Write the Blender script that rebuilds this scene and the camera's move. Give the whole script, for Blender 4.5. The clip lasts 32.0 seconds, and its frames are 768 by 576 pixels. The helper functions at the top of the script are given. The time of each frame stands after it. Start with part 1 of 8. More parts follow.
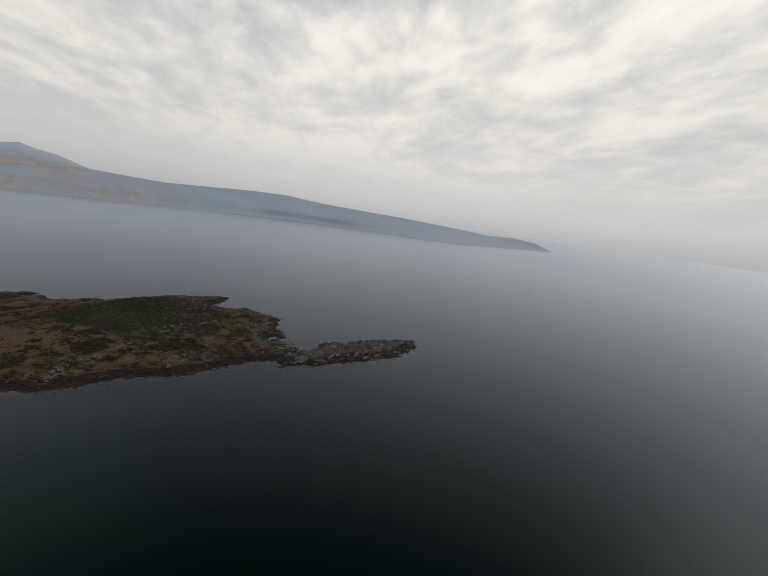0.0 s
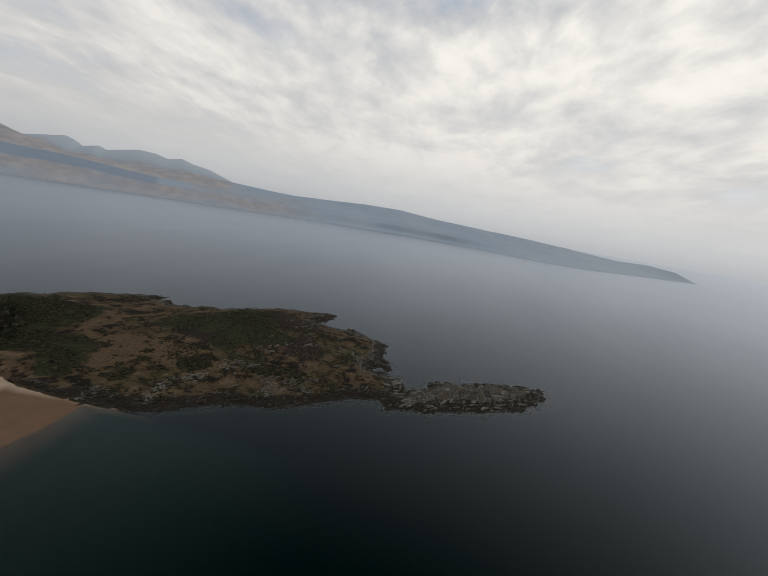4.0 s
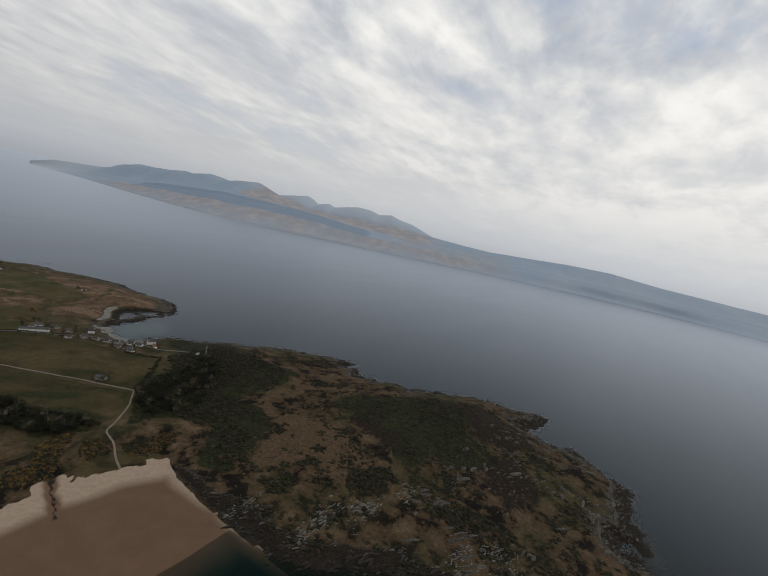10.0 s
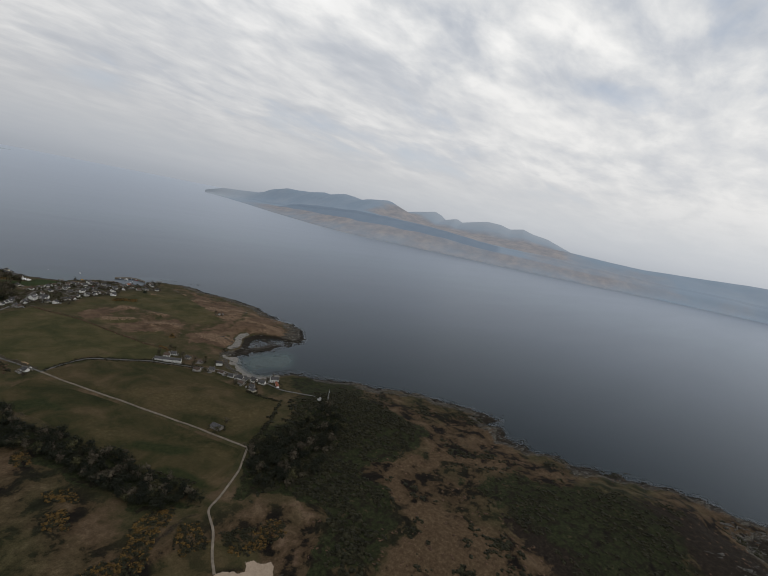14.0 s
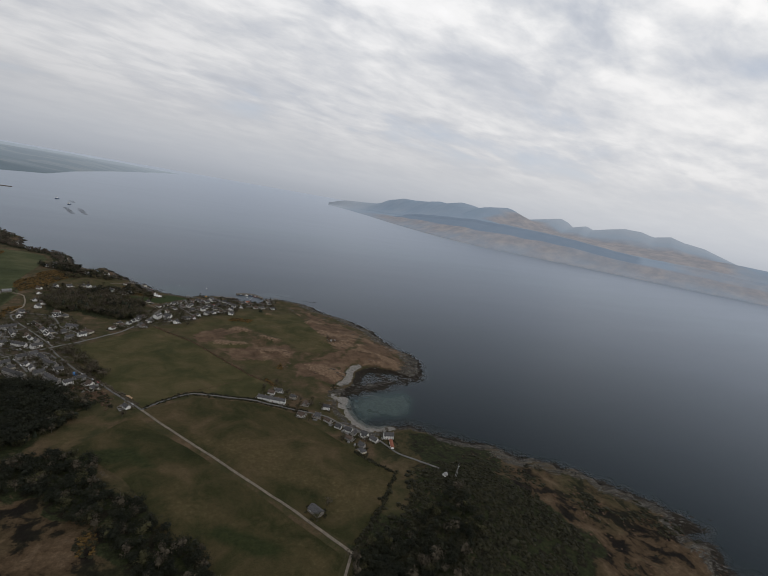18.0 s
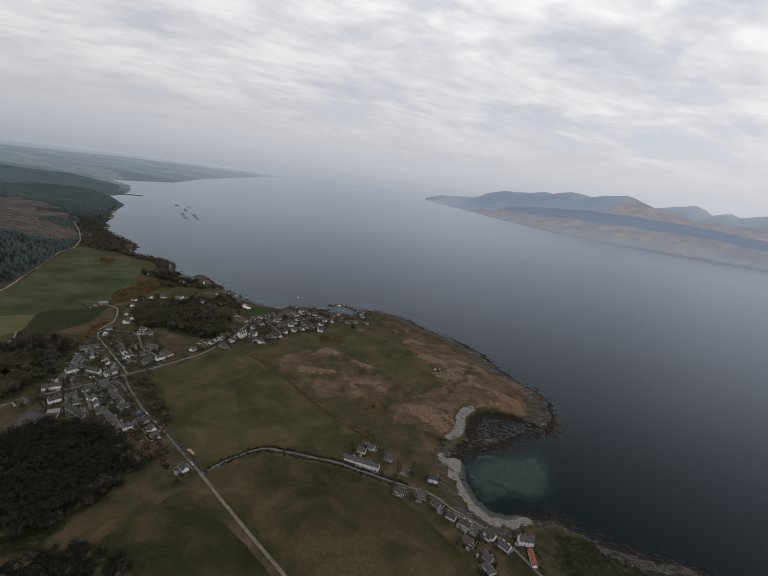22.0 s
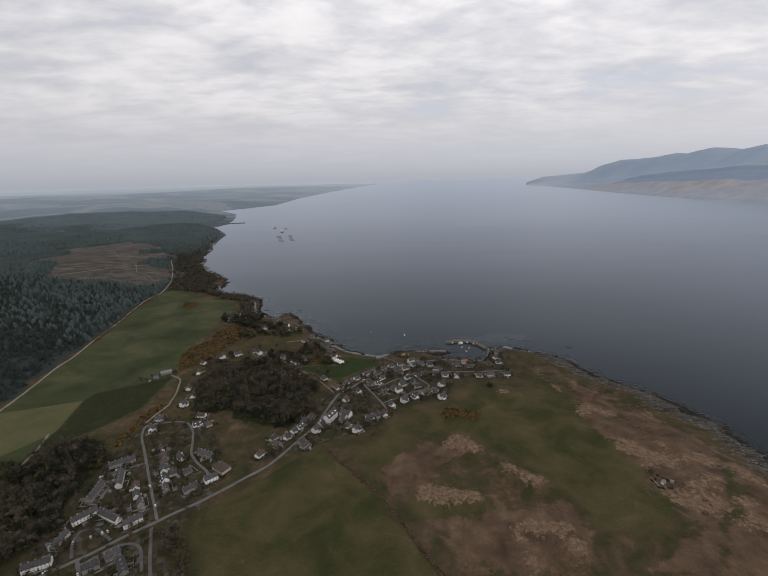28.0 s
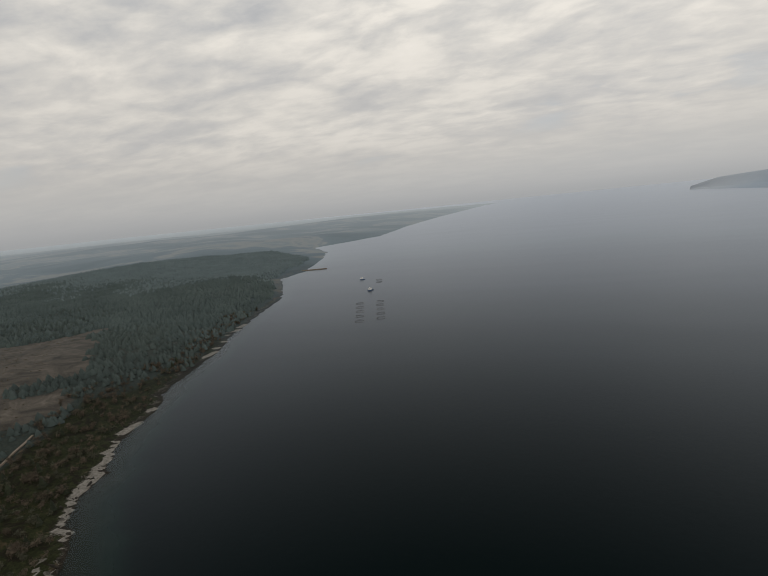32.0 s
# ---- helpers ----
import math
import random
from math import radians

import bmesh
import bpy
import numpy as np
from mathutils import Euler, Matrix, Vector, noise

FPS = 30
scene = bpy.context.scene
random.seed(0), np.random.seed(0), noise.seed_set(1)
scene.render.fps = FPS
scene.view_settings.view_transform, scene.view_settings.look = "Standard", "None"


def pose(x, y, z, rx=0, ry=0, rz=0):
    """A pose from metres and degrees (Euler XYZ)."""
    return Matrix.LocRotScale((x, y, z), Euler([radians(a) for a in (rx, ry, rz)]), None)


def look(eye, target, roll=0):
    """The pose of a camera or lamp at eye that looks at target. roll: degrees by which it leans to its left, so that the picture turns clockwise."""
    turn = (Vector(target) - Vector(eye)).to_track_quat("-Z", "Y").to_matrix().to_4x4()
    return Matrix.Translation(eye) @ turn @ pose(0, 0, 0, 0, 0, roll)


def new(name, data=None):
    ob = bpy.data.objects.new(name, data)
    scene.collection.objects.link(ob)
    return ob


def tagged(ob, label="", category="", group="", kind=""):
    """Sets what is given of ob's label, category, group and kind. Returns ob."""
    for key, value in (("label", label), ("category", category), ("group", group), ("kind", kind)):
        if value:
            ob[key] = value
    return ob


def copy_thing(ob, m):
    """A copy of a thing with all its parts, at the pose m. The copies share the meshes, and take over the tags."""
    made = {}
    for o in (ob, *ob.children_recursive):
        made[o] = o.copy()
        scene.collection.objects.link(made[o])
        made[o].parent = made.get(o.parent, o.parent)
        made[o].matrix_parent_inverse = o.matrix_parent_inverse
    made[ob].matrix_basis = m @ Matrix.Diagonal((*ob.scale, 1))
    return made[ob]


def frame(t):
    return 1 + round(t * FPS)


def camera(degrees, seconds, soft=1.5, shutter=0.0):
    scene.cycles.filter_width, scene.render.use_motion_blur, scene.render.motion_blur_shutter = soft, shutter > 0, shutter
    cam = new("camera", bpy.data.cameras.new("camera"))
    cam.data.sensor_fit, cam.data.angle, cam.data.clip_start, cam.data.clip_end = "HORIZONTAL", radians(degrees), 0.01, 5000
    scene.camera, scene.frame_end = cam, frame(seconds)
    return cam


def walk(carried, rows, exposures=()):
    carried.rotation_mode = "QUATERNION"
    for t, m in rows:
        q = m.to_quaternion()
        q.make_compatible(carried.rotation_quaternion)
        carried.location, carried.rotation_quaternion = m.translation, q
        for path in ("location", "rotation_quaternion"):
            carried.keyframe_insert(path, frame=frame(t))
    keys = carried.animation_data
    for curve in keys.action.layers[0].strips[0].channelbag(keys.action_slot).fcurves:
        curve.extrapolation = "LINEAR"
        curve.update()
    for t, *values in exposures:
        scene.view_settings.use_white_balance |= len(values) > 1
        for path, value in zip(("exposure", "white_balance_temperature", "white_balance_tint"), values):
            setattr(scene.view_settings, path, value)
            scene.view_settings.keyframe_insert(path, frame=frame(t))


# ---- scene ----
# A flight round a headland, a bay and a village on a sea sound. The whole place is laid out small:
# one unit stands for about thirteen metres, so that the quick last part of the flight keeps to its pace.
SOFT = 0.9
cam = camera(85.0, 32.0, soft=SOFT)
PATH = [
    (0, (-17.27, -3.41, 28.92), (-7.610, -5.350, 27.233), 8.10),
    (0.5, (-15.71, -3.03, 28.54), (-5.997, -4.731, 26.877), 8.37),
    (1, (-14.24, -2.85, 28.53), (-4.474, -4.248, 26.872), 8.86),
    (1.5, (-12.59, -2.63, 28.57), (-2.792, -3.735, 26.898), 9.40),
    (2, (-10.96, -2.31, 28.68), (-1.129, -3.105, 27.005), 9.82),
    (2.5, (-9.33, -2.32, 28.85), (0.521, -2.768, 27.156), 9.95),
    (3, (-7.80, -2.24, 29.15), (2.047, -2.320, 27.427), 10.05),
    (3.5, (-6.35, -1.85, 29.17), (3.493, -1.613, 27.431), 10.07),
    (5.5, (0.01, 0.00, 29.54), (9.735, 1.697, 27.974), 10.89),
    (6, (1.74, 0.93, 29.70), (11.411, 2.994, 28.197), 11.49),
    (6.5, (3.37, 1.58, 29.78), (12.965, 4.003, 28.339), 11.85),
    (7, (4.93, 2.43, 29.92), (14.432, 5.221, 28.533), 12.13),
    (7.5, (6.39, 3.51, 30.07), (15.796, 6.627, 28.698), 12.33),
    (8, (7.91, 4.48, 30.20), (17.184, 7.961, 28.824), 12.33),
    (8.5, (9.44, 5.40, 30.27), (18.578, 9.235, 28.900), 12.27),
    (9, (10.81, 6.71, 30.46), (19.787, 10.899, 29.104), 12.32),
    (9.5, (12.51, 7.89, 30.42), (21.316, 12.433, 29.074), 12.44),
    (10, (13.63, 9.19, 30.66), (22.255, 14.075, 29.313), 12.49),
    (10.5, (15.14, 10.54, 30.73), (23.562, 15.756, 29.378), 12.47),
    (11, (16.58, 11.92, 30.85), (24.785, 17.462, 29.471), 12.36),
    (11.5, (17.70, 13.28, 31.03), (25.699, 19.108, 29.620), 12.30),
    (12, (18.91, 14.91, 31.11), (26.685, 21.041, 29.663), 12.10),
    (12.5, (20.15, 16.44, 31.19), (27.680, 22.851, 29.700), 12.02),
    (13, (21.37, 18.10, 31.31), (28.662, 24.764, 29.767), 11.78),
    (13.5, (22.43, 19.65, 31.37), (29.487, 26.560, 29.795), 11.60),
    (14, (23.53, 21.35, 31.53), (30.315, 28.518, 29.910), 11.46),
    (14.5, (24.44, 22.95, 31.55), (30.983, 30.326, 29.902), 11.33),
    (16.5, (27.87, 29.89, 31.90), (33.324, 38.075, 30.102), 10.89),
    (17, (28.88, 31.96, 31.75), (34.036, 40.337, 29.927), 10.63),
    (17.5, (29.67, 33.94, 31.76), (34.541, 42.472, 29.896), 10.46),
    (18, (30.29, 36.01, 31.88), (34.891, 44.681, 29.960), 10.20),
    (18.5, (30.84, 37.84, 31.92), (35.174, 46.632, 29.947), 9.83),
    (19, (31.47, 40.03, 31.90), (35.517, 48.950, 29.876), 9.38),
    (19.5, (32.01, 42.12, 31.87), (35.815, 51.134, 29.794), 9.04),
    (20, (32.58, 44.31, 31.81), (36.118, 53.409, 29.656), 8.64),
    (20.5, (33.13, 46.41, 31.72), (36.402, 55.595, 29.510), 8.15),
    (21, (33.74, 48.64, 31.72), (36.728, 57.911, 29.459), 8.00),
    (21.5, (34.15, 50.75, 31.69), (36.898, 60.076, 29.364), 7.81),
    (22, (34.52, 53.08, 31.58), (37.019, 62.472, 29.209), 7.70),
    (22.5, (34.85, 55.27, 31.51), (37.101, 64.716, 29.109), 7.59),
    (23, (35.13, 57.52, 31.50), (37.128, 67.019, 29.090), 7.30),
    (23.5, (35.35, 59.82, 31.40), (37.075, 69.365, 28.983), 6.87),
    (24, (35.47, 62.24, 31.20), (36.922, 71.835, 28.778), 6.27),
    (24.5, (35.54, 64.57, 31.16), (36.721, 74.188, 28.694), 5.25),
    (25, (35.69, 67.17, 31.04), (36.581, 76.808, 28.536), 3.78),
    (25.5, (35.83, 69.55, 30.78), (36.503, 79.207, 28.261), 2.21),
    (27.5, (35.92, 79.52, 30.58), (36.069, 89.193, 28.054), -1.06),
    (28, (35.89, 82.18, 30.52), (35.971, 91.852, 27.987), -1.46),
    (28.5, (35.74, 90.95, 30.27), (35.501, 100.614, 27.706), -2.46),
    (29, (34.78, 107.17, 29.78), (34.054, 116.804, 27.213), -4.01),
    (29.5, (33.49, 122.18, 29.19), (32.416, 131.783, 26.619), -4.67),
    (30, (31.09, 138.65, 29.14), (29.756, 148.220, 26.547), -4.46),
    (30.5, (28.10, 154.33, 28.01), (26.511, 163.840, 25.366), -4.32),
    (31, (26.04, 169.60, 27.71), (24.147, 179.069, 25.111), -3.96),
    (31.5, (23.52, 183.60, 28.46), (21.252, 193.075, 26.214), -4.08),
    (32, (19.89, 198.92, 28.13), (17.324, 208.402, 26.287), -5.84),
]

EXPOSURES = [(0.0, -0.22, 6750, 10), (5.0, -0.17, 6650, 10), (12.0, -0.14, 6450, 10), (20.0, -0.03, 6350, 12), (26.0, 0.06, 6350, 14), (29.0, 0.08, 6550, 14), (31.0, 0.06, 6900, 12), (32.0, -0.14, 7000, 10)]
walk(cam, [(t, look(eye, target, roll)) for t, eye, target, roll in PATH], EXPOSURES)

# ------------------------------------------------------------------ light
SUN_TURN, SUN_RISE = radians(150), radians(42)   # from north over east; above the horizon
SKY_GAIN = 1.22
world = bpy.data.worlds.new("overcast_sky")
world.use_nodes = True
scene.world = world


def node(tree, kind, **values):
    n = tree.nodes.new(kind)
    for key, value in values.items():
        if key == "operation":
            n.operation = value
        else:
            n.inputs[key].default_value = value
    return n


def math_node(tree, op, a, b=None, clamp=False):
    n = tree.nodes.new("ShaderNodeMath")
    n.operation, n.use_clamp = op, clamp
    for i, v in enumerate((a, b)):
        if v is None:
            continue
        if isinstance(v, (int, float)):
            n.inputs[i].default_value = v
        else:
            tree.links.new(v, n.inputs[i])
    return n.outputs[0]


def ramp(tree, fac, stops, kind="LINEAR"):
    n = tree.nodes.new("ShaderNodeValToRGB")
    n.color_ramp.interpolation = kind
    el = n.color_ramp.elements
    while len(el) < len(stops):
        el.new(0.5)
    for e, (p, c) in zip(el, stops):
        e.position = p
        e.color = (*c, 1) if len(c) == 3 else c
    tree.links.new(fac, n.inputs[0])
    return n.outputs[0]


def grey(v):
    return (v, v, v)


def blend(tree, fac, a, b, how="MIX"):
    n = tree.nodes.new("ShaderNodeMix")
    n.data_type, n.blend_type = "RGBA", how
    for socket, v in ((n.inputs[0], fac), (n.inputs[6], a), (n.inputs[7], b)):
        if isinstance(v, (int, float)):
            socket.default_value = v
        elif isinstance(v, tuple):
            socket.default_value = (*v, 1)
        else:
            tree.links.new(v, socket)
    return n.outputs[2]


def noise_out(tree, vector, scale, detail=4.0, rough=0.55, distortion=0.0):
    n = tree.nodes.new("ShaderNodeTexNoise")
    n.inputs["Scale"].default_value = scale
    n.inputs["Detail"].default_value = detail
    n.inputs["Roughness"].default_value = rough
    n.inputs["Distortion"].default_value = distortion
    if vector is not None:
        tree.links.new(vector, n.inputs["Vector"])
    return n.outputs["Fac"]


def build_sky():
    t = world.node_tree
    t.nodes.clear()
    sky = t.nodes.new("ShaderNodeTexSky")
    sky.sky_type, sky.sun_disc = "NISHITA", False
    sky.sun_elevation, sky.sun_rotation = SUN_RISE, SUN_TURN
    where = t.nodes.new("ShaderNodeTexCoord").outputs["Generated"]
    xyz = t.nodes.new("ShaderNodeSeparateXYZ")
    t.links.new(where, xyz.inputs[0])
    up = math_node(t, "MAXIMUM", xyz.outputs[2], 0.0)
    low = math_node(t, "ADD", up, 0.15)
    flat = t.nodes.new("ShaderNodeCombineXYZ")
    t.links.new(math_node(t, "DIVIDE", xyz.outputs[0], low), flat.inputs[0])
    t.links.new(math_node(t, "DIVIDE", xyz.outputs[1], low), flat.inputs[1])
    turn = node(t, "ShaderNodeMapping")
    turn.inputs["Rotation"].default_value = (0, 0, radians(-8))
    turn.inputs["Scale"].default_value = (0.98, 1.5, 1)
    t.links.new(flat.outputs[0], turn.inputs[0])
    big = noise_out(t, turn.outputs[0], 0.42, 3, 0.5, 0.5)
    small = noise_out(t, turn.outputs[0], 1.5, 6, 0.55, 0.3)
    fine = noise_out(t, turn.outputs[0], 4.6, 5, 0.55, 0.3)
    mixed = math_node(t, "ADD", math_node(t, "MULTIPLY", big, 0.48), math_node(t, "MULTIPLY", small, 0.52))
    mixed = math_node(t, "ADD", mixed, math_node(t, "MULTIPLY", math_node(t, "SUBTRACT", fine, 0.5), 0.27))
    cloud = ramp(t, mixed, [(0.32, (0.38, 0.415, 0.47)), (0.42, (0.50, 0.525, 0.565)), (0.49, (0.64, 0.65, 0.66)), (0.57, (0.82, 0.815, 0.80)), (0.66, (0.90, 0.89, 0.875))])
    gap = ramp(t, math_node(t, "ADD", math_node(t, "MULTIPLY", big, 0.7), math_node(t, "MULTIPLY", small, 0.3)), [(0.35, grey(1)), (0.42, grey(0))])
    blue = blend(t, 1.0, sky.outputs[0], grey(0.12), "MULTIPLY")
    blue = blend(t, 0.5, blue, (0.42, 0.52, 0.66))
    cloud = blend(t, math_node(t, "MULTIPLY", gap, 0.6), cloud, blue)
    haze = ramp(t, up, [(0.0, grey(1)), (0.06, grey(0.93)), (0.2, grey(0.45)), (0.42, grey(0))], "EASE")
    veil = ramp(t, up, [(0.0, (0.365, 0.388, 0.42)), (0.02, (0.41, 0.43, 0.46)), (0.06, (0.475, 0.49, 0.51)), (0.14, (0.55, 0.55, 0.552)), (0.3, (0.63, 0.625, 0.62))])
    # brighter towards the veiled sun in the east and south
    glow = node(t, "ShaderNodeVectorMath", operation="DOT_PRODUCT")
    t.links.new(where, glow.inputs[0])
    glow.inputs[1].default_value = (0.5 * math.sin(radians(110)), 0.5 * math.cos(radians(110)), 0.0)
    bearing = math_node(t, "ADD", glow.outputs["Value"], 0.5)
    veil = blend(t, 1.0, veil, ramp(t, bearing, [(0.6, grey(0.97)), (0.9, grey(1.10)), (1.0, grey(1.16))]), "MULTIPLY")
    cloud = blend(t, haze, cloud, veil)
    warm = ramp(t, bearing, [(0.0, grey(0.84)), (0.5, grey(0.94)), (1.0, (1.03, 1.02, 1.00))])
    cloud = blend(t, 1.0, cloud, warm, "MULTIPLY")
    bg = node(t, "ShaderNodeBackground", Strength=SKY_GAIN)
    t.links.new(cloud, bg.inputs[0])
    out = node(t, "ShaderNodeOutputWorld")
    t.links.new(bg.outputs[0], out.inputs[0])


build_sky()
sun_data = bpy.data.lights.new("sun", "SUN")
sun_data.energy, sun_data.angle, sun_data.color = 0.35, radians(14), (1.0, 0.95, 0.88)
sun = new("sun", sun_data)
sun_dir = Vector((math.sin(SUN_TURN) * math.cos(SUN_RISE), math.cos(SUN_TURN) * math.cos(SUN_RISE), math.sin(SUN_RISE)))
sun.matrix_world = look((40, 60, 300), Vector((40, 60, 300)) - sun_dir)

# ------------------------------------------------------------------ the plan: shores
SOUTH_SHORE = [(-60, 20), (-20, 34), (10, 42), (24, 46.2), (31, 47.2), (36.5, 46.4), (40.2, 45.2), (40.2, 40.3), (40.3, 36.0), (40.5, 32.7), (41.0, 29.8),
               (41.5, 26.9), (44.2, 24.4), (46.9, 20.8), (48.6, 16.5), (49.8, 13.2), (52.4, 9.6), (56.0, 4.7), (59.0, -0.2)]
ISLET_SHORE = [(57.6, -0.6), (55.7, -1.4), (57.1, -4.4), (58.1, -8.1), (60.1, -13.5), (61.9, -18.9), (65.4, -23.8), (69.3, -27.4), (73.2, -30.5),
               (77.1, -30.7), (76.1, -25.7), (75.3, -22.1), (71.8, -15.2), (68.4, -8.7), (64.6, -4.5), (61.8, -2.6)]
EAST_SHORE = [(66.5, -4.1), (69.6, -2.4), (69.8, 1.6), (72.0, 2.2), (71.6, -1.4), (75.7, -0.4), (78.0, 1.4), (82.0, 1.8), (87.8, 0.2), (88.9, 3.2), (91.4, 7.2), (94.2, 9.6), (93.4, 13.5), (94.2, 18.6),
              (99.3, 17.0), (105.0, 17.0), (103.7, 20.6), (101.2, 25.5), (102.2, 28.2), (99.9, 31.6), (95.3, 36.2), (89.6, 41.2), (89.0, 46.3), (86.8, 51.0), (87.3, 56.2), (92.0, 56.9), (88.0, 63.4),
              (83.3, 70.0), (77, 74.9), (70.9, 79.0), (68.1, 80.8), (65.9, 82.6)]
BAY_SHORE = [(64.3, 84.3), (62.2, 84.9), (59.3, 84.2), (57.4, 85.0), (56.6, 86.7), (56.2, 89.0), (56.4, 91.3), (56.9, 93.2), (58.7, 94.6),
             (63.7, 96.6), (67.2, 97.7), (70.5, 98.3), (72.9, 98.3), (77.4, 100.9), (78.9, 103.5), (80.2, 108.0), (80.5, 111.4), (79.2, 114.0),
             (77.9, 118.9), (77.6, 124.4), (76.6, 129.3), (74.3, 134.6), (71.1, 138.8), (68.5, 143.3), (66.5, 147.6)]
HARBOUR_SHORE = [(65.0, 150.3), (62.2, 151.7), (60.0, 152.9), (56.9, 153.6), (55.6, 153.3), (55.2, 151.8), (54.1, 149.6), (52.4, 148.4), (50.8, 148.7),
                 (48.9, 149.6), (46.6, 150.6), (45.6, 151.2), (48.0, 151.6), (48.2, 152.3), (45.1, 153.1), (42.0, 153.2), (38.7, 152.6), (36.5, 151.7), (35.2, 150.8),
                 (32.9, 151.8), (30.2, 153.6), (27.8, 156.0), (24.7, 160.6), (22.2, 164.2), (21.0, 166.9), (18.7, 170.8), (16.7, 173.4),
                 (15.2, 175.3), (14.3, 177.1), (12.6, 176.9), (12.0, 175.0), (9.9, 174.6)]
NORTH_SHORE = [(8.3, 176.6), (7.6, 178.6), (6.8, 182.1), (5.3, 187.1), (3.6, 191.5), (2.0, 193.5), (-0.3, 192.9), (-2.2, 194.4), (-3.8, 197.3), (-6.6, 196.1),
               (-10.2, 198.5), (-10.8, 201.9), (-12.4, 208.3), (-11.4, 211.1), (-16.5, 218.6), (-17.2, 220.9), (-23.0, 226.5), (-29.3, 235.5), (-33.2, 244.5),
               (-37.5, 256), (-40.2, 267.8), (-45.0, 284), (-51.0, 308), (-56.0, 334), (-64, 351.9), (-80, 378), (-76.8, 398.9), (-88.6, 450.8), (-103.0, 498.1)]
FAR_SHORE = [(-136, 550), (-114.9, 596.5), (-98, 640), (-101.0, 806.0), (-89, 1097), (-40, 1700), (60, 2600), (-1500, 4200), (-4200, 4200), (-4200, -300), (-1500, -120), (-400, -20), (-140, 0)]
COAST = np.array(SOUTH_SHORE + ISLET_SHORE + EAST_SHORE + BAY_SHORE + HARBOUR_SHORE + NORTH_SHORE + FAR_SHORE, float)


def inside(points, poly):
    """Which of the points lie in the polygon."""
    x, y = points[:, 0], points[:, 1]
    hit = np.zeros(len(points), bool)
    for (x0, y0), (x1, y1) in zip(poly, np.roll(poly, -1, 0)):
        if y0 != y1:
            hit ^= ((y0 > y) != (y1 > y)) & (x < (x1 - x0) * (y - y0) / (y1 - y0) + x0)
    return hit


def line_distance(points, line):
    """Each point's distance from a polyline."""
    best = np.full(len(points), 1e9)
    for a, b in zip(line[:-1], line[1:]):
        ab = b - a
        s = np.clip(((points - a) @ ab) / max(ab @ ab, 1e-9), 0, 1)
        best = np.minimum(best, ((points - a - s[:, None] * ab) ** 2).sum(1))
    return np.sqrt(best)


def signed(points, poly):
    """Distance from a polygon's edge: positive inside."""
    poly = np.asarray(poly, float)
    d = line_distance(points, np.vstack([poly, poly[:1]]))
    return np.where(inside(points, poly), d, -d)


_lattice = np.random.RandomState(7).rand(256, 256)


def waves(points, size, seed=0, octaves=4, rough=0.5):
    """Smooth value noise in -1..1, for places in the plan."""
    total, gain, out = 0.0, 1.0, 0.0
    for k in range(octaves):
        p = points / size * 2 ** k + 17.3 * (seed + k)
        i = np.floor(p).astype(int)
        f = p - i
        f = f * f * (3 - 2 * f)
        ix, iy = i[:, 0] & 255, i[:, 1] & 255
        jx, jy = (ix + 1) & 255, (iy + 1) & 255
        low = _lattice[ix, iy] * (1 - f[:, 0]) + _lattice[jx, iy] * f[:, 0]
        high = _lattice[ix, jy] * (1 - f[:, 0]) + _lattice[jx, jy] * f[:, 0]
        out = out + gain * (low * (1 - f[:, 1]) + high * f[:, 1])
        total += gain
        gain *= rough
    return 2 * out / total - 1


def step(a, b, x):
    s = np.clip((x - a) / (b - a), 0, 1)
    return s * s * (3 - 2 * s)


# hills: x, y, radius along x, radius along y, height
HILLS = [(-75, 205, 34, 60, 3.0), (-62, 265, 26, 48, 2.6), (-105, 160, 45, 60, 3.6), (-90, 345, 34, 42, 3.2), (-140, 300, 50, 70, 2.6), (-205, 425, 60, 60, 4.2), (-240, 560, 110, 90, 4.0), (-260, 200, 90, 120, 4.5),
         (-500, 700, 200, 170, 8.0), (-380, 1100, 180, 260, 9.0), (-260, 1500, 200, 300, 9.0), (-900, 900, 400, 400, 9.0), (85, 30, 11, 14, 1.6), (66, 32, 12, 16, 0.9), (68, -14, 5, 9, 0.9), (64, 66, 8, 9, 1.2), (64, 118, 12, 16, 0.7),
         (70, 110, 8, 10, 0.5), (40, 118, 14, 14, 0.2), (16, 160, 7, 8, 0.6), (25, 143, 8, 6, 0.3), (-14, 84, 12, 18, 0.9), (-36, 112, 16, 34, 1.6), (-75, 60, 45, 45, 2.5)]


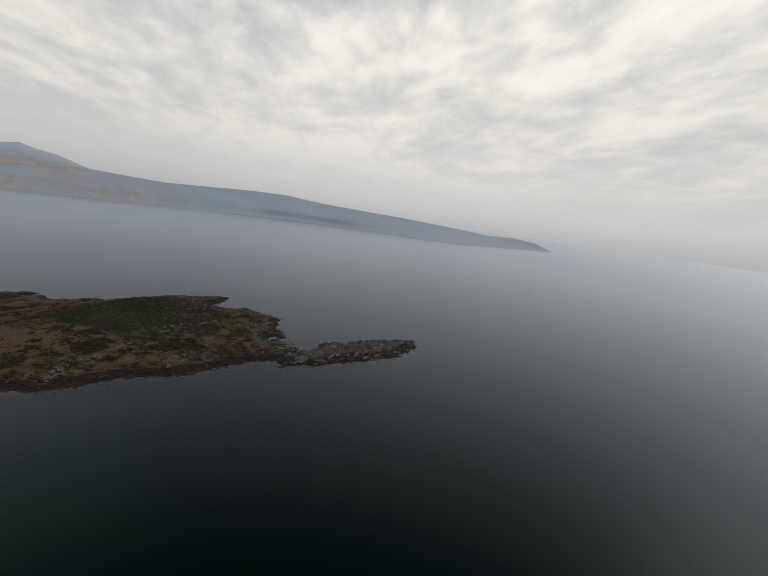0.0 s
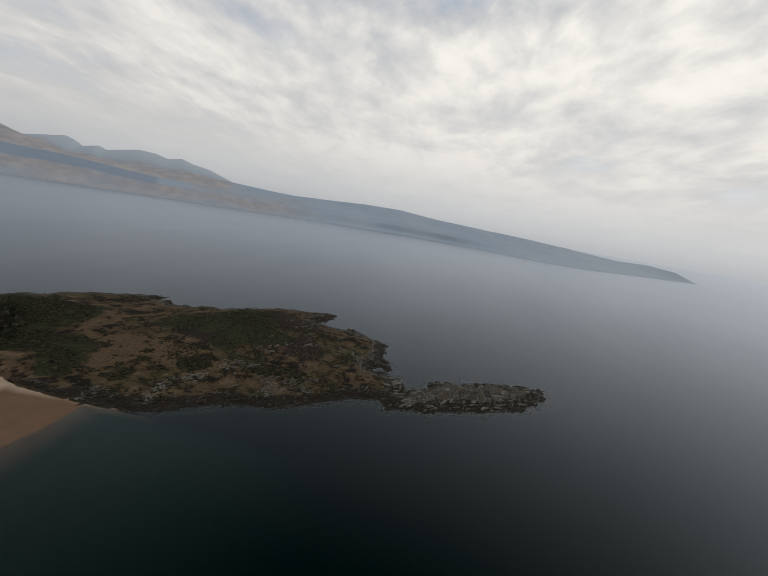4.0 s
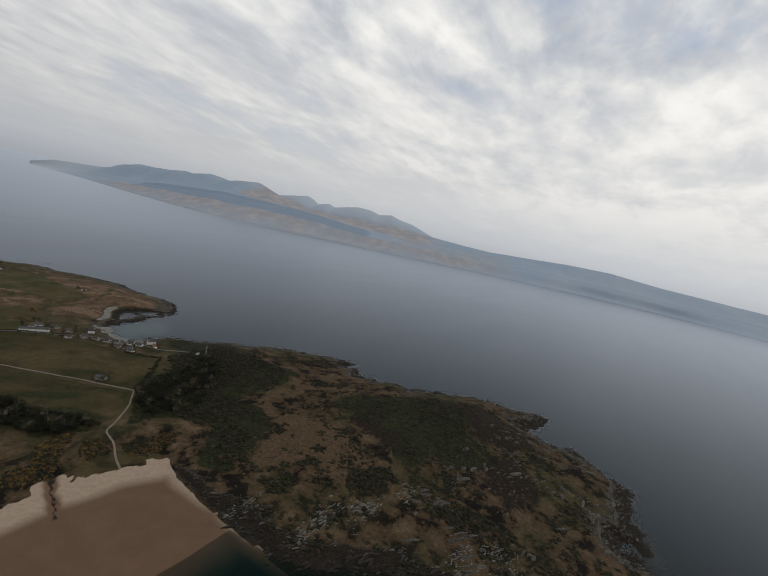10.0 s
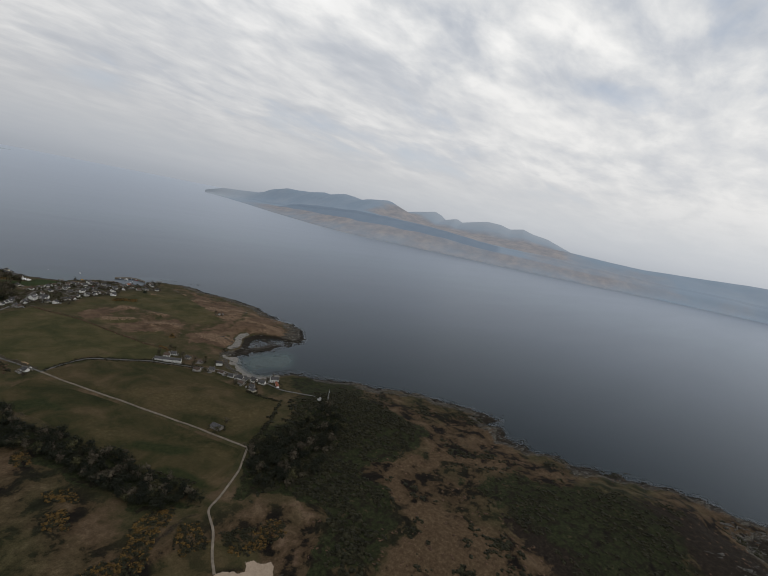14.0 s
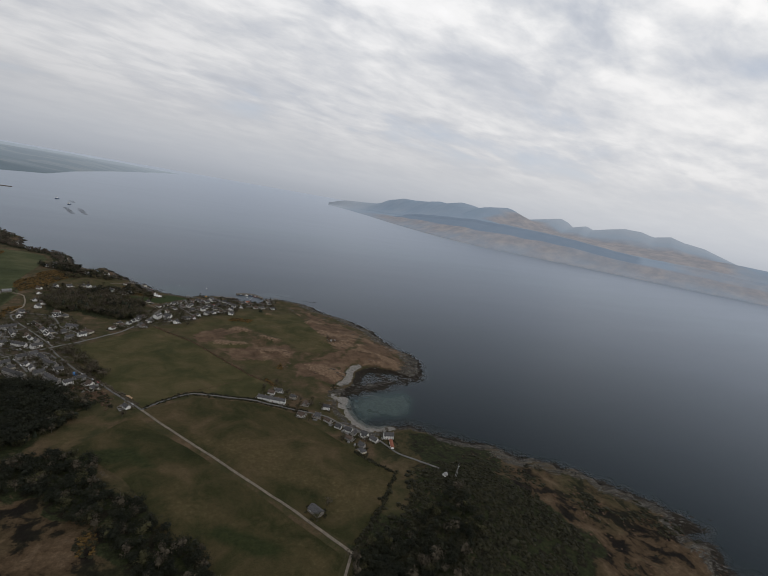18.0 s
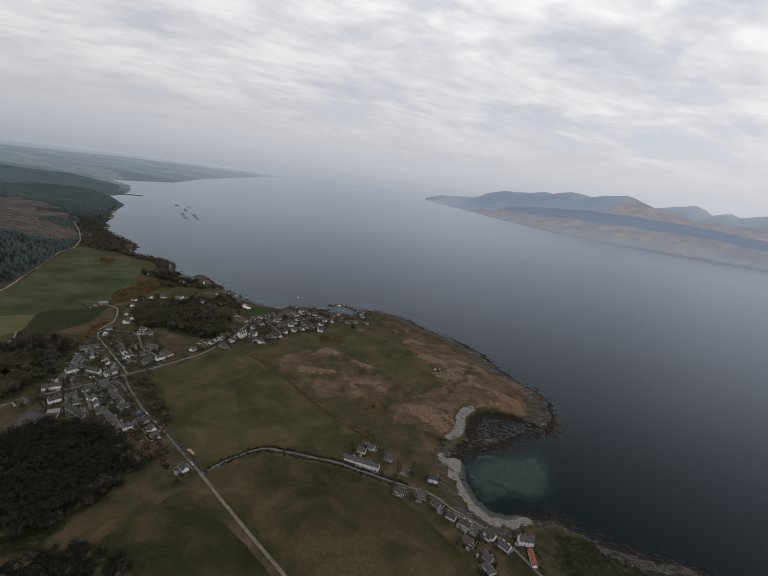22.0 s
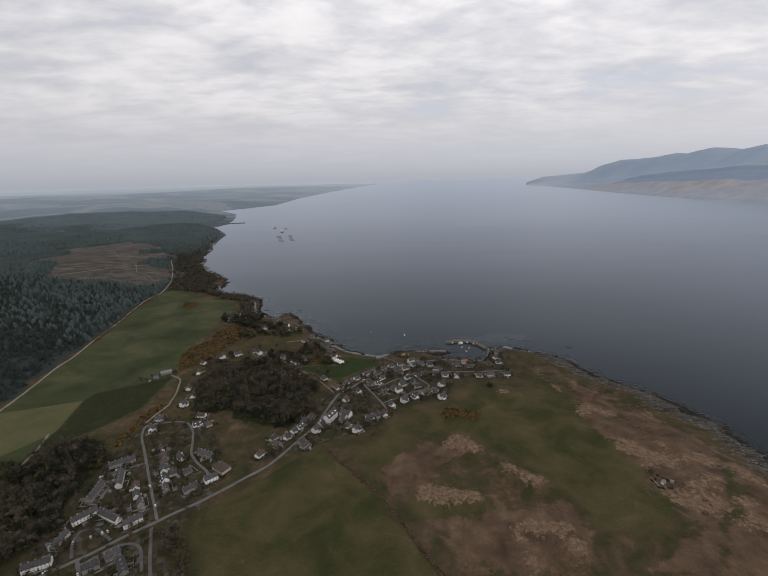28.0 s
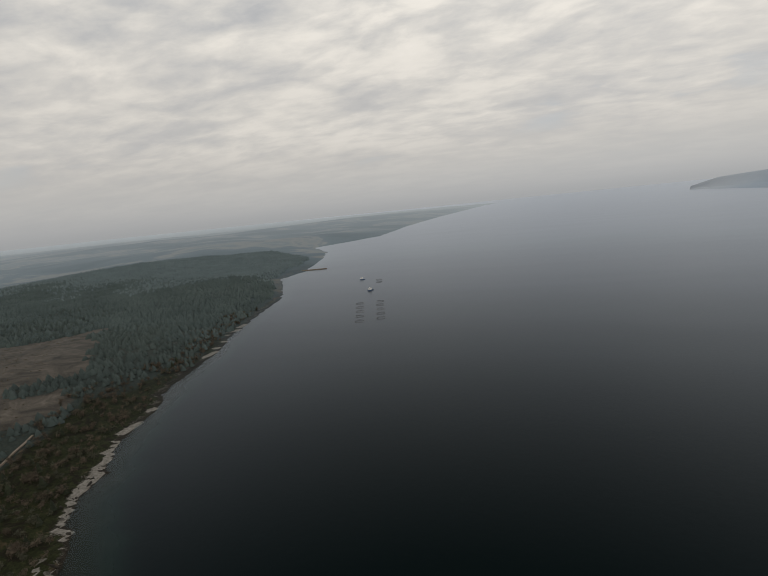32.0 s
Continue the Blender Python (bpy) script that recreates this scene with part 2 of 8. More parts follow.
def ground_height(points):
    """Height of the ground, and distance from the shore, at places in the plan."""
    sandy = step(42.2, 40.0, points[:, 0] - 0.06 * (points[:, 1] - 40) - 0.30 * np.maximum(points[:, 1] - 44.5, 0) + 0.5 * waves(points, 2.6, 16, 3)) * step(56, 50, points[:, 1])
    sandy = np.maximum(sandy, step(1.6, 0.8, line_distance(points, np.array([(57.2, 93.6), (56.1, 90.5), (56.3, 87), (57.8, 84.6), (60.8, 83.9)]))))
    sandy = np.maximum(sandy, step(1.1, 0.5, line_distance(points, np.array([(33.0, 151.7), (35.2, 150.7), (36.6, 151.5)]))))
    jag = (1 - 0.9 * sandy)[:, None]
    ragged = points + jag * (1.5 * np.stack([waves(points, 5.5, 1, 3, 0.6), waves(points, 5.5, 5, 3, 0.6)], 1) + 0.8 * np.stack([waves(points, 1.9, 13, 2, 0.5), waves(points, 1.9, 15, 2, 0.5)], 1))
    # rock ribs run out to sea on the outer side of the headland
    outer = step(60, 72, points[:, 0]) * step(84, 70, points[:, 1])
    ribs = waves(np.stack([0.25 * points[:, 0] + 0.10 * points[:, 1], points[:, 1] - 0.2 * points[:, 0]], 1), 2.4, 19, 3, 0.6)
    ragged = ragged + np.stack([2.6 * outer * ribs, 0 * ribs], 1)
    d = signed(ragged, COAST)
    rocky = 0.30 * np.clip(d, 0, 2.2) + 0.03 * np.clip(d - 2.2, 0, 12)
    rise = rocky + sandy * (0.055 * np.clip(d, 0, 5) + 0.16 * np.clip(d - 5, 0, 4) - rocky)
    h = rise
    for x, y, rx, ry, top in HILLS:
        h = h + top * np.exp(-((points[:, 0] - x) / rx) ** 2 - ((points[:, 1] - y) / ry) ** 2) * step(0, 8 + 0.15 * rx, d)
    beyond = np.maximum(step(330, 480, points[:, 1]), step(-130, -260, points[:, 0])) * step(5, 60, d)
    h = h + beyond * (4.5 * waves(points, 150, 53, 4, 0.55) + 1.5)
    rough = step(0.3, 2, d) * (1 - 0.8 * sandy)
    h = h + rough * (0.16 * waves(points, 5, 2, 4) + 0.05 * waves(points, 1.3, 3, 2))
    crag = step(-1.2, 0.6, d) * step(3.5, 1.0, d) * (1 - sandy)
    h = h + crag * (0.30 * np.abs(waves(points, 1.7, 4, 3, 0.6)) - 0.08)
    sea = (0.16 - 0.135 * sandy) * np.minimum(d, 0) + crag * 0.12 * waves(points, 1.5, 9, 2) * (points[:, 1] < 150)
    h = np.where(d > 0, np.maximum(h, 0.03), np.maximum(sea, -3.0))
    # the beach runs out flat to the low tide line
    strand = points[:, 1] - 35.0 + 0.5 * waves(points, 6, 17, 2)
    h = np.where((sandy > 0.5) & (strand > -4.5) & (points[:, 1] < 56) & (points[:, 0] > 5), np.maximum(h, np.where(strand > 0, 0.010, 0.03) * strand), h)
    return h, d, sandy

# ------------------------------------------------------------------ the plan: land cover
BIG_FIELD = [(19.2, 115.0), (28.5, 123.9), (35.2, 115.7), (43.5, 100.6), (35.6, 97.2), (32.9, 96.4), (28.7, 92.6), (24.9, 98.1), (20.8, 104.3), (17.3, 110.5)]
SMALL_FIELD = [(43.6, 101.1), (46.6, 97.8), (43.2, 93.5), (37.8, 95.4), (35.1, 96.8)]
EAST_FIELD = [(28.9, 91.6), (34.5, 95.0), (42.8, 92.2), (47.5, 89.0), (53.5, 78.0), (56.3, 72.9), (51.9, 68.3), (47.2, 64.5), (41.8, 71.7)]
WEST_FIELD = [(28.0, 90.6), (37.0, 78.0), (46.0, 63.8), (41.0, 58.3), (38.9, 59.6), (34.9, 65.1), (31.6, 71.0), (27.8, 78.8), (22.4, 85.0)]
NORTH_FIELD = [(-24.0, 196.0), (-16.8, 197.5), (-13.5, 188.5), (-6.5, 187.8), (-1.5, 184.6), (0.2, 180.5), (0.6, 167.7), (0.2, 152.1), (3.4, 143.1), (3.0, 133.6), (-0.5, 128.1),
               (-4.6, 122.5), (-9, 120.0), (-16.4, 131.8), (-18.0, 146.4), (-19.2, 159.4), (-23.2, 180.5)]
DARK_FIELD = [(-6.7, 136.6), (-6.3, 138.5), (-3.4, 139.8), (3.0, 143.3), (3.0, 133.6), (-0.5, 128.1), (-4.6, 122.5), (-5.0, 128.5)]
PALE_FIELD = [(-15.5, 132.9), (-6.7, 136.2), (-4.8, 128.4), (-7.9, 123.3), (-12, 127)]
FAIRWAY = [(36.2, 127.5), (42.8, 129.9), (50.7, 134.6), (59.0, 136.2), (60.2, 131.2), (61.0, 126.0), (62.4, 119.8), (64.2, 117.3), (62.8, 113.1), (58.4, 110.6), (54.2, 110.8), (53.8, 112.9), (52.3, 116.6), (51.4, 119.5), (47.4, 122.4), (45.6, 125.6), (42.2, 126.6), (38.5, 124.5), (37.6, 120.5), (41.5, 116.2), (44.6, 111.2), (42.5, 108.6), (39.0, 113.3), (35.8, 119.5), (34.2, 123.8)]
KNOLL_TOPS = [[(38.9, 117.2), (40.4, 117.8), (42.7, 116.7), (44.9, 116.0), (44.2, 115.1), (41.0, 114.9), (39.2, 115.3)], [(42.2, 123.7), (44.3, 125.9), (45.6, 124.9), (46.9, 122.1), (44.2, 122.1)],
              [(45.8, 111.1), (48.0, 112.6), (49.9, 112.0), (52.2, 111.4), (50.6, 110.4), (47.8, 110.8)], [(48.5, 118.5), (50.1, 118.8), (51.1, 117.4), (49.9, 116.7)]]
DARK_HEATHER = [[(92, 27), (91, 20), (86.8, 15), (79.8, 16.1), (76.8, 22.4), (79.6, 25.2), (84, 31), (87, 33)], [(65.9, 40.3), (69.3, 37.4), (68.6, 31.8), (64.3, 27.8), (63.1, 32.0), (63.6, 36.7)], [(73, 12), (78, 16), (72, 21), (66, 20), (64, 14)]]
KNOLLS = [(44.3, 122.9), (45.7, 122.4), (41.2, 114.9), (40.2, 115.9), (42.4, 115.2), (44, 115), (49.4, 117.3), (50.7, 117), (48.6, 111.4), (50.3, 110.6), (46.9, 110.9), (48.6, 118.9), (52.6, 135), (60.4, 135.6), (47, 108), (51.2, 109.4), (62.4, 118.2), (66.8, 118.8), (67.1, 115.9), (67.7, 112.8), (65.8, 121.2), (60.9, 128.8), (63.5, 137.2), (64.8, 114.7)]
LINKS = [(29.6, 125.0), (36, 117), (44.5, 101.5), (47.5, 99), (50, 103), (47, 112), (43, 120), (41, 127), (34, 126)]
MOOR = [(48, 99), (56, 95.5), (66, 100), (77, 104), (78, 114), (73, 130), (67, 141), (62, 136), (60, 126), (65, 117), (63.5, 110), (53, 108.5), (50, 112), (52, 122), (46, 124), (44, 112)]
GREEN_PARK = [(22.0, 144.2), (24.7, 145.4), (26.8, 145.2), (29.2, 145.5), (30.4, 148.7), (33.0, 148.1), (35.5, 146.7), (34.1, 144.7), (29.3, 140.6), (27.3, 141.2), (25.1, 142.7)]
CLEARING = [(59.1, 55.3), (66.3, 53.3), (75.3, 48.9), (81.1, 43.3), (72.5, 46.8), (66.7, 49.3), (60.8, 50.9), (59.9, 46.9), (62.7, 42.8), (62.2, 38.0), (60.0, 34.0), (62.5, 29.4), (60, 26.9), (54.5, 28.9), (53.7, 33.5), (50.5, 37.5), (48, 40.5), (47.5, 42.5), (50.3, 44.8), (53.8, 44.3), (56.4, 45.3), (57.3, 49.2)]
MOSS = [(65.6, 45.6), (67.3, 47.9), (75.6, 45.2), (80.4, 42.1), (84.0, 37.4), (86.9, 31.1), (87.2, 27.6), (80.1, 25.4), (77, 20.5), (72, 17), (66, 21), (61.4, 26.5), (64.0, 31.2), (66.4, 36.8), (65.4, 42.2)]
POINT_SCRUB = [(41.4, 57.2), (43.6, 58.5), (46.5, 63.2), (51.2, 66.5), (56, 71), (61.0, 74.6), (68.2, 74.4), (71.5, 64.9), (72.5, 57.3), (67.3, 54.2), (60.1, 55.5), (57.1, 53.3), (56.9, 48.7), (55.2, 46.0), (52.0, 46.3), (50.4, 44.1), (47.9, 43.6), (46.2, 41.1), (44.3, 41.5),
               (44.8, 43.8), (47.4, 46.6), (48.7, 50.3), (46.5, 54.4)]
THICKETS = [[(54.2, 31.5), (56.9, 26.9), (55.3, 26.0), (52.6, 28.8)], [(56.1, 23.4), (60.5, 19.5), (60.8, 12.4), (58.6, 12.5), (56.6, 17.9)], [(46.8, 38.2), (50.3, 36.5), (49.1, 34.6), (46.6, 34.3), (45.8, 36.3)], [(55.0, 31.9), (59.3, 28.6), (57.8, 25.8), (54.5, 28.9)]]
BRACKEN = [[(35.4, 119.4), (38.8, 124.0), (44.2, 125.2), (47.0, 121.2), (43.0, 120.8), (40.3, 118.0), (38.8, 114.6), (36.8, 115.6)],
           [(41.9, 114.4), (46.1, 115.7), (48.2, 113.3), (52.6, 114.0), (52.7, 110.6), (53.1, 108.5), (48.4, 107.1), (41.0, 107.3), (38.0, 112.8)],
           [(63.6, 137.7), (66.7, 134.1), (67.5, 130.1), (70.1, 127.4), (71.5, 119.5), (61.1, 106.6), (55.1, 106.8), (60.9, 111.1), (61.9, 115.0), (61.7, 118.7), (60.6, 122.6), (59.6, 128.8)],
           [(13.6, 174.5), (15.3, 175.4), (16.2, 172.8), (17.4, 170.3), (19.3, 167.2), (21.0, 165.8), (24.2, 162.3), (21.3, 163.6), (19.1, 164.9), (16.3, 167.1), (15.0, 168.8), (14.0, 171.7)],
           [(7.5, 165.9), (8.7, 168.1), (11.4, 168.7), (12.9, 167.0), (12.3, 165.4), (11.0, 165.3), (10.1, 163.4), (9.4, 161.5), (7.6, 161.4), (7.3, 163.6)],
           [(57, 97), (66, 100.5), (75, 104), (77, 113), (71.5, 120), (66, 112), (60, 106.8), (52, 106.8), (50, 101)],
           [(30.9, 131.8), (33.0, 134.8), (34.2, 134.9), (35.4, 132.8), (34.3, 131.5), (32.1, 130.6)],
           [(41.4, 57.0), (48.0, 53.0), (48.2, 49.7), (47.4, 46.6), (44.5, 44.2), (42.5, 47), (43.2, 51), (39.8, 55.6)]]
VILLAGE = [[(5.5, 105), (10, 104.5), (16, 100), (23, 97.5), (24, 99.5), (17, 111), (19.5, 119), (17.5, 124), (13, 131), (5, 130.5), (5.5, 121), (6.5, 110)],
           [(21, 121), (26, 123), (36, 128.5), (37, 132), (45, 134), (46, 140), (56, 140), (56.5, 150), (50, 147.5), (40, 148), (33, 144), (28, 138), (24.5, 129)]]
FIELD_EDGE_WOOD = [(16.2, 113.4), (18.0, 112.2), (21.0, 107.2), (24.0, 102.0), (23.2, 101.2), (20.2, 105.2), (17.4, 109.6)]
POINT_WOOD = [(-0.3, 172.4), (0.9, 170.3), (4.0, 168.4), (7.2, 166.3), (9.2, 164.8), (12.1, 163.2), (14.2, 161.7), (15.9, 161.8), (14.8, 163.7), (15.3, 165.5), (13.6, 167.0), (10.5, 168.2), (8.7, 169.5), (9.2, 171.5), (10.2, 172.7), (7.5, 174.9), (5.7, 174.9), (5.5, 173.1), (2.6, 173.6), (-0.4, 174.2)]
REEFS = [[(62.4, 101.5), (63.4, 103.2), (65.2, 104.3), (68.1, 104.2), (71.4, 102.9), (76.3, 99.4), (71.4, 97.6), (67.6, 99.0), (64.1, 98.0), (60.3, 96.1), (57.9, 93.7), (56.6, 94.5), (60.0, 97.9)],
         [(58.2, 87.0), (60.7, 87.9), (64.2, 86.5), (62.8, 85.2), (59.2, 85.2), (58.0, 85.6)],
         [(28.8, 159.0), (30.5, 158.5), (31.8, 155.3), (34.5, 153.7), (35.0, 152.9), (33.3, 152.7), (31.6, 153.1), (30.0, 154.4), (28.6, 156.6)],
         [(23.4, 167.4), (24.4, 167.7), (25.9, 166.0), (26.6, 163.2), (25.5, 163.1), (24.1, 165.4)], [(21.1, 174.7), (22.6, 172.0), (23.5, 169.3), (22.3, 169.5), (20.7, 172.9)],
         [(36.6, 151.8), (40.1, 152.8), (42.0, 153.7), (45.8, 153.5), (47.5, 152.3), (46.0, 152.6), (42.2, 152.6), (39.2, 151.4), (37.5, 150.8)]]
SHINGLE_COVES = [[(62.3, 104.6), (63.6, 105.3), (64.9, 105.2), (65.1, 104.4), (63.3, 103.3), (62.3, 101.6), (61.6, 100.3), (60.6, 98.9), (59.3, 97.7), (57.9, 97.2), (57.2, 97.9), (57.9, 98.9), (59.3, 99.9), (60.4, 101.0), (60.9, 102.9)],
                 [(54.9, 94.9), (55.6, 95.5), (56.2, 95.2), (56.4, 94.0), (56.5, 93.2), (55.2, 92.9), (54.6, 93.8)]]
LAGOON = [(58.3, 93.1), (61.5, 94.8), (69.6, 94.6), (69.9, 92.5), (66.7, 88.3), (63.9, 87.0), (60.8, 88.0), (58.1, 87.4), (57.7, 89.0)]
SLICK = [(47.7, 158.9), (51.7, 159.6), (54.4, 158.8), (57.8, 160.8), (61.0, 160.0), (64.6, 159.2), (63.0, 157.0), (58.3, 155.8), (55.5, 156.6), (53.7, 157.5), (51.1, 158.2)]
SCHOOL_YARD = [(7.4, 100.9), (7.9, 104.2), (10.6, 102.6), (11.0, 101.3), (10.0, 99.2)]
CROFTS = [(8, 146), (14, 148), (22, 147), (26, 149), (24, 157), (19, 163), (12, 164), (9.5, 158)]
RUSHES = [[(34.1, 69.8), (36.6, 70.0), (39.7, 67.9), (41.3, 66.0), (40.5, 65.0), (38.3, 66.3), (35.6, 68.1)],
          [(22.8, 83.4), (24.8, 84.5), (29.0, 83.9), (30.2, 81.4), (31.1, 80.0), (29.7, 80.0), (28.5, 81.5), (24.6, 82.1)],
          [(36.0, 63.5), (37.9, 64.0), (40.4, 61.4), (41.6, 59.0), (35.9, 61.0)]]
ROUGH_GRASS = [[(33.5, 85.1), (39.1, 84.4), (46.1, 80.3), (48.8, 76.1), (55.6, 73.2), (52.2, 68.0), (48.6, 67.4), (45.9, 71.9), (42.5, 73.4), (38.4, 79.2)],
               [(30.3, 77.6), (33.7, 75.7), (37.3, 71.1), (42.3, 68.8), (46.0, 64.1), (43.6, 61.0), (41.5, 63.5), (41.0, 66.0), (39.2, 68.3), (35.5, 70.5), (33.3, 68.8), (31.4, 71.9)],
               [(36.3, 84.7), (40.4, 84.1), (45.0, 81.9), (49.3, 78.0), (47.0, 71.4), (44.1, 72.0), (40.9, 77.0), (38.4, 79.4)],
               [(20.8, 88.9), (23.0, 90.3), (25.5, 90.9), (27.2, 92.3), (29.0, 91.3), (26.2, 88.6), (23.7, 86.7), (22.4, 85.1), (21.0, 85.2)]]
DUNE = [(33, 52.8), (33.2, 50.4), (37.5, 48.9), (41.2, 48.0), (42, 50), (39.5, 52.5), (36, 53.5)]
COAST_WOOD = [(-23.5, 199), (-14.5, 213), (-19, 222), (-27, 235), (-35, 254), (-41, 275), (-47, 298), (-54, 318), (-56, 300), (-46, 268), (-47, 246), (-37, 226), (-29, 208)]
DARK_WOOD = [(11.4, 101.2), (15.2, 100.5), (18.8, 98.6), (21.4, 96.3), (23, 94.6), (23.3, 92.9), (22.2, 91.5), (20.7, 88.8), (18.7, 85.3), (15, 84.5), (6, 84), (4, 93), (8, 98.4), (9.3, 99.5)]
WEST_WOOD = [(-6.2, 121.5), (-0.9, 127.1), (5.1, 123.5), (6.0, 117), (7.0, 112.7), (5.2, 109.2), (2.5, 105.5), (-12, 104), (-15, 118)]
MID_WOOD = [(6.6, 140.1), (9.3, 144.8), (12, 147.2), (15.9, 147.1), (20.6, 144.3), (24.6, 140.6), (26.4, 137.2), (26.0, 130.8), (22.2, 128.7), (15.7, 132.5), (12.0, 132.0), (9.0, 136)]
HEDGE_WOOD = [(19, 84), (24, 83.8), (26.7, 78.1), (30.5, 72.8), (34.2, 67.6), (38.2, 59.8), (39.1, 57.0), (34.4, 58.8), (30.6, 64.4), (26.3, 71.4), (21, 77), (14, 80)]
EDGE_WOOD = [(47.2, 64.3), (55.0, 66.5), (61.4, 68.3), (60.0, 62.1), (54.0, 57.1), (47.0, 55.4), (43.6, 57.2)]
SHORE_WOOD = [(-14, 196.5), (-6, 189), (-0.5, 186.5), (2.5, 180), (3, 170), (7.5, 172), (5.5, 180), (3, 189), (-3, 192), (-10, 196.8), (-13.5, 203), (-16, 212), (-20, 214), (-23, 204), (-23, 197.5)]
GORSE = [[(24.5, 70.8), (25.6, 72.4), (26.6, 70.9), (26.2, 68.8), (25.1, 69.5)], [(4.0, 166.2), (5.6, 167.1), (6.9, 165.1), (5.2, 165.0)], [(4.2, 162.8), (4.8, 164.3), (6.2, 163.2), (7.6, 162.3), (6.4, 162.1)],
         [(0.5, 152.8), (4.2, 167.3), (9.4, 164.8), (8.2, 154.3), (6.4, 148.4), (3.2, 145.5)], [(4.0, 127.4), (4.0, 132.9), (5.4, 135.3), (6.4, 132.7), (5.4, 127.3), (4.2, 124.5)],
         [(31.3, 54.4), (33.3, 57.5), (35.3, 58.9), (36.6, 57.9), (35.2, 56.0), (33.6, 54.6), (32.4, 53.1), (31.1, 51.8), (29.0, 52.2), (28.6, 54.0)], [(35.4, 53.7), (36.6, 55.4), (38.6, 55.1), (38.5, 52.4), (36.0, 52.1)],
         [(39.2, 51.6), (39.7, 53.5), (42.8, 53.2), (44.9, 51.4), (44.2, 49.8), (40.2, 50.5)], [(26.9, 64.4), (29.4, 63.9), (29.8, 61.5), (27.1, 62.5)], [(26.9, 61.4), (28.8, 61.1), (28.4, 58.8), (26.4, 59.7)],
         [(49.3, 106.0), (49.4, 103.3), (47.9, 103.7), (48.6, 106.0)], [(45.7, 100.3), (46.9, 97.6), (45.7, 97.6), (45.0, 99.7)], [(56.0, 98.4), (57.3, 97.9), (56.4, 96.3), (55.6, 96.8)],
         [(-13.3, 180.2), (-14.0, 184.6), (-10.8, 185.5), (-10.3, 181.0), (-10.0, 178.2)], [(21, 149.5), (24.5, 149), (26.5, 147.5), (25, 146.6), (22, 147.6)],
         [(20.5, 155), (24.5, 156.5), (25, 154), (22, 152.4)], [(44, 131.5), (48.5, 129.5), (47.5, 127.8), (43, 129.8)]]
FELLING = [(-64, 208), (-84, 230), (-104, 262), (-101, 280), (-86, 286), (-72, 262), (-54, 248), (-43, 239), (-36, 224), (-27.5, 203), (-33, 198), (-42, 203), (-52, 200)]
FOREST = [(-12, 100), (-30, 126), (-17.2, 137), (-19, 150), (-20.5, 162), (-24, 183), (-25.2, 198), (-34, 224), (-44, 246), (-42, 268), (-52, 308), (-60, 340), (-80, 372), (-95, 450),
          (-150, 500), (-260, 420), (-230, 200), (-120, 90), (-40, 80)]
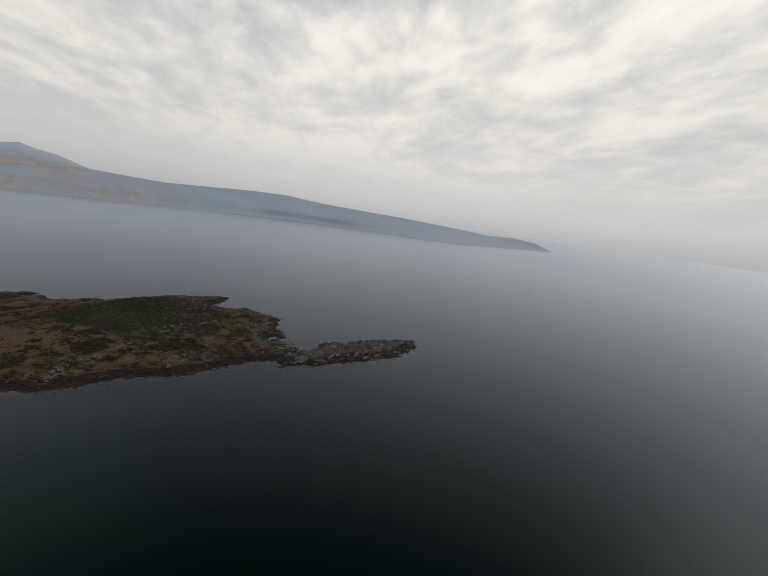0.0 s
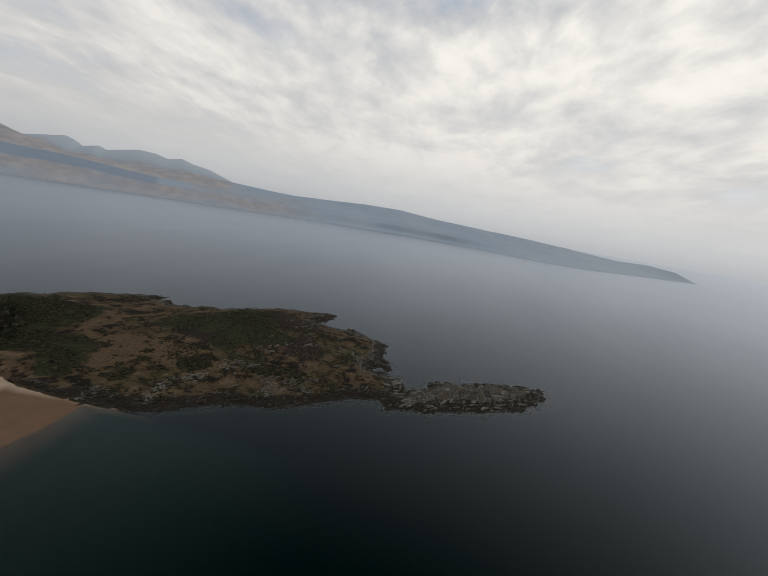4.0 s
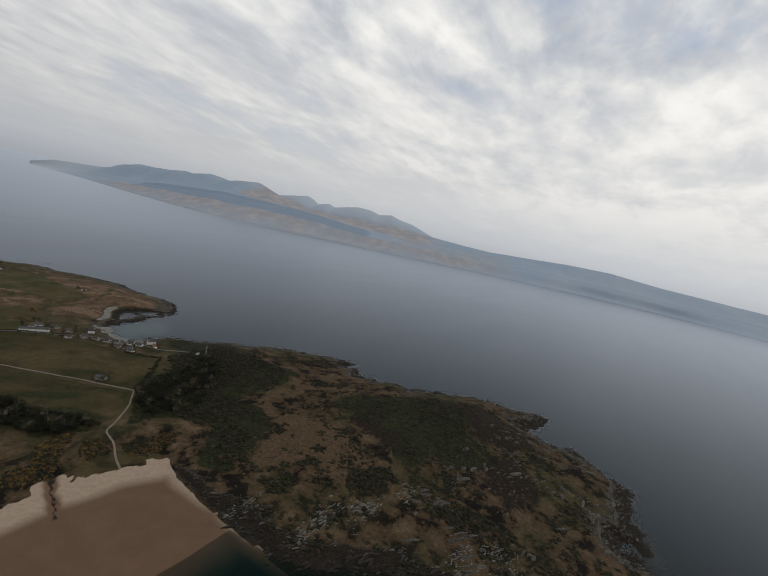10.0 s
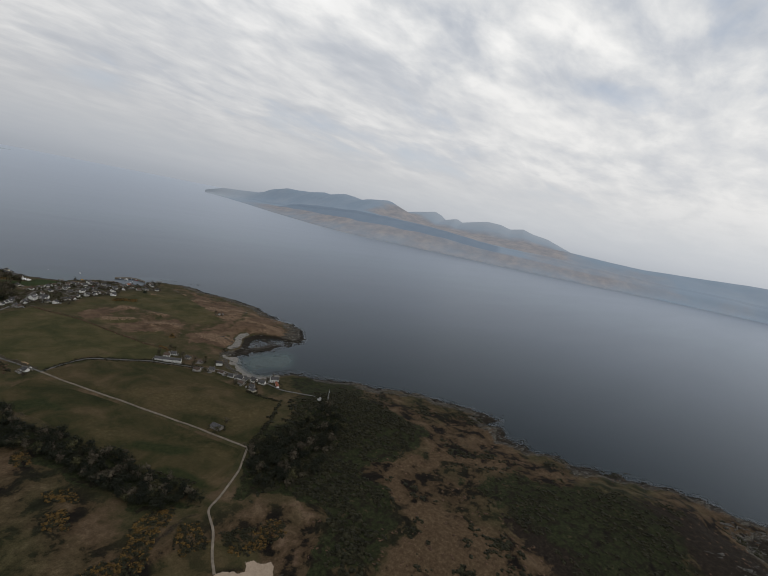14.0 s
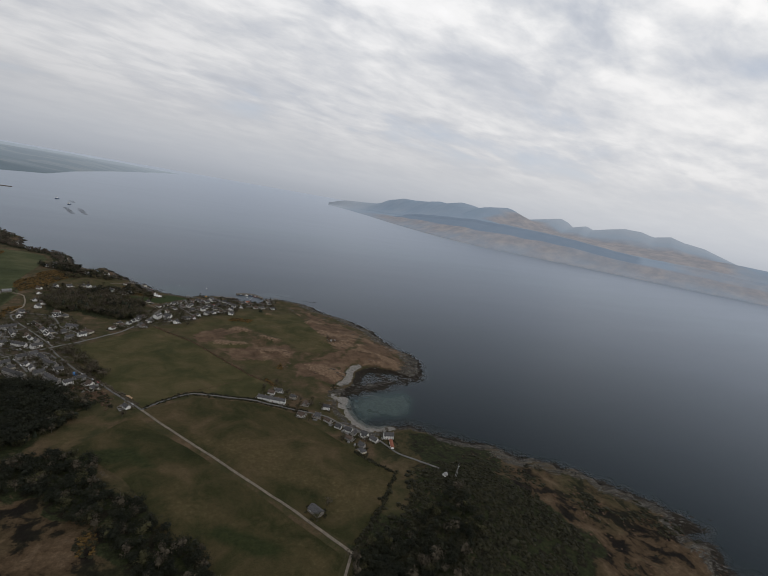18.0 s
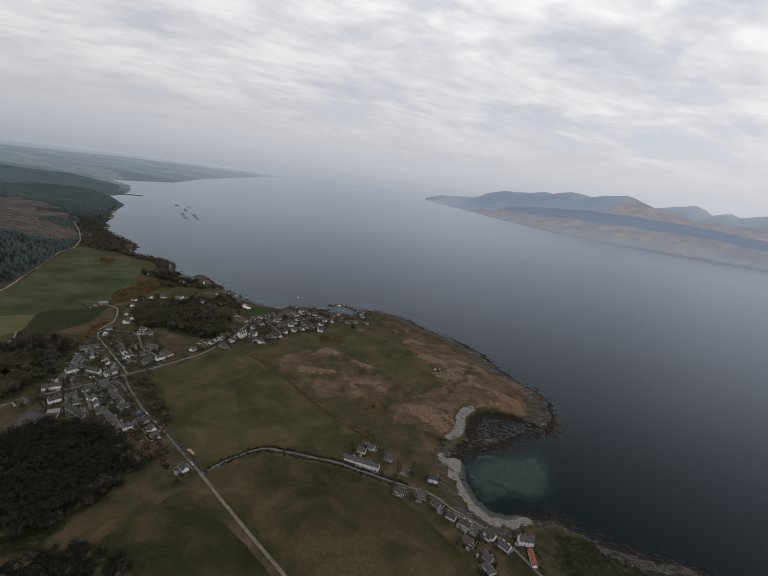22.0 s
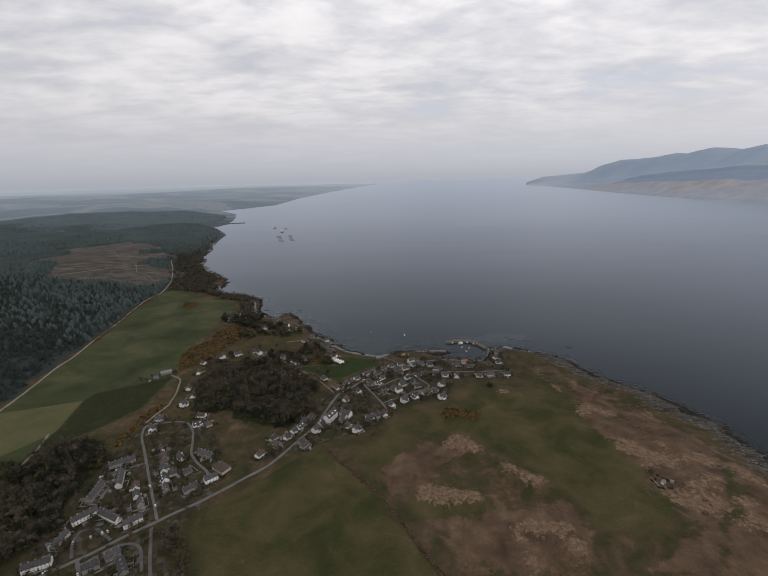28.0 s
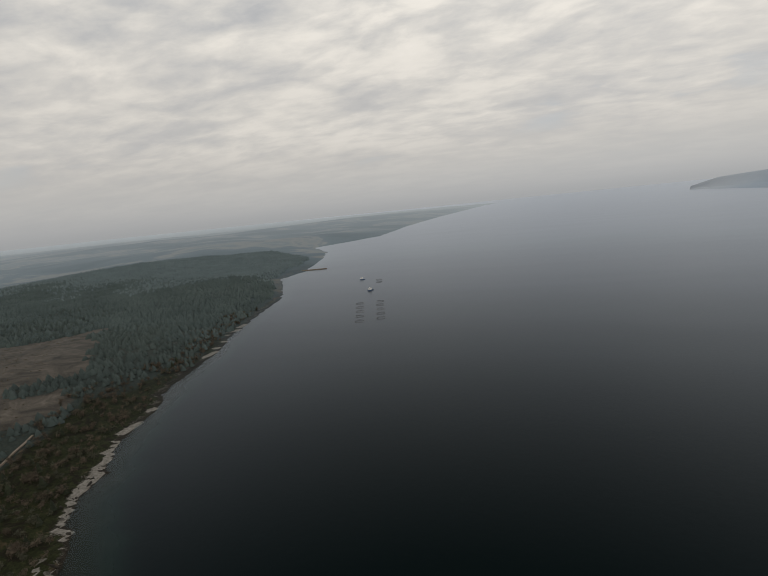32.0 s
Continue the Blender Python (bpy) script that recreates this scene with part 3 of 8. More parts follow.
ROADS = {
    "lane": ([(28.5, 92.0), (32.4, 86.2), (36.7, 79.9), (40.9, 73.5), (43.0, 70.4), (46.7, 64.0)], 0.30, "dirt"),
    "beach_track": ([(46.7, 64.0), (44.2, 60.4), (41.0, 57.4), (39.2, 56.1), (38.9, 53.4), (38.0, 51.2), (37.6, 49.4)], 0.22, "dirt"),
    "village_road": ([(28.5, 92.0), (26.0, 95.6), (22.9, 100.2), (19.6, 104.5), (16.8, 109.3), (14.9, 113.2)], 0.27, "tarmac"),
    "main_road": ([(-6, 98.5), (3.5, 104.0), (5.2, 106.0), (8.7, 108.6), (10.2, 109.7), (11.8, 111.0), (13.2, 112.4), (14.8, 113.6), (16.0, 114.5), (19.0, 116.8), (22.6, 120.1), (23.6, 121.1), (25.0, 123.7), (27.5, 128.4), (28.5, 132.6), (29.5, 135.6), (32.3, 138.9),
                   (35.4, 142.2), (38.5, 144.6), (40.6, 145.5), (42.0, 146.3), (44.4, 147.1), (48.0, 147.2), (50.4, 146.9), (53.0, 148.0), (54.6, 150.8), (55.4, 153.2)], 0.31, "tarmac"),
    "bay_road": ([(28.5, 92.0), (30.2, 93.6), (33.0, 95.6), (34.6, 96.1), (37.8, 95.0), (42.6, 92.9), (46.7, 90.6), (49.5, 89.1), (52.0, 87.7), (53.4, 85.6), (54.9, 84.1), (56.1, 82.6), (57.5, 80.2), (58.4, 77.0), (61.8, 72.2)], 0.26, "tarmac"),
    "street": ([(15.0, 114.0), (12.7, 117.5), (10.0, 121.7), (8.2, 124.5), (6.6, 126.9), (5.7, 129.2), (7.5, 129.8), (9.7, 130.1), (10.9, 129.9), (12.4, 127.9), (13.3, 125.7), (14.0, 123.4), (15.6, 121.5), (17.5, 120.0), (17.1, 118.6)], 0.25, "tarmac"),
    "side_street": ([(9.7, 121.9), (7.1, 120.8), (6.2, 119.8), (6.6, 118.6), (7.3, 115.9)], 0.24, "tarmac"),
    "crescent": ([(10.0, 110.1), (8.8, 111.9), (8.7, 113.0), (10.0, 113.3), (12.2, 111.8)], 0.25, "tarmac"),
    "lower_lane": ([(10.9, 109.2), (12.1, 110.4), (13.3, 111.4), (14.5, 111.5), (15.2, 111.0), (16.6, 108.5)], 0.26, "tarmac"),
    "estate_lane": ([(10.6, 109.9), (12.3, 107.8), (13.3, 105.9), (14.2, 104.2)], 0.26, "tarmac"),
    "hill_street": ([(32.9, 138.7), (34.2, 136.1), (35.7, 133.1), (36.3, 131.4)], 0.23, "tarmac"),
    "terrace_street": ([(35.7, 133.1), (38.3, 134.7), (42.1, 136.8), (42.8, 137.4), (40.4, 141.7)], 0.2, "tarmac"),
    "link_street": ([(34.2, 136.6), (37.3, 139.6), (40.4, 141.7)], 0.2, "tarmac"),
    "upper_street": ([(40.4, 141.7), (43.8, 142.6), (47.3, 142.4), (51.0, 142.2), (54.5, 142.2)], 0.2, "tarmac"),
    "wood_lane": ([(19.5, 147.4), (21.7, 144.3), (24.6, 141.5), (26.7, 139.2), (28.8, 136.2)], 0.19, "dirt"),
    "drive": ([(17.9, 155.6), (21.5, 158.0), (23.4, 158.9)], 0.22, "dirt"),
    "point_track": ([(9.7, 172.1), (12.9, 171.0), (14.3, 168.8), (15.9, 166.3), (18.0, 165.2), (20.0, 163.9)], 0.24, "dirt"),
    "point_path": ([(13.9, 169.5), (13.0, 168.3), (13.0, 167.0), (13.6, 165.4), (13.7, 164.0)], 0.2, "dirt"),
    "upper_lane": ([(12.1, 152.1), (13.8, 149.9), (16.9, 148.8), (19.5, 147.4)], 0.17, "dirt"),
    "shore_road": ([(23.0, 159.6), (26.2, 155.0), (29.9, 151.2), (33.4, 149.5), (36.2, 148.6), (38.4, 146.2)], 0.22, "tarmac"),
    "farm_track": ([(5.5, 129.8), (6.4, 134.0), (5.7, 138.1), (4.5, 142.1), (2.4, 143.4)], 0.2, "dirt"),
    "forest_track": ([(-15.6, 128.3), (-15.9, 133.3), (-16.6, 138.1), (-18.0, 145.6), (-18.6, 151.7), (-20.2, 160.3), (-21.6, 169.4), (-24.6, 185.0), (-24.4, 194.6), (-27.5, 206.4), (-34.0, 221.7), (-42.0, 237.4)], 0.26, "gravel"),
    "felling_track": ([(-38.0, 229.0), (-46.0, 226.0), (-52.0, 219.0), (-57.0, 211.0), (-60.0, 206.0)], 0.11, "dirt"),
    "extraction_track": ([(-33.0, 207.0), (-38.0, 213.5), (-43.0, 216.0), (-48.0, 225.0), (-52.0, 230.0), (-59.0, 234.0), (-66.0, 243.0), (-74.0, 247.0), (-82.0, 256.0)], 0.11, "dirt"),
    "field_track": ([(-3.6, 120.9), (-4.2, 124.9), (-5.2, 127.8)], 0.25, "gravel"),
    "bay_lane": ([(2.4, 170.0), (5.6, 170.2), (7.6, 171.2), (9.7, 172.1)], 0.2, "dirt"),
    "south_track": ([(20.5, 57), (23.5, 61), (24, 66), (21, 68)], 0.2, "gravel"),
}
STREAM = [(25.0, 43.8), (27.2, 44.5), (28.5, 44.7), (29.8, 45.0), (30.8, 46.9), (31.4, 48.7), (31.8, 50.7), (32.5, 52.6), (33.9, 54.2), (35.6, 55.1), (38.0, 56.1)]

# ------------------------------------------------------------------ ground, seabed and water
def spaced(parts):
    """Grid lines: (from, to, step) after one another."""
    out = []
    for a, b, s in parts:
        out += list(np.arange(a, b - 1e-6, s))
    return np.array(out + [parts[-1][1]])


GRID_X = spaced([(-4000, -1000, 300), (-1000, -300, 35), (-300, -110, 6), (-110, -32, 1.3), (-32, 106, 0.42), (106, 130, 3)])
GRID_Y = spaced([(-320, -60, 20), (-60, -36, 3), (-36, 204, 0.42), (204, 262, 0.9), (262, 420, 2.5), (420, 700, 10), (700, 1300, 40), (1300, 4300, 300)])


def sheet(name, xs, ys, heights, layers, material):
    """A sheet over a grid, with named colour layers for its material."""
    nx, ny = len(xs), len(ys)
    v = np.stack([np.repeat(xs, ny), np.tile(ys, nx), heights], 1)
    i = (np.arange(nx - 1)[:, None] * ny + np.arange(ny - 1)[None]).ravel()
    faces = np.stack([i, i + ny, i + ny + 1, i + 1], 1)
    me = bpy.data.meshes.new(name)
    me.vertices.add(len(v))
    me.vertices.foreach_set("co", v.astype(np.float32).ravel())
    me.loops.add(faces.size)
    me.loops.foreach_set("vertex_index", faces.astype(np.int32).ravel())
    me.polygons.add(len(faces))
    me.polygons.foreach_set("loop_start", np.arange(0, faces.size, 4, dtype=np.int32))
    me.polygons.foreach_set("use_smooth", np.ones(len(faces), bool))
    me.update(calc_edges=True)
    for key, values in layers.items():
        a = me.attributes.new(key, "FLOAT_COLOR", "POINT")
        a.data.foreach_set("color", values.astype(np.float32).ravel())
    me.materials.append(material)
    return new(name, me)


def material(name, rough=0.9, spec=0.2):
    m = bpy.data.materials.new(name)
    m.use_nodes = True
    b = m.node_tree.nodes["Principled BSDF"]
    b.inputs["Roughness"].default_value = rough
    b.inputs["Specular IOR Level"].default_value = spec
    return m, m.node_tree, b


def position(t):
    return t.nodes.new("ShaderNodeNewGeometry").outputs["Position"]


def bump(t, b, height, strength, distance):
    n = node(t, "ShaderNodeBump", Strength=strength, Distance=distance)
    t.links.new(height, n.inputs["Height"])
    t.links.new(n.outputs[0], b.inputs["Normal"])


def layer(t, name):
    a = t.nodes.new("ShaderNodeAttribute")
    a.attribute_name = name
    s = t.nodes.new("ShaderNodeSeparateColor")
    t.links.new(a.outputs["Color"], s.inputs[0])
    return s.outputs[0], s.outputs[1], s.outputs[2], a.outputs["Alpha"]


def cut(t, mask, noise_value, soft=0.12, wobble=0.5):
    """A mask with an edge broken by noise."""
    v = math_node(t, "ADD", mask, math_node(t, "MULTIPLY", math_node(t, "SUBTRACT", noise_value, 0.5), wobble))
    return ramp(t, v, [(0.5 - soft, grey(0)), (0.5 + soft, grey(1))])


def ground_material():
    m, t, b = material("ground_cover", 0.95, 0.08)
    p = position(t)
    n_big = noise_out(t, p, 0.07, 4, 0.55)
    n_mid = noise_out(t, p, 0.45, 6, 0.62, 0.3)
    n_fine = noise_out(t, p, 2.6, 6, 0.68)
    n_grit = noise_out(t, p, 9.0, 5, 0.7)
    field, scrub, rock, sand = layer(t, "cover")
    dry, pale, felled, forest = layer(t, "cover_more")
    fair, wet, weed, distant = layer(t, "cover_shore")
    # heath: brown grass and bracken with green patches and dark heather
    far_haze, heather, calm, paved = layer(t, "cover_far")
    heath = ramp(t, n_mid, [(0.38, (0.0075, 0.006, 0.0048)), (0.445, (0.014, 0.011, 0.0075)), (0.475, (0.043, 0.029, 0.016)), (0.56, (0.067, 0.045, 0.026)), (0.74, (0.104, 0.073, 0.045))])
    heath = blend(t, ramp(t, n_big, [(0.45, grey(0)), (0.6, grey(0.6))]), heath, ramp(t, n_mid, [(0.35, (0.018, 0.021, 0.009)), (0.6, (0.038, 0.040, 0.016)), (0.75, (0.058, 0.050, 0.024))]))
    heath = blend(t, 0.55, heath, ramp(t, n_fine, [(0.3, grey(0.3)), (0.5, grey(0.95)), (0.7, grey(1.5))]), "MULTIPLY")
    # rough pasture and moor grass without the heather
    heath = blend(t, calm, heath, ramp(t, n_mid, [(0.34, (0.030, 0.030, 0.013)), (0.48, (0.046, 0.040, 0.019)), (0.58, (0.068, 0.048, 0.028)), (0.74, (0.105, 0.074, 0.046))]))
    scrubby = ramp(t, n_fine, [(0.3, (0.008, 0.0085, 0.0045)), (0.5, (0.018, 0.0215, 0.009)), (0.68, (0.031, 0.034, 0.015)), (0.8, (0.062, 0.048, 0.029))])
    n_clump = noise_out(t, p, 0.9, 6, 0.66, 0.4)
    scrubby = blend(t, ramp(t, n_clump, [(0.42, grey(0.85)), (0.5, grey(0))]), scrubby, ramp(t, n_fine, [(0.3, (0.007, 0.0062, 0.0045)), (0.7, (0.019, 0.015, 0.010))]))
    scrubby = blend(t, ramp(t, n_clump, [(0.61, grey(0)), (0.66, grey(0.7))]), scrubby, (0.062, 0.044, 0.027))
    col = blend(t, cut(t, scrub, n_mid, 0.05, 1.3), heath, scrubby)
    col = blend(t, cut(t, heather, n_clump, 0.08, 1.5), col, ramp(t, n_fine, [(0.3, (0.0075, 0.0062, 0.0048)), (0.55, (0.019, 0.0145, 0.0105)), (0.75, (0.042, 0.031, 0.022))]))
    drygrass = ramp(t, n_fine, [(0.3, (0.045, 0.029, 0.017)), (0.55, (0.077, 0.052, 0.030)), (0.75, (0.117, 0.083, 0.051))])
    col = blend(t, cut(t, dry, n_mid, 0.07, 0.9), col, drygrass)
    # pasture
    grass = ramp(t, noise_out(t, p, 0.16, 5, 0.6, 0.6), [(0.30, (0.0165, 0.019, 0.007)), (0.44, (0.027, 0.027, 0.0105)), (0.55, (0.043, 0.036, 0.016)), (0.68, (0.070, 0.051, 0.027))])
    grass = blend(t, 0.5, grass, ramp(t, n_fine, [(0.3, grey(0.7)), (0.7, grey(1.25))]), "MULTIPLY")
    col = blend(t, cut(t, field, n_mid, 0.05, 0.16), col, grass)
    col = blend(t, cut(t, fair, n_big, 0.25, 0.5), col, ramp(t, noise_out(t, p, 0.22, 5, 0.6, 0.5), [(0.3, (0.029, 0.031, 0.012)), (0.44, (0.041, 0.040, 0.016)), (0.52, (0.055, 0.048, 0.021)), (0.60, (0.064, 0.053, 0.025)), (0.74, (0.092, 0.067, 0.037))]))
    col = blend(t, cut(t, forest, n_mid, 0.1, 0.4), col, ramp(t, n_fine, [(0.3, (0.018, 0.024, 0.021)), (0.7, (0.038, 0.047, 0.042))]))
    streak = node(t, "ShaderNodeMapping")
    streak.inputs["Scale"].default_value = (0.55, 1.0, 1)
    streak.inputs["Rotation"].default_value = (0, 0, radians(25))
    t.links.new(p, streak.inputs[0])
    stumps = ramp(t, noise_out(t, streak.outputs[0], 0.30, 7, 0.68, 0.7), [(0.33, (0.030, 0.029, 0.025)), (0.44, (0.056, 0.050, 0.043)), (0.56, (0.082, 0.072, 0.061)), (0.72, (0.135, 0.120, 0.102))])
    col = blend(t, cut(t, felled, n_mid, 0.08, 0.6), col, stumps)
    # bare rock, weed and sand along the shore
    stone = ramp(t, n_grit, [(0.32, (0.016, 0.015, 0.013)), (0.46, (0.042, 0.039, 0.034)), (0.58, (0.115, 0.108, 0.096)), (0.72, (0.25, 0.24, 0.22))])
    stone = blend(t, ramp(t, n_fine, [(0.40, grey(0.8)), (0.52, grey(0))]), stone, (0.055, 0.045, 0.027))
    ribs = node(t, "ShaderNodeMapping")
    ribs.inputs["Scale"].default_value = (0.55, 3.2, 1)
    ribs.inputs["Rotation"].default_value = (0, 0, radians(28))
    t.links.new(p, ribs.inputs[0])
    stone = blend(t, ramp(t, noise_out(t, ribs.outputs[0], 0.8, 5, 0.6, 0.5), [(0.40, grey(0.85)), (0.52, grey(0))]), stone, (0.020, 0.018, 0.015))
    bands = noise_out(t, ribs.outputs[0], 0.30, 6, 0.66, 0.4)
    stone = blend(t, ramp(t, bands, [(0.36, grey(0.9)), (0.46, grey(0))]), stone, ramp(t, n_grit, [(0.3, (0.012, 0.011, 0.009)), (0.7, (0.034, 0.030, 0.024))]))
    stone = blend(t, ramp(t, bands, [(0.55, grey(0)), (0.60, grey(0.8))]), stone, ramp(t, n_fine, [(0.3, (0.040, 0.031, 0.018)), (0.7, (0.080, 0.060, 0.037))]))
    col = blend(t, cut(t, rock, n_fine, 0.06, 1.4), col, stone)
    col = blend(t, cut(t, weed, n_mid, 0.12, 0.8), col, ramp(t, n_grit, [(0.35, (0.007, 0.0062, 0.0048)), (0.65, (0.030, 0.025, 0.019))]))
    col = blend(t, 1.0, col, ramp(t, n_grit, [(0.3, grey(0.72)), (0.5, grey(1.0)), (0.7, grey(1.32))]), "MULTIPLY")
    beach = blend(t, cut(t, wet, n_mid, 0.4, 0.3), ramp(t, n_fine, [(0.3, (0.255, 0.198, 0.145)), (0.7, (0.335, 0.265, 0.20))]), ramp(t, n_mid, [(0.3, (0.106, 0.066, 0.043)), (0.7, (0.130, 0.082, 0.054))]))
    shingle, knoll, bracken, gardens = layer(t, "cover_beach")
    stones = ramp(t, n_fine, [(0.3, (0.095, 0.088, 0.078)), (0.5, (0.165, 0.155, 0.140)), (0.72, (0.25, 0.238, 0.22))])
    beach = blend(t, shingle, beach, stones)
    col = blend(t, cut(t, sand, n_fine, 0.05, 0.35), col, beach)
    rushes, gold, lawn, ley = layer(t, "cover_field")
    col = blend(t, cut(t, ley, n_mid, 0.05, 0.15), col, ramp(t, noise_out(t, p, 0.12, 5, 0.6, 0.5), [(0.3, (0.027, 0.034, 0.014)), (0.5, (0.043, 0.050, 0.022)), (0.66, (0.068, 0.068, 0.034))]))
    col = blend(t, cut(t, pale, n_mid, 0.04, 0.1), col, ramp(t, n_mid, [(0.3, (0.066, 0.068, 0.030)), (0.7, (0.095, 0.090, 0.042))]))
    col = blend(t, cut(t, gold, n_mid, 0.25, 1.2), col, ramp(t, n_fine, [(0.3, (0.044, 0.034, 0.015)), (0.55, (0.066, 0.051, 0.024)), (0.75, (0.10, 0.078, 0.040))]))
    col = blend(t, cut(t, rushes, n_mid, 0.2, 0.7), col, ramp(t, n_fine, [(0.3, (0.014, 0.018, 0.007)), (0.7, (0.029, 0.033, 0.012))]))
    col = blend(t, cut(t, lawn, n_mid, 0.05, 0.15), col, ramp(t, n_mid, [(0.3, (0.017, 0.027, 0.009)), (0.7, (0.028, 0.040, 0.013))]))
    fern = ramp(t, n_mid, [(0.3, (0.050, 0.034, 0.021)), (0.45, (0.080, 0.052, 0.033)), (0.58, (0.106, 0.070, 0.045)), (0.75, (0.155, 0.112, 0.075))])
    fern = blend(t, 0.6, fern, ramp(t, n_grit, [(0.3, grey(0.6)), (0.7, grey(1.3))]), "MULTIPLY")
    col = blend(t, cut(t, bracken, n_clump, 0.07, 1.1), col, fern)
    plots = t.nodes.new("ShaderNodeTexVoronoi")
    plots.inputs["Scale"].default_value = 1.7
    t.links.new(p, plots.inputs["Vector"])
    bounds = t.nodes.new("ShaderNodeTexVoronoi")
    bounds.feature = "DISTANCE_TO_EDGE"
    bounds.inputs["Scale"].default_value = 1.7
    t.links.new(p, bounds.inputs["Vector"])
    plot = t.nodes.new("ShaderNodeSeparateColor")
    t.links.new(plots.outputs["Color"], plot.inputs[0])
    garden = ramp(t, plot.outputs[0], [(0.0, (0.039, 0.038, 0.017)), (0.34, (0.048, 0.046, 0.021)), (0.35, (0.060, 0.046, 0.031)), (0.6, (0.052, 0.042, 0.028)), (0.61, (0.070, 0.061, 0.050)), (0.76, (0.044, 0.038, 0.021))], "CONSTANT")
    garden = blend(t, 0.8, garden, ramp(t, n_fine, [(0.3, grey(0.6)), (0.7, grey(1.4))]), "MULTIPLY")
    garden = blend(t, ramp(t, bounds.outputs["Distance"], [(0.02, grey(0.4)), (0.07, grey(0))]), garden, (0.017, 0.017, 0.010))
    col = blend(t, cut(t, gardens, n_mid, 0.15, 0.8), col, garden)
    col = blend(t, paved, col, ramp(t, n_grit, [(0.3, (0.055, 0.054, 0.052)), (0.7, (0.085, 0.083, 0.080))]))
    straw = ramp(t, n_fine, [(0.3, (0.072, 0.044, 0.027)), (0.5, (0.135, 0.090, 0.058)), (0.72, (0.215, 0.155, 0.105))])
    col = blend(t, cut(t, knoll, n_fine, 0.16, 1.5), col, straw)
    # plantations and moors of the far shore, with distance haze put into their colours
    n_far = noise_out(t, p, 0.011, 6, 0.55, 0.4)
    hazed_land = ramp(t, n_far, [(0.36, (0.080, 0.115, 0.138)), (0.52, (0.110, 0.150, 0.178)), (0.56, (0.19, 0.205, 0.21)), (0.62, (0.13, 0.17, 0.195)), (0.72, (0.23, 0.245, 0.25))])
    # painted haze: land fades to a pale sky blue with distance
    hazed_land = blend(t, far_haze, hazed_land, (0.44, 0.495, 0.545))
    col = blend(t, distant, col, hazed_land)
    t.links.new(col, b.inputs["Base Color"])
    bump(t, b, n_fine, 0.5, 0.12)
    return m


def felling_edge(p):
    """Distance inside the ragged edge of the felled ground."""
    return signed(p + 13.0 * np.stack([waves(p, 17, 171, 4), waves(p, 17, 172, 4)], 1), FELLING)


def slanting(p):
    """The plan drawn out along the strike of the rocks."""
    return np.stack([0.75 * p[:, 0] - 0.66 * p[:, 1], 3.0 * (0.66 * p[:, 0] + 0.75 * p[:, 1])], 1)


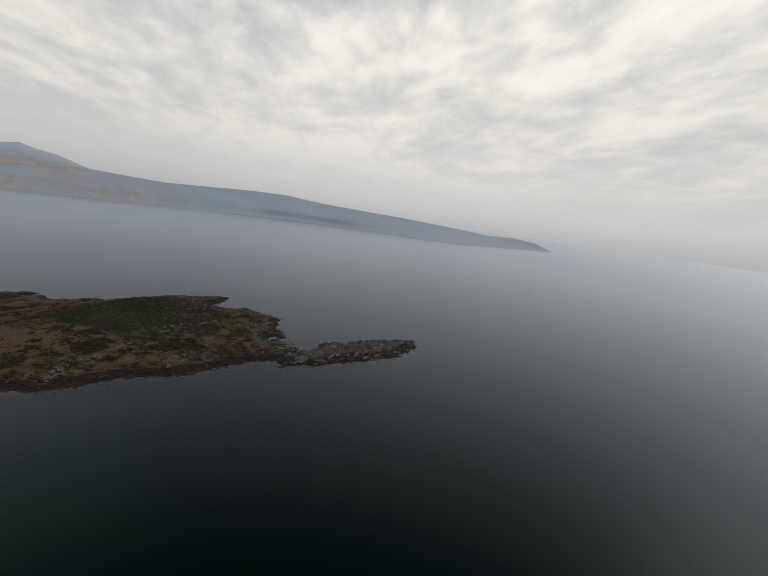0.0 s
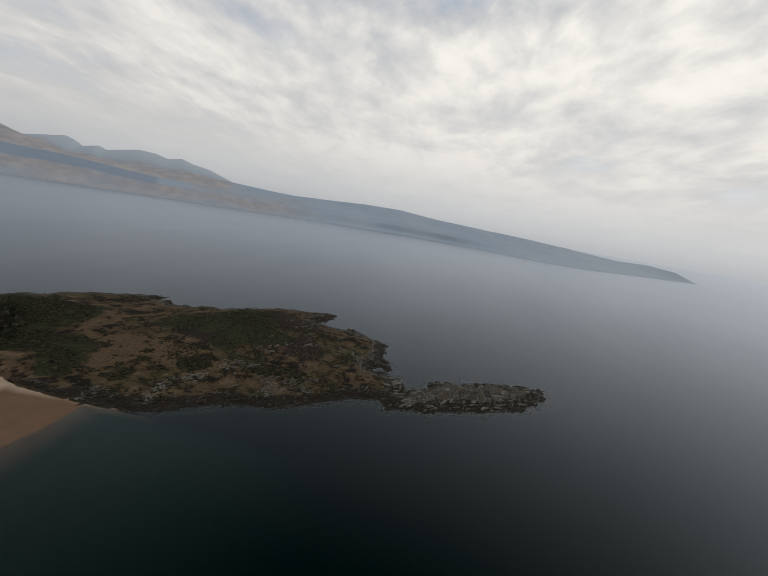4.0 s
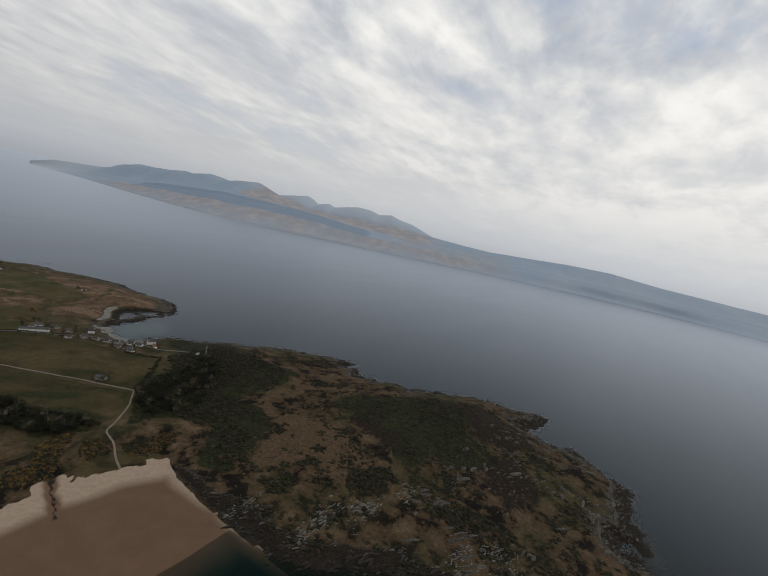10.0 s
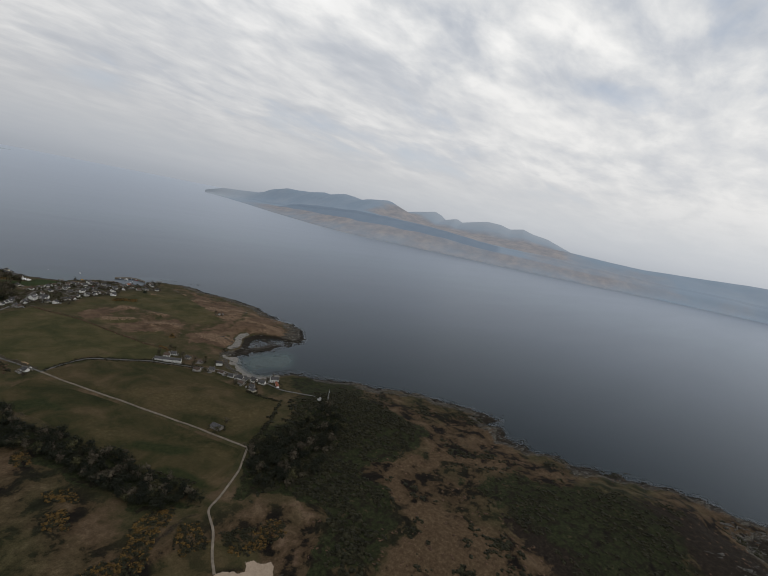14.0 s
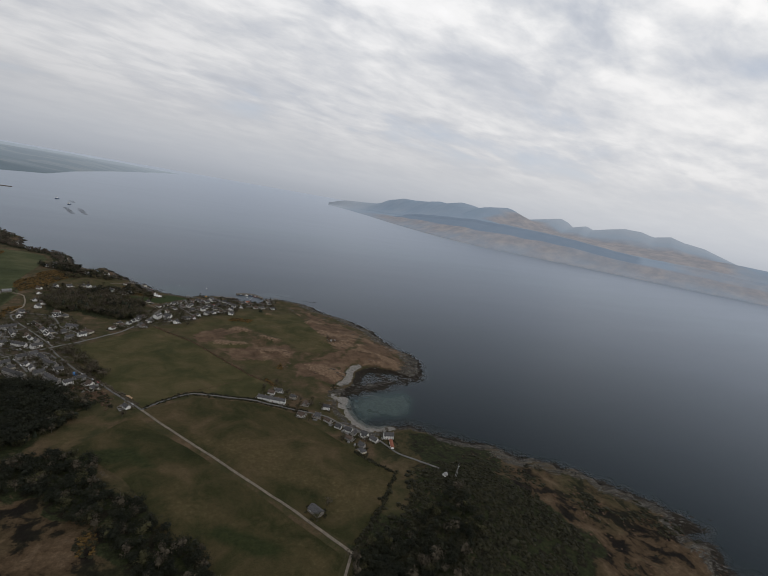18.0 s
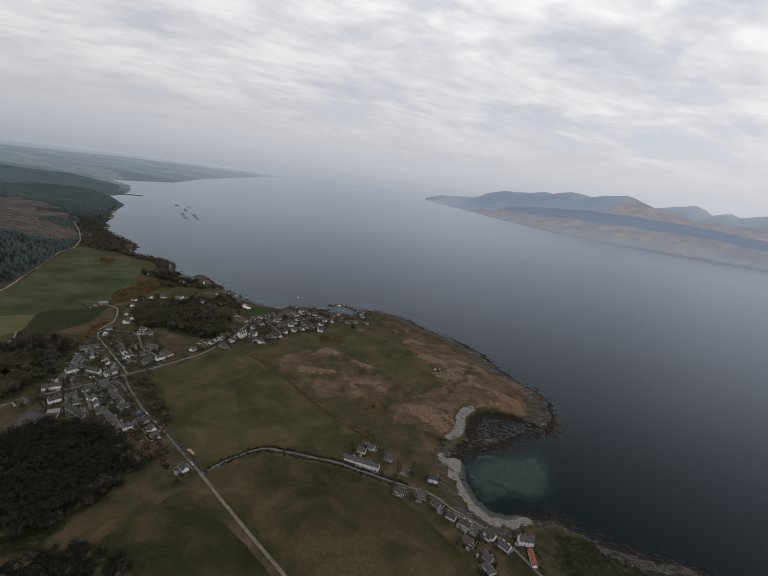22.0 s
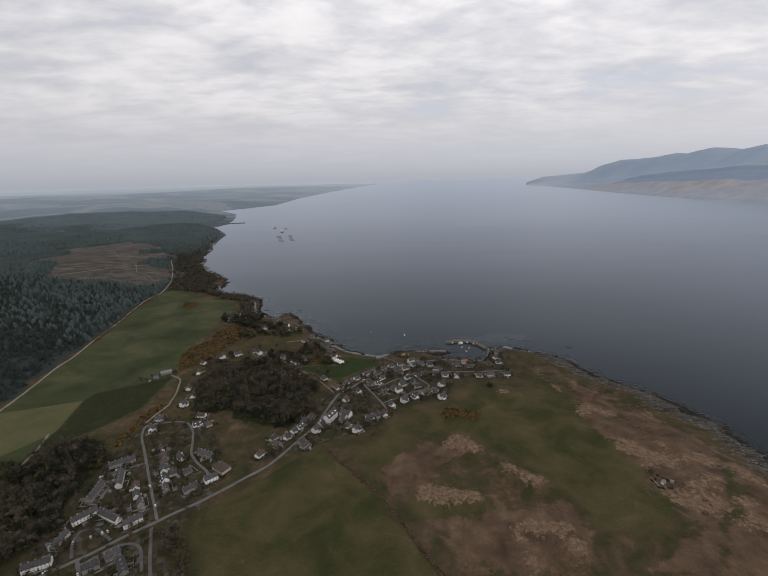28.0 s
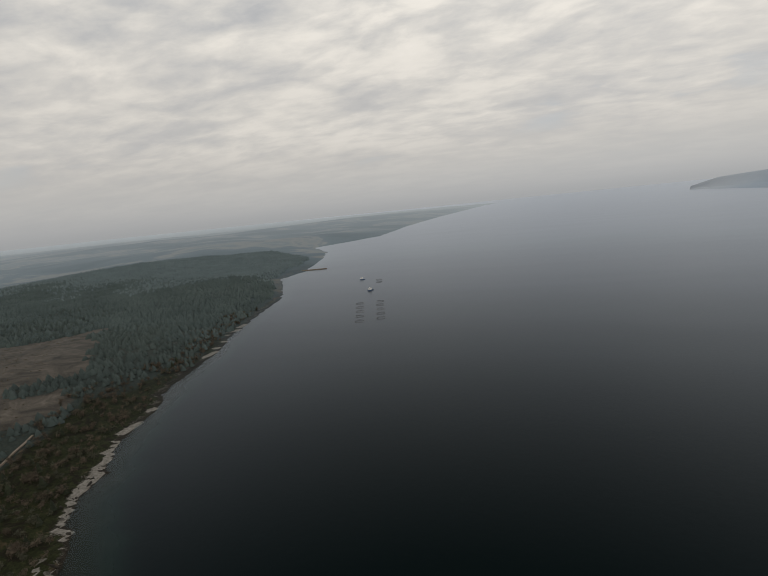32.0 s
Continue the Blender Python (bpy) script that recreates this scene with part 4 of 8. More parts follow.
def build_ground():
    nx, ny = len(GRID_X), len(GRID_Y)
    pts = np.stack([np.repeat(GRID_X, ny), np.tile(GRID_Y, nx)], 1)
    h, d, sandy = ground_height(pts)
    soft = lambda poly, w=1.0, j=0.0: np.clip(0.5 + (signed(pts + j * np.stack([waves(pts, 4, 11, 3), waves(pts, 4, 12, 3)], 1), poly)) / w, 0, 1)
    many = lambda polys, w=1.0, j=0.0: np.max([soft(q, w, j) for q in polys], 0)
    field = many([BIG_FIELD, SMALL_FIELD, EAST_FIELD, WEST_FIELD, NORTH_FIELD], 0.9, 0.25)
    # pasture lies smoother than the heath
    h = h - field * 0.10 * waves(pts, 5, 2, 4)
    for x, y in KNOLLS:
        h = h + 0.28 * np.exp(-((pts[:, 0] - x) ** 2 + (pts[:, 1] - y) ** 2) / 1.3)
    cove = many(SHINGLE_COVES, 3.0, 0.4)
    h = h + cove * (0.16 - h)
    reef = many(REEFS[:1], 1.6, 0.8)
    h = np.where(h > -0.5, h + reef * (1 - cove) * (-0.02 + 0.11 * waves(slanting(pts), 2.2, 18, 3) - h), h)
    scrub = many([POINT_SCRUB, [(59.5, 77), (63, 82), (68, 79.8), (75, 73.5), (70, 71), (61, 73)], DARK_WOOD, WEST_WOOD, MID_WOOD, HEDGE_WOOD, EDGE_WOOD, SHORE_WOOD, COAST_WOOD], 3.0, 2.5)
    scrub = np.maximum(scrub, 0.32 * step(0.0, 0.5, waves(pts, 9, 21, 3)) * (pts[:, 1] < 80))
    scrub = np.maximum(scrub, soft(MOSS, 7, 4) * (0.70 + 0.22 * waves(pts, 5, 24, 3)))
    dry = np.maximum(0.66 * soft(CLEARING, 2.5, 3.0), 0.60 * soft(MOOR, 3, 2) * step(-0.2, 0.4, waves(pts, 7, 31, 3)))
    dry = np.maximum(dry, 0.55 * soft(LINKS, 3, 2) * step(0.0, 0.4, waves(pts, 6, 32, 3)))
    scrub = np.where(dry > 0.6, 0, scrub)
    wide = np.where((pts[:, 0] > 66) & (pts[:, 1] < 80), 5.5, np.where((pts[:, 1] > 150) & (pts[:, 0] < 40), 1.7, 3.6))
    rock = step(wide, 0.34 * wide, d) * (d > -4) * (1 - sandy) * 0.8
    south = (pts[:, 1] < 22) & (d > 0)
    rock = np.where(south, np.maximum(rock, 0.30 + 0.16 * step(0.1, 0.5, waves(pts, 6, 37, 3))), rock)
    rock = np.where((pts[:, 1] < -2) & (d > 0), np.maximum(rock, 0.62), rock)
    rock = np.maximum(rock, 0.74 * step(6.0, 3, d + waves(pts, 4, 36, 2)) * (d > 0) * ((pts[:, 0] > 62) & (pts[:, 1] > 95) & (pts[:, 1] < 150)))
    weed = step(1.3 + 1.9 * (pts[:, 1] < 60), 0.2 + 1.3 * (pts[:, 1] < 60), d) * step(-6, -1, d) * (1 - 0.85 * sandy) * 0.9
    weed = np.maximum(weed, 0.85 * many(REEFS, 1.0, 0.8))
    weed = np.where((pts[:, 1] > 150) & (d < 0.1), np.maximum(weed, 1.0), weed)
    bay_floor = step(20, 30, pts[:, 1]) * step(44, 40.5, pts[:, 0] + 0.10 * (pts[:, 1] - 36)) * (pts[:, 1] < 52) * np.where(sandy > 0.4, 1.0 * (d < 0), step(-0.4, -2.0, d))
    shelving = np.where(pts[:, 1] > 60, 1.4, 4.2)
    sand = np.maximum(step(0.45, 0.95, sandy) * step(shelving, 0.62 * shelving, d + 0.9 * waves(pts, 3.5, 47, 3) + 1.1 * waves(pts, 1.1, 46, 3)) * np.where(pts[:, 1] > 60, 0.8, 1.0), bay_floor)
    sand = np.maximum(sand, 0.80 * many(SHINGLE_COVES, 1.3, 0.8))
    sand = np.maximum(sand, 0.70 * step(0.9, 0.4, line_distance(pts, np.array([(9.0, 174), (6.2, 176.2), (5.0, 180), (3.5, 185), (2.2, 187.5)], float))))
    sand = np.maximum(sand, 0.70 * step(-0.25, 0.15, waves(pts, 7, 40, 2)) * step(0.6, 0.15, line_distance(pts + 0.4 * np.stack([waves(pts, 3, 38, 2), waves(pts, 3, 39, 2)], 1), np.array([(-7.5, 195.5), (-11.2, 199), (-12.0, 203.5), (-13.4, 208.5), (-14, 213), (-19.5, 220.5), (-24, 227)], float))))
    sand = np.maximum(sand, 0.70 * step(0.9, 0.4, line_distance(pts, np.array([(24.6, 159.6), (28, 154.6), (31, 151.6), (35, 149.9)], float))))
    sand = np.maximum(sand, 0.85 * step(-0.7, 0.1, waves(pts, 9, 41, 2)) * step(0.8, 0.3, np.abs(d - 0.5)) * (pts[:, 1] > 215) * (pts[:, 1] < 300))
    sand = np.maximum(sand, 0.9 * soft(LAGOON, 2.5, 0.8) * (d < 0) * step(-0.35, 0.0, waves(pts, 2.2, 45, 3) + 0.3))
    brook = line_distance(pts + 0.35 * np.stack([waves(pts, 1.6, 44, 2), waves(pts, 1.6, 43, 2)], 1), np.array(STREAM, float))
    gully = step(0.46, 0.14, brook) * np.where(pts[:, 1] > 45.5, 0.9, 0.45)
    sand = np.maximum(sand, 0.9 * step(1.9, 1.0, brook) * step(52.5, 50.5, pts[:, 1]) * (pts[:, 1] > 44)) * (1 - 0.6 * gully)
    weed = np.maximum(weed, 0.62 * gully)
    h = h - 0.05 * step(0.7, 0.1, brook) * step(44.5, 46.5, pts[:, 1])
    wet = np.maximum(np.where(pts[:, 1] < 60, step(1.4, -1.0, d + 0.4 * waves(pts, 5, 48, 3)), step(1.6, 0.3, d)), step(0.8, 0.3, brook))
    forest = soft(FOREST, 4, 2.0)
    felled = np.clip(0.5 + felling_edge(pts) / 4.0, 0, 1)
    forest = np.where(felled > 0.55, 0, forest)
    far = (pts[:, 0] < -90) | (pts[:, 1] > 300)
    forest = np.where(far & (d > 2), np.clip(forest + 0.45 + 0.5 * waves(pts, 120, 51, 3), 0, 1), forest)
    knoll = np.zeros(len(pts))
    for x, y in KNOLLS:
        w = 0.9 + 0.5 * math.sin(7 * x + y)
        knoll = np.maximum(knoll, 0.72 * np.exp(-((pts[:, 0] - x) / w) ** 2 - ((pts[:, 1] - y) / (1.9 - 0.7 * w)) ** 2))
    knoll = np.maximum(knoll, 0.66 * many([BRACKEN[2], BRACKEN[5]], 3.0, 2.0) * step(0.0, 0.35, waves(slanting(pts), 7.0, 35, 3)) * (1 - np.maximum(step(0.35, 0.6, cove), step(0.2, 0.5, reef))))
    knoll = np.maximum(knoll, 0.78 * many(KNOLL_TOPS, 1.2, 0.6))
    heather = 0.72 * many(DARK_HEATHER, 4.0, 2.0)
    calm = np.maximum(step(76, 88, pts[:, 1]) * step(200, 185, pts[:, 1]), step(52, 58, pts[:, 1]) * step(60, 54, pts[:, 0]) * step(29, 34, pts[:, 0]))
    # masks for the haze painted into the far land, growing away from the village
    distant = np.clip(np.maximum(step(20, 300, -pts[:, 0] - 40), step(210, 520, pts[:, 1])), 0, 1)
    far_haze = 1 - np.exp(-np.maximum(np.hypot(pts[:, 0] - 35, pts[:, 1] - 110) - 300, 0) / 1150)
    layers = {"cover_far": np.stack([far_haze, heather, calm, soft(SCHOOL_YARD, 0.4)], 1), "cover": np.stack([field, scrub, rock, sand], 1),
              "cover_more": np.stack([dry, np.maximum(soft(PALE_FIELD, 0.8), 0.58 * np.max([np.exp(-((pts[:, 0] - x) / 0.5) ** 2 - ((pts[:, 1] - y) / 0.9) ** 2) for x, y in ((22.4, 108.8), (24.1, 109.3))], 0)), felled, forest], 1),
              "cover_field": np.stack([np.maximum(many(RUSHES, 2.0, 1.0), 0.7 * soft(DARK_FIELD, 0.8)), 0.62 * many(ROUGH_GRASS, 4.0, 2.0), soft(GREEN_PARK, 0.6), soft(NORTH_FIELD, 0.8)], 1),
              "cover_beach": np.stack([step(56, 60, pts[:, 1]), knoll, np.maximum(many(BRACKEN[:7], 3.0, 2.0), 0.55 * soft(BRACKEN[7], 3.0, 2.0)) * (1 - 0.8 * np.maximum(step(0.35, 0.6, cove), step(0.2, 0.5, reef))) * (0.78 + 0.4 * waves(pts, 5, 151, 3)), many(VILLAGE, 1.5, 0.8)], 1),
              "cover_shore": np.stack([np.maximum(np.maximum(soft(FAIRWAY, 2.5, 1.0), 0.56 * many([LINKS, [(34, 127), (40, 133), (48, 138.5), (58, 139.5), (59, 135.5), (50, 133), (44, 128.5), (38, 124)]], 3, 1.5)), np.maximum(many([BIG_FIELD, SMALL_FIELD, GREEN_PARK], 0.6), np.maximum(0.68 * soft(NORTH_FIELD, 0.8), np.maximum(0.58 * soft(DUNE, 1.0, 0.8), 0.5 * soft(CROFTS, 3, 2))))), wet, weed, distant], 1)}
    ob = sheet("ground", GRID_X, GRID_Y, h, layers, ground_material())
    tagged(ob, "rough brown and green coastal land with fields and rocky shore", "ground", kind="structure")
    return ob, pts, h, d, sandy


ground, GROUND_PTS, GROUND_H, SHORE_D, SANDY = build_ground()
_height_grid = GROUND_H.reshape(len(GRID_X), len(GRID_Y))


def lie(x, y):
    """Height of the ground sheet at a place."""
    i = min(max(int(np.searchsorted(GRID_X, x)) - 1, 0), len(GRID_X) - 2)
    j = min(max(int(np.searchsorted(GRID_Y, y)) - 1, 0), len(GRID_Y) - 2)
    u, v = (x - GRID_X[i]) / (GRID_X[i + 1] - GRID_X[i]), (y - GRID_Y[j]) / (GRID_Y[j + 1] - GRID_Y[j])
    g = _height_grid
    return float((g[i, j] * (1 - u) + g[i + 1, j] * u) * (1 - v) + (g[i, j + 1] * (1 - u) + g[i + 1, j + 1] * u) * v)


def lies(p):
    """The same for many places."""
    i = np.clip(np.searchsorted(GRID_X, p[:, 0]) - 1, 0, len(GRID_X) - 2)
    j = np.clip(np.searchsorted(GRID_Y, p[:, 1]) - 1, 0, len(GRID_Y) - 2)
    u, v = (p[:, 0] - GRID_X[i]) / (GRID_X[i + 1] - GRID_X[i]), (p[:, 1] - GRID_Y[j]) / (GRID_Y[j + 1] - GRID_Y[j])
    g = _height_grid
    return (g[i, j] * (1 - u) + g[i + 1, j] * u) * (1 - v) + (g[i, j + 1] * (1 - u) + g[i + 1, j + 1] * u) * v


def water_material():
    m = bpy.data.materials.new("sea_water")
    m.use_nodes = True
    t = m.node_tree
    t.nodes.clear()
    p = position(t)
    shallow, tint, slick, _ = layer(t, "depth")
    n = noise_out(t, p, 0.35, 4, 0.6)
    deep = blend(t, ramp(t, noise_out(t, p, 0.02, 3, 0.5), [(0.35, grey(0)), (0.65, grey(1))]), (0.0006, 0.0042, 0.0043), (0.0010, 0.0047, 0.0050))
    span = t.nodes.new("ShaderNodeSeparateXYZ")
    t.links.new(p, span.inputs[0])
    # haze and cloud reflection put into the body colour of the northern water
    haze_lift = ramp(t, math_node(t, "DIVIDE", span.outputs[1], 260.0, True), [(0.16, grey(0)), (0.55, grey(1)), (0.72, grey(0.9)), (0.88, grey(0.55))], "EASE")
    deep = blend(t, haze_lift, deep, (0.0068, 0.0100, 0.0112))
    green = blend(t, tint, (0.007, 0.017, 0.013), (0.038, 0.086, 0.070))
    body = node(t, "ShaderNodeBsdfDiffuse")
    t.links.new(blend(t, shallow, deep, green), body.inputs["Color"])
    clear = node(t, "ShaderNodeBsdfTransparent", Color=(0.93, 0.95, 0.92, 1))
    veil = ramp(t, math_node(t, "ADD", shallow, math_node(t, "MULTIPLY", math_node(t, "SUBTRACT", n, 0.5), 0.12)), [(0.0, grey(1)), (0.25, grey(0.93)), (0.6, grey(0.45)), (1.0, grey(0.10))])
    under = t.nodes.new("ShaderNodeMixShader")
    t.links.new(veil, under.inputs[0])
    t.links.new(clear.outputs[0], under.inputs[1])
    t.links.new(body.outputs[0], under.inputs[2])
    ripple = node(t, "ShaderNodeBump", Strength=0.10, Distance=0.10)
    t.links.new(noise_out(t, p, 1.2, 6, 0.7), ripple.inputs["Height"])
    gloss = node(t, "ShaderNodeBsdfGlossy", Color=(0.768, 0.835, 0.932, 1), Roughness=0.33)
    t.links.new(ripple.outputs[0], gloss.inputs["Normal"])
    fresnel = node(t, "ShaderNodeFresnel", IOR=1.33)
    t.links.new(ripple.outputs[0], fresnel.inputs["Normal"])
    # waves turn part of a grazing surface away, so the sheen levels off
    sheen = ramp(t, math_node(t, "SUBTRACT", fresnel.outputs[0], 0.028, True), [(0.0, grey(0)), (0.12, grey(0.13)), (0.3, grey(0.31)), (0.55, grey(0.52)), (0.97, grey(0.73))])
    drift = node(t, "ShaderNodeMapping")
    drift.inputs["Scale"].default_value = (0.012, 0.05, 1)
    drift.inputs["Rotation"].default_value = (0, 0, radians(-20))
    t.links.new(p, drift.inputs[0])
    sheen = math_node(t, "MULTIPLY", sheen, ramp(t, noise_out(t, drift.outputs[0], 1.0, 6, 0.62, 0.6), [(0.3, grey(0.975)), (0.7, grey(1.025))]))
    sheen = math_node(t, "ADD", sheen, math_node(t, "MULTIPLY", cut(t, slick, n, 0.1, 0.5), 0.016))
    top = t.nodes.new("ShaderNodeMixShader")
    t.links.new(sheen, top.inputs[0])
    t.links.new(under.outputs[0], top.inputs[1])
    t.links.new(gloss.outputs[0], top.inputs[2])
    t.links.new(top.outputs[0], node(t, "ShaderNodeOutputMaterial").inputs[0])
    return m


def build_water():
    xs = spaced([(-4000, -1000, 1000), (-1000, -150, 80), (-150, -60, 8), (-60, 120, 1.0), (120, 200, 10), (200, 5000, 300)])
    ys = spaced([(-4500, -400, 400), (-400, -60, 40), (-60, 230, 1.0), (230, 420, 4), (420, 1000, 30), (1000, 5000, 400)])
    pts = np.stack([np.repeat(xs, len(ys)), np.tile(ys, len(xs))], 1)
    h, d, sandy = ground_height(pts)
    shallow = np.where(pts[:, 1] > 155, step(-6.5, 0.8, d), step(-3.0, 0.5, d))
    bay = step(28.5, 36.5, pts[:, 1]) * step(43.5, 38.5, pts[:, 0] + 0.10 * (pts[:, 1] - 36)) * step(64, 52, pts[:, 1])
    shallow = np.maximum(shallow, np.maximum(bay, sandy * step(-2.5, 0.3, d) * (pts[:, 1] > 60)))
    shallow = np.maximum(shallow, 0.30 * step(0, 26, pts[:, 1]) * step(46, 34, pts[:, 0] + 0.10 * (pts[:, 1] - 36)) * (pts[:, 1] < 50))
    lagoon = np.clip(0.5 + signed(pts + 0.8 * np.stack([waves(pts, 3, 11, 3), waves(pts, 3, 12, 3)], 1), LAGOON) / 2.0, 0, 1)
    shallow = np.maximum(shallow, 0.5 * lagoon)
    cove = step(9, 3, np.hypot(pts[:, 0] - 33, pts[:, 1] - 156))
    shallow = np.maximum(shallow, 0.6 * cove)
    tint = np.clip(np.maximum(np.maximum(bay, sandy) * 0.3, np.maximum(lagoon, cove * 0.75)), 0, 1)
    tint = np.maximum(tint, 0.35 * (pts[:, 1] > 155))
    one = np.ones(len(pts))
    return tagged(sheet("water", xs, ys, 0 * one, {"depth": np.stack([shallow, tint, np.clip(0.5 + signed(pts, SLICK) / 2.0, 0, 1), one], 1)}, water_material()), "dark grey-green sea, calm with fine ripples", "sea", kind="structure")


water = build_water()

# ------------------------------------------------------------------ the island across the sound
ISLAND = [(491, 1404), (483, 1290), (470, 1150), (440, 960), (405, 760), (388, 620), (383, 540), (400, 480), (440, 435), (465, 398), (490, 360), (520, 310), (555, 258), (600, 200), (650, 120),
          (685, 50), (690, -50), (650, -125), (610, -180), (615, -245), (680, -320), (750, -410), (860, -560)]
# heights along the island, from its northern tip (0) to its southern one (1)
ISLAND_RIDGE = [(0, 8), (0.035, 24), (0.07, 28), (0.113, 33), (0.137, 50), (0.16, 57), (0.18, 56), (0.206, 58), (0.242, 61), (0.256, 58.5), (0.292, 64), (0.308, 61), (0.323, 57), (0.348, 61), (0.374, 64), (0.393, 56),
                (0.41, 49), (0.43, 40), (0.46, 35), (0.50, 31), (0.559, 36), (0.59, 33), (0.607, 32), (0.638, 36), (0.655, 39), (0.68, 40), (0.706, 34), (0.742, 31), (0.835, 25.5), (0.907, 18), (0.94, 20), (0.975, 15), (1, 1)]
ISLAND_RANGE = [(0.30, 0), (0.325, 50), (0.355, 55), (0.41, 63), (0.429, 59), (0.445, 51), (0.464, 57), (0.472, 52), (0.50, 63), (0.513, 62), (0.522, 57), (0.533, 61.5), (0.542, 55.5), (0.554, 52), (0.571, 38), (0.59, 22), (0.62, 0)]
ISLAND_LIP = [(0, 2), (0.15, 9), (0.237, 14.5), (0.293, 23), (0.344, 28), (0.384, 33), (0.45, 32), (0.485, 28), (0.503, 24), (0.56, 20), (0.70, 16), (0.85, 10), (1, 1)]


def island_material():
    m, t, b = material("hazed_hillside", 1.0, 0.0)
    p = position(t)
    shelf, band, tan_sunlit, pale = layer(t, "cover")
    n = noise_out(t, p, 0.016, 5, 0.6, 0.4)
    n2 = noise_out(t, p, 0.06, 5, 0.65)
    # blue-grey base colours with the haze over the sound put into them
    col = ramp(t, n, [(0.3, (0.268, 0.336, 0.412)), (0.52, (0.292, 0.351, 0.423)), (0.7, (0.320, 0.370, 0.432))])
    # tan lower slopes; the same tones paint sunlight on the upper slope
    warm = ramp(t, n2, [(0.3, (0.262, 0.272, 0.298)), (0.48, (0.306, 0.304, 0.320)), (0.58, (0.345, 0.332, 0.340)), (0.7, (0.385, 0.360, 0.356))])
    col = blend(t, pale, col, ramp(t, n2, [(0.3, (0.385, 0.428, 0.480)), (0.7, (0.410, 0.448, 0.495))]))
    col = blend(t, cut(t, tan_sunlit, n, 0.35, 1.0), col, warm)
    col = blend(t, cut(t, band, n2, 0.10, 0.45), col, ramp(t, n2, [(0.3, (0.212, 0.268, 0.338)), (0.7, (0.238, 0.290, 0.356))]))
    col = blend(t, cut(t, shelf, n2, 0.1, 0.6), col, (0.44, 0.445, 0.45))
    t.links.new(col, b.inputs["Base Color"])
    return m


def build_island():
    key = np.array(ISLAND, float)
    s = np.r_[0, np.cumsum(np.hypot(*np.diff(key, axis=0).T))]
    u = np.linspace(0, 1, 560)
    shore = np.stack([np.interp(u * s[-1], s, key[:, k]) for k in range(2)], 1)
    for _ in range(14):
        shore[1:-1] = 0.25 * shore[:-2] + 0.5 * shore[1:-1] + 0.25 * shore[2:]
    spine = shore.copy()
    for _ in range(1600):
        spine[1:-1] = 0.25 * spine[:-2] + 0.5 * spine[1:-1] + 0.25 * spine[2:]
    tangent = np.gradient(spine, axis=0)
    out = np.stack([-tangent[:, 1], tangent[:, 0]], 1)
    out /= np.linalg.norm(out, axis=1, keepdims=True)
    along = lambda rows: np.interp(u, *np.array(rows, float).T)
    ridge, far, lip = along(ISLAND_RIDGE), along(ISLAND_RANGE), along(ISLAND_LIP)
    deep = np.interp(u, [0, 0.1, 0.2, 0.45, 0.55, 0.7, 0.9, 1], [3, 90, 150, 150, 115, 110, 60, 10])
    # across: 0 the shore, 1 the lip of the lower slope, 2 the ridge, 3 the range behind it, 4 the far foot
    v = np.r_[np.linspace(0, 1, 22), np.linspace(1.05, 2, 24), np.linspace(2.08, 4, 40)]
    U, V = np.meshgrid(np.arange(len(u)), v, indexing="ij")
    U, V = U.ravel(), V.ravel()
    reach = np.where(V < 1, 0.42 * V, np.where(V < 2, 0.42 + 0.58 * (V - 1), 1.0)) * deep[U]
    back = np.where(deep[U] > 100, 260, 260 * deep[U] / 100)
    reach = np.where(V > 2, deep[U] + (V - 2) * np.maximum(back - deep[U], 10), reach)
    foot = step(0, 1, V)[:, None]
    place = shore[U] * (1 - foot) + spine[U] * foot + out[U] * reach[:, None]
    flat = np.stack([u[U] * s[-1], reach], 1)
    h = np.where(V < 1, lip[U] * step(-0.15, 1.15, V), lip[U] + (ridge[U] - lip[U]) * step(0.85, 2.0, V))
    saddle = np.maximum(0.75 * np.minimum(ridge[U], far[U]), ridge[U] * step(3.2, 2.0, V))
    h = np.where(V > 2, np.where(V < 3, saddle + np.maximum(far[U] - saddle, 0) * step(2.0, 3.0, V), np.maximum(far[U], 0.2) * step(4.0, 3.0, V)), h)
    gully = np.minimum(step(0.05, 0.5, V), step(2.0, 1.55, V) + 0.12)
    h = h + gully * (2.0 * waves(flat, 60, 61, 4, 0.6) + 0.09 * ridge[U] * waves(flat * (1, 0.35), 34, 62, 4, 0.6) * step(1.0, 1.5, V))
    h = np.where(V == 0, -0.5, np.maximum(h, 0.2))
    me = bpy.data.meshes.new("island")
    n = len(v)
    i = (np.arange(len(u) - 1)[:, None] * n + np.arange(n - 1)[None]).ravel()
    me.from_pydata(np.c_[place, h].tolist(), [], np.stack([i, i + 1, i + n + 1, i + n], 1).tolist())
    me.polygons.foreach_set("use_smooth", np.ones(len(me.polygons), bool))
    w = u[U]
    drift = 0.10 * waves(flat, 90, 71, 3)
    band = step(0.56, 0.66, V + drift) * step(1.16, 1.04, V + drift) * step(0.22, 0.27, w) * step(0.53, 0.50, w)
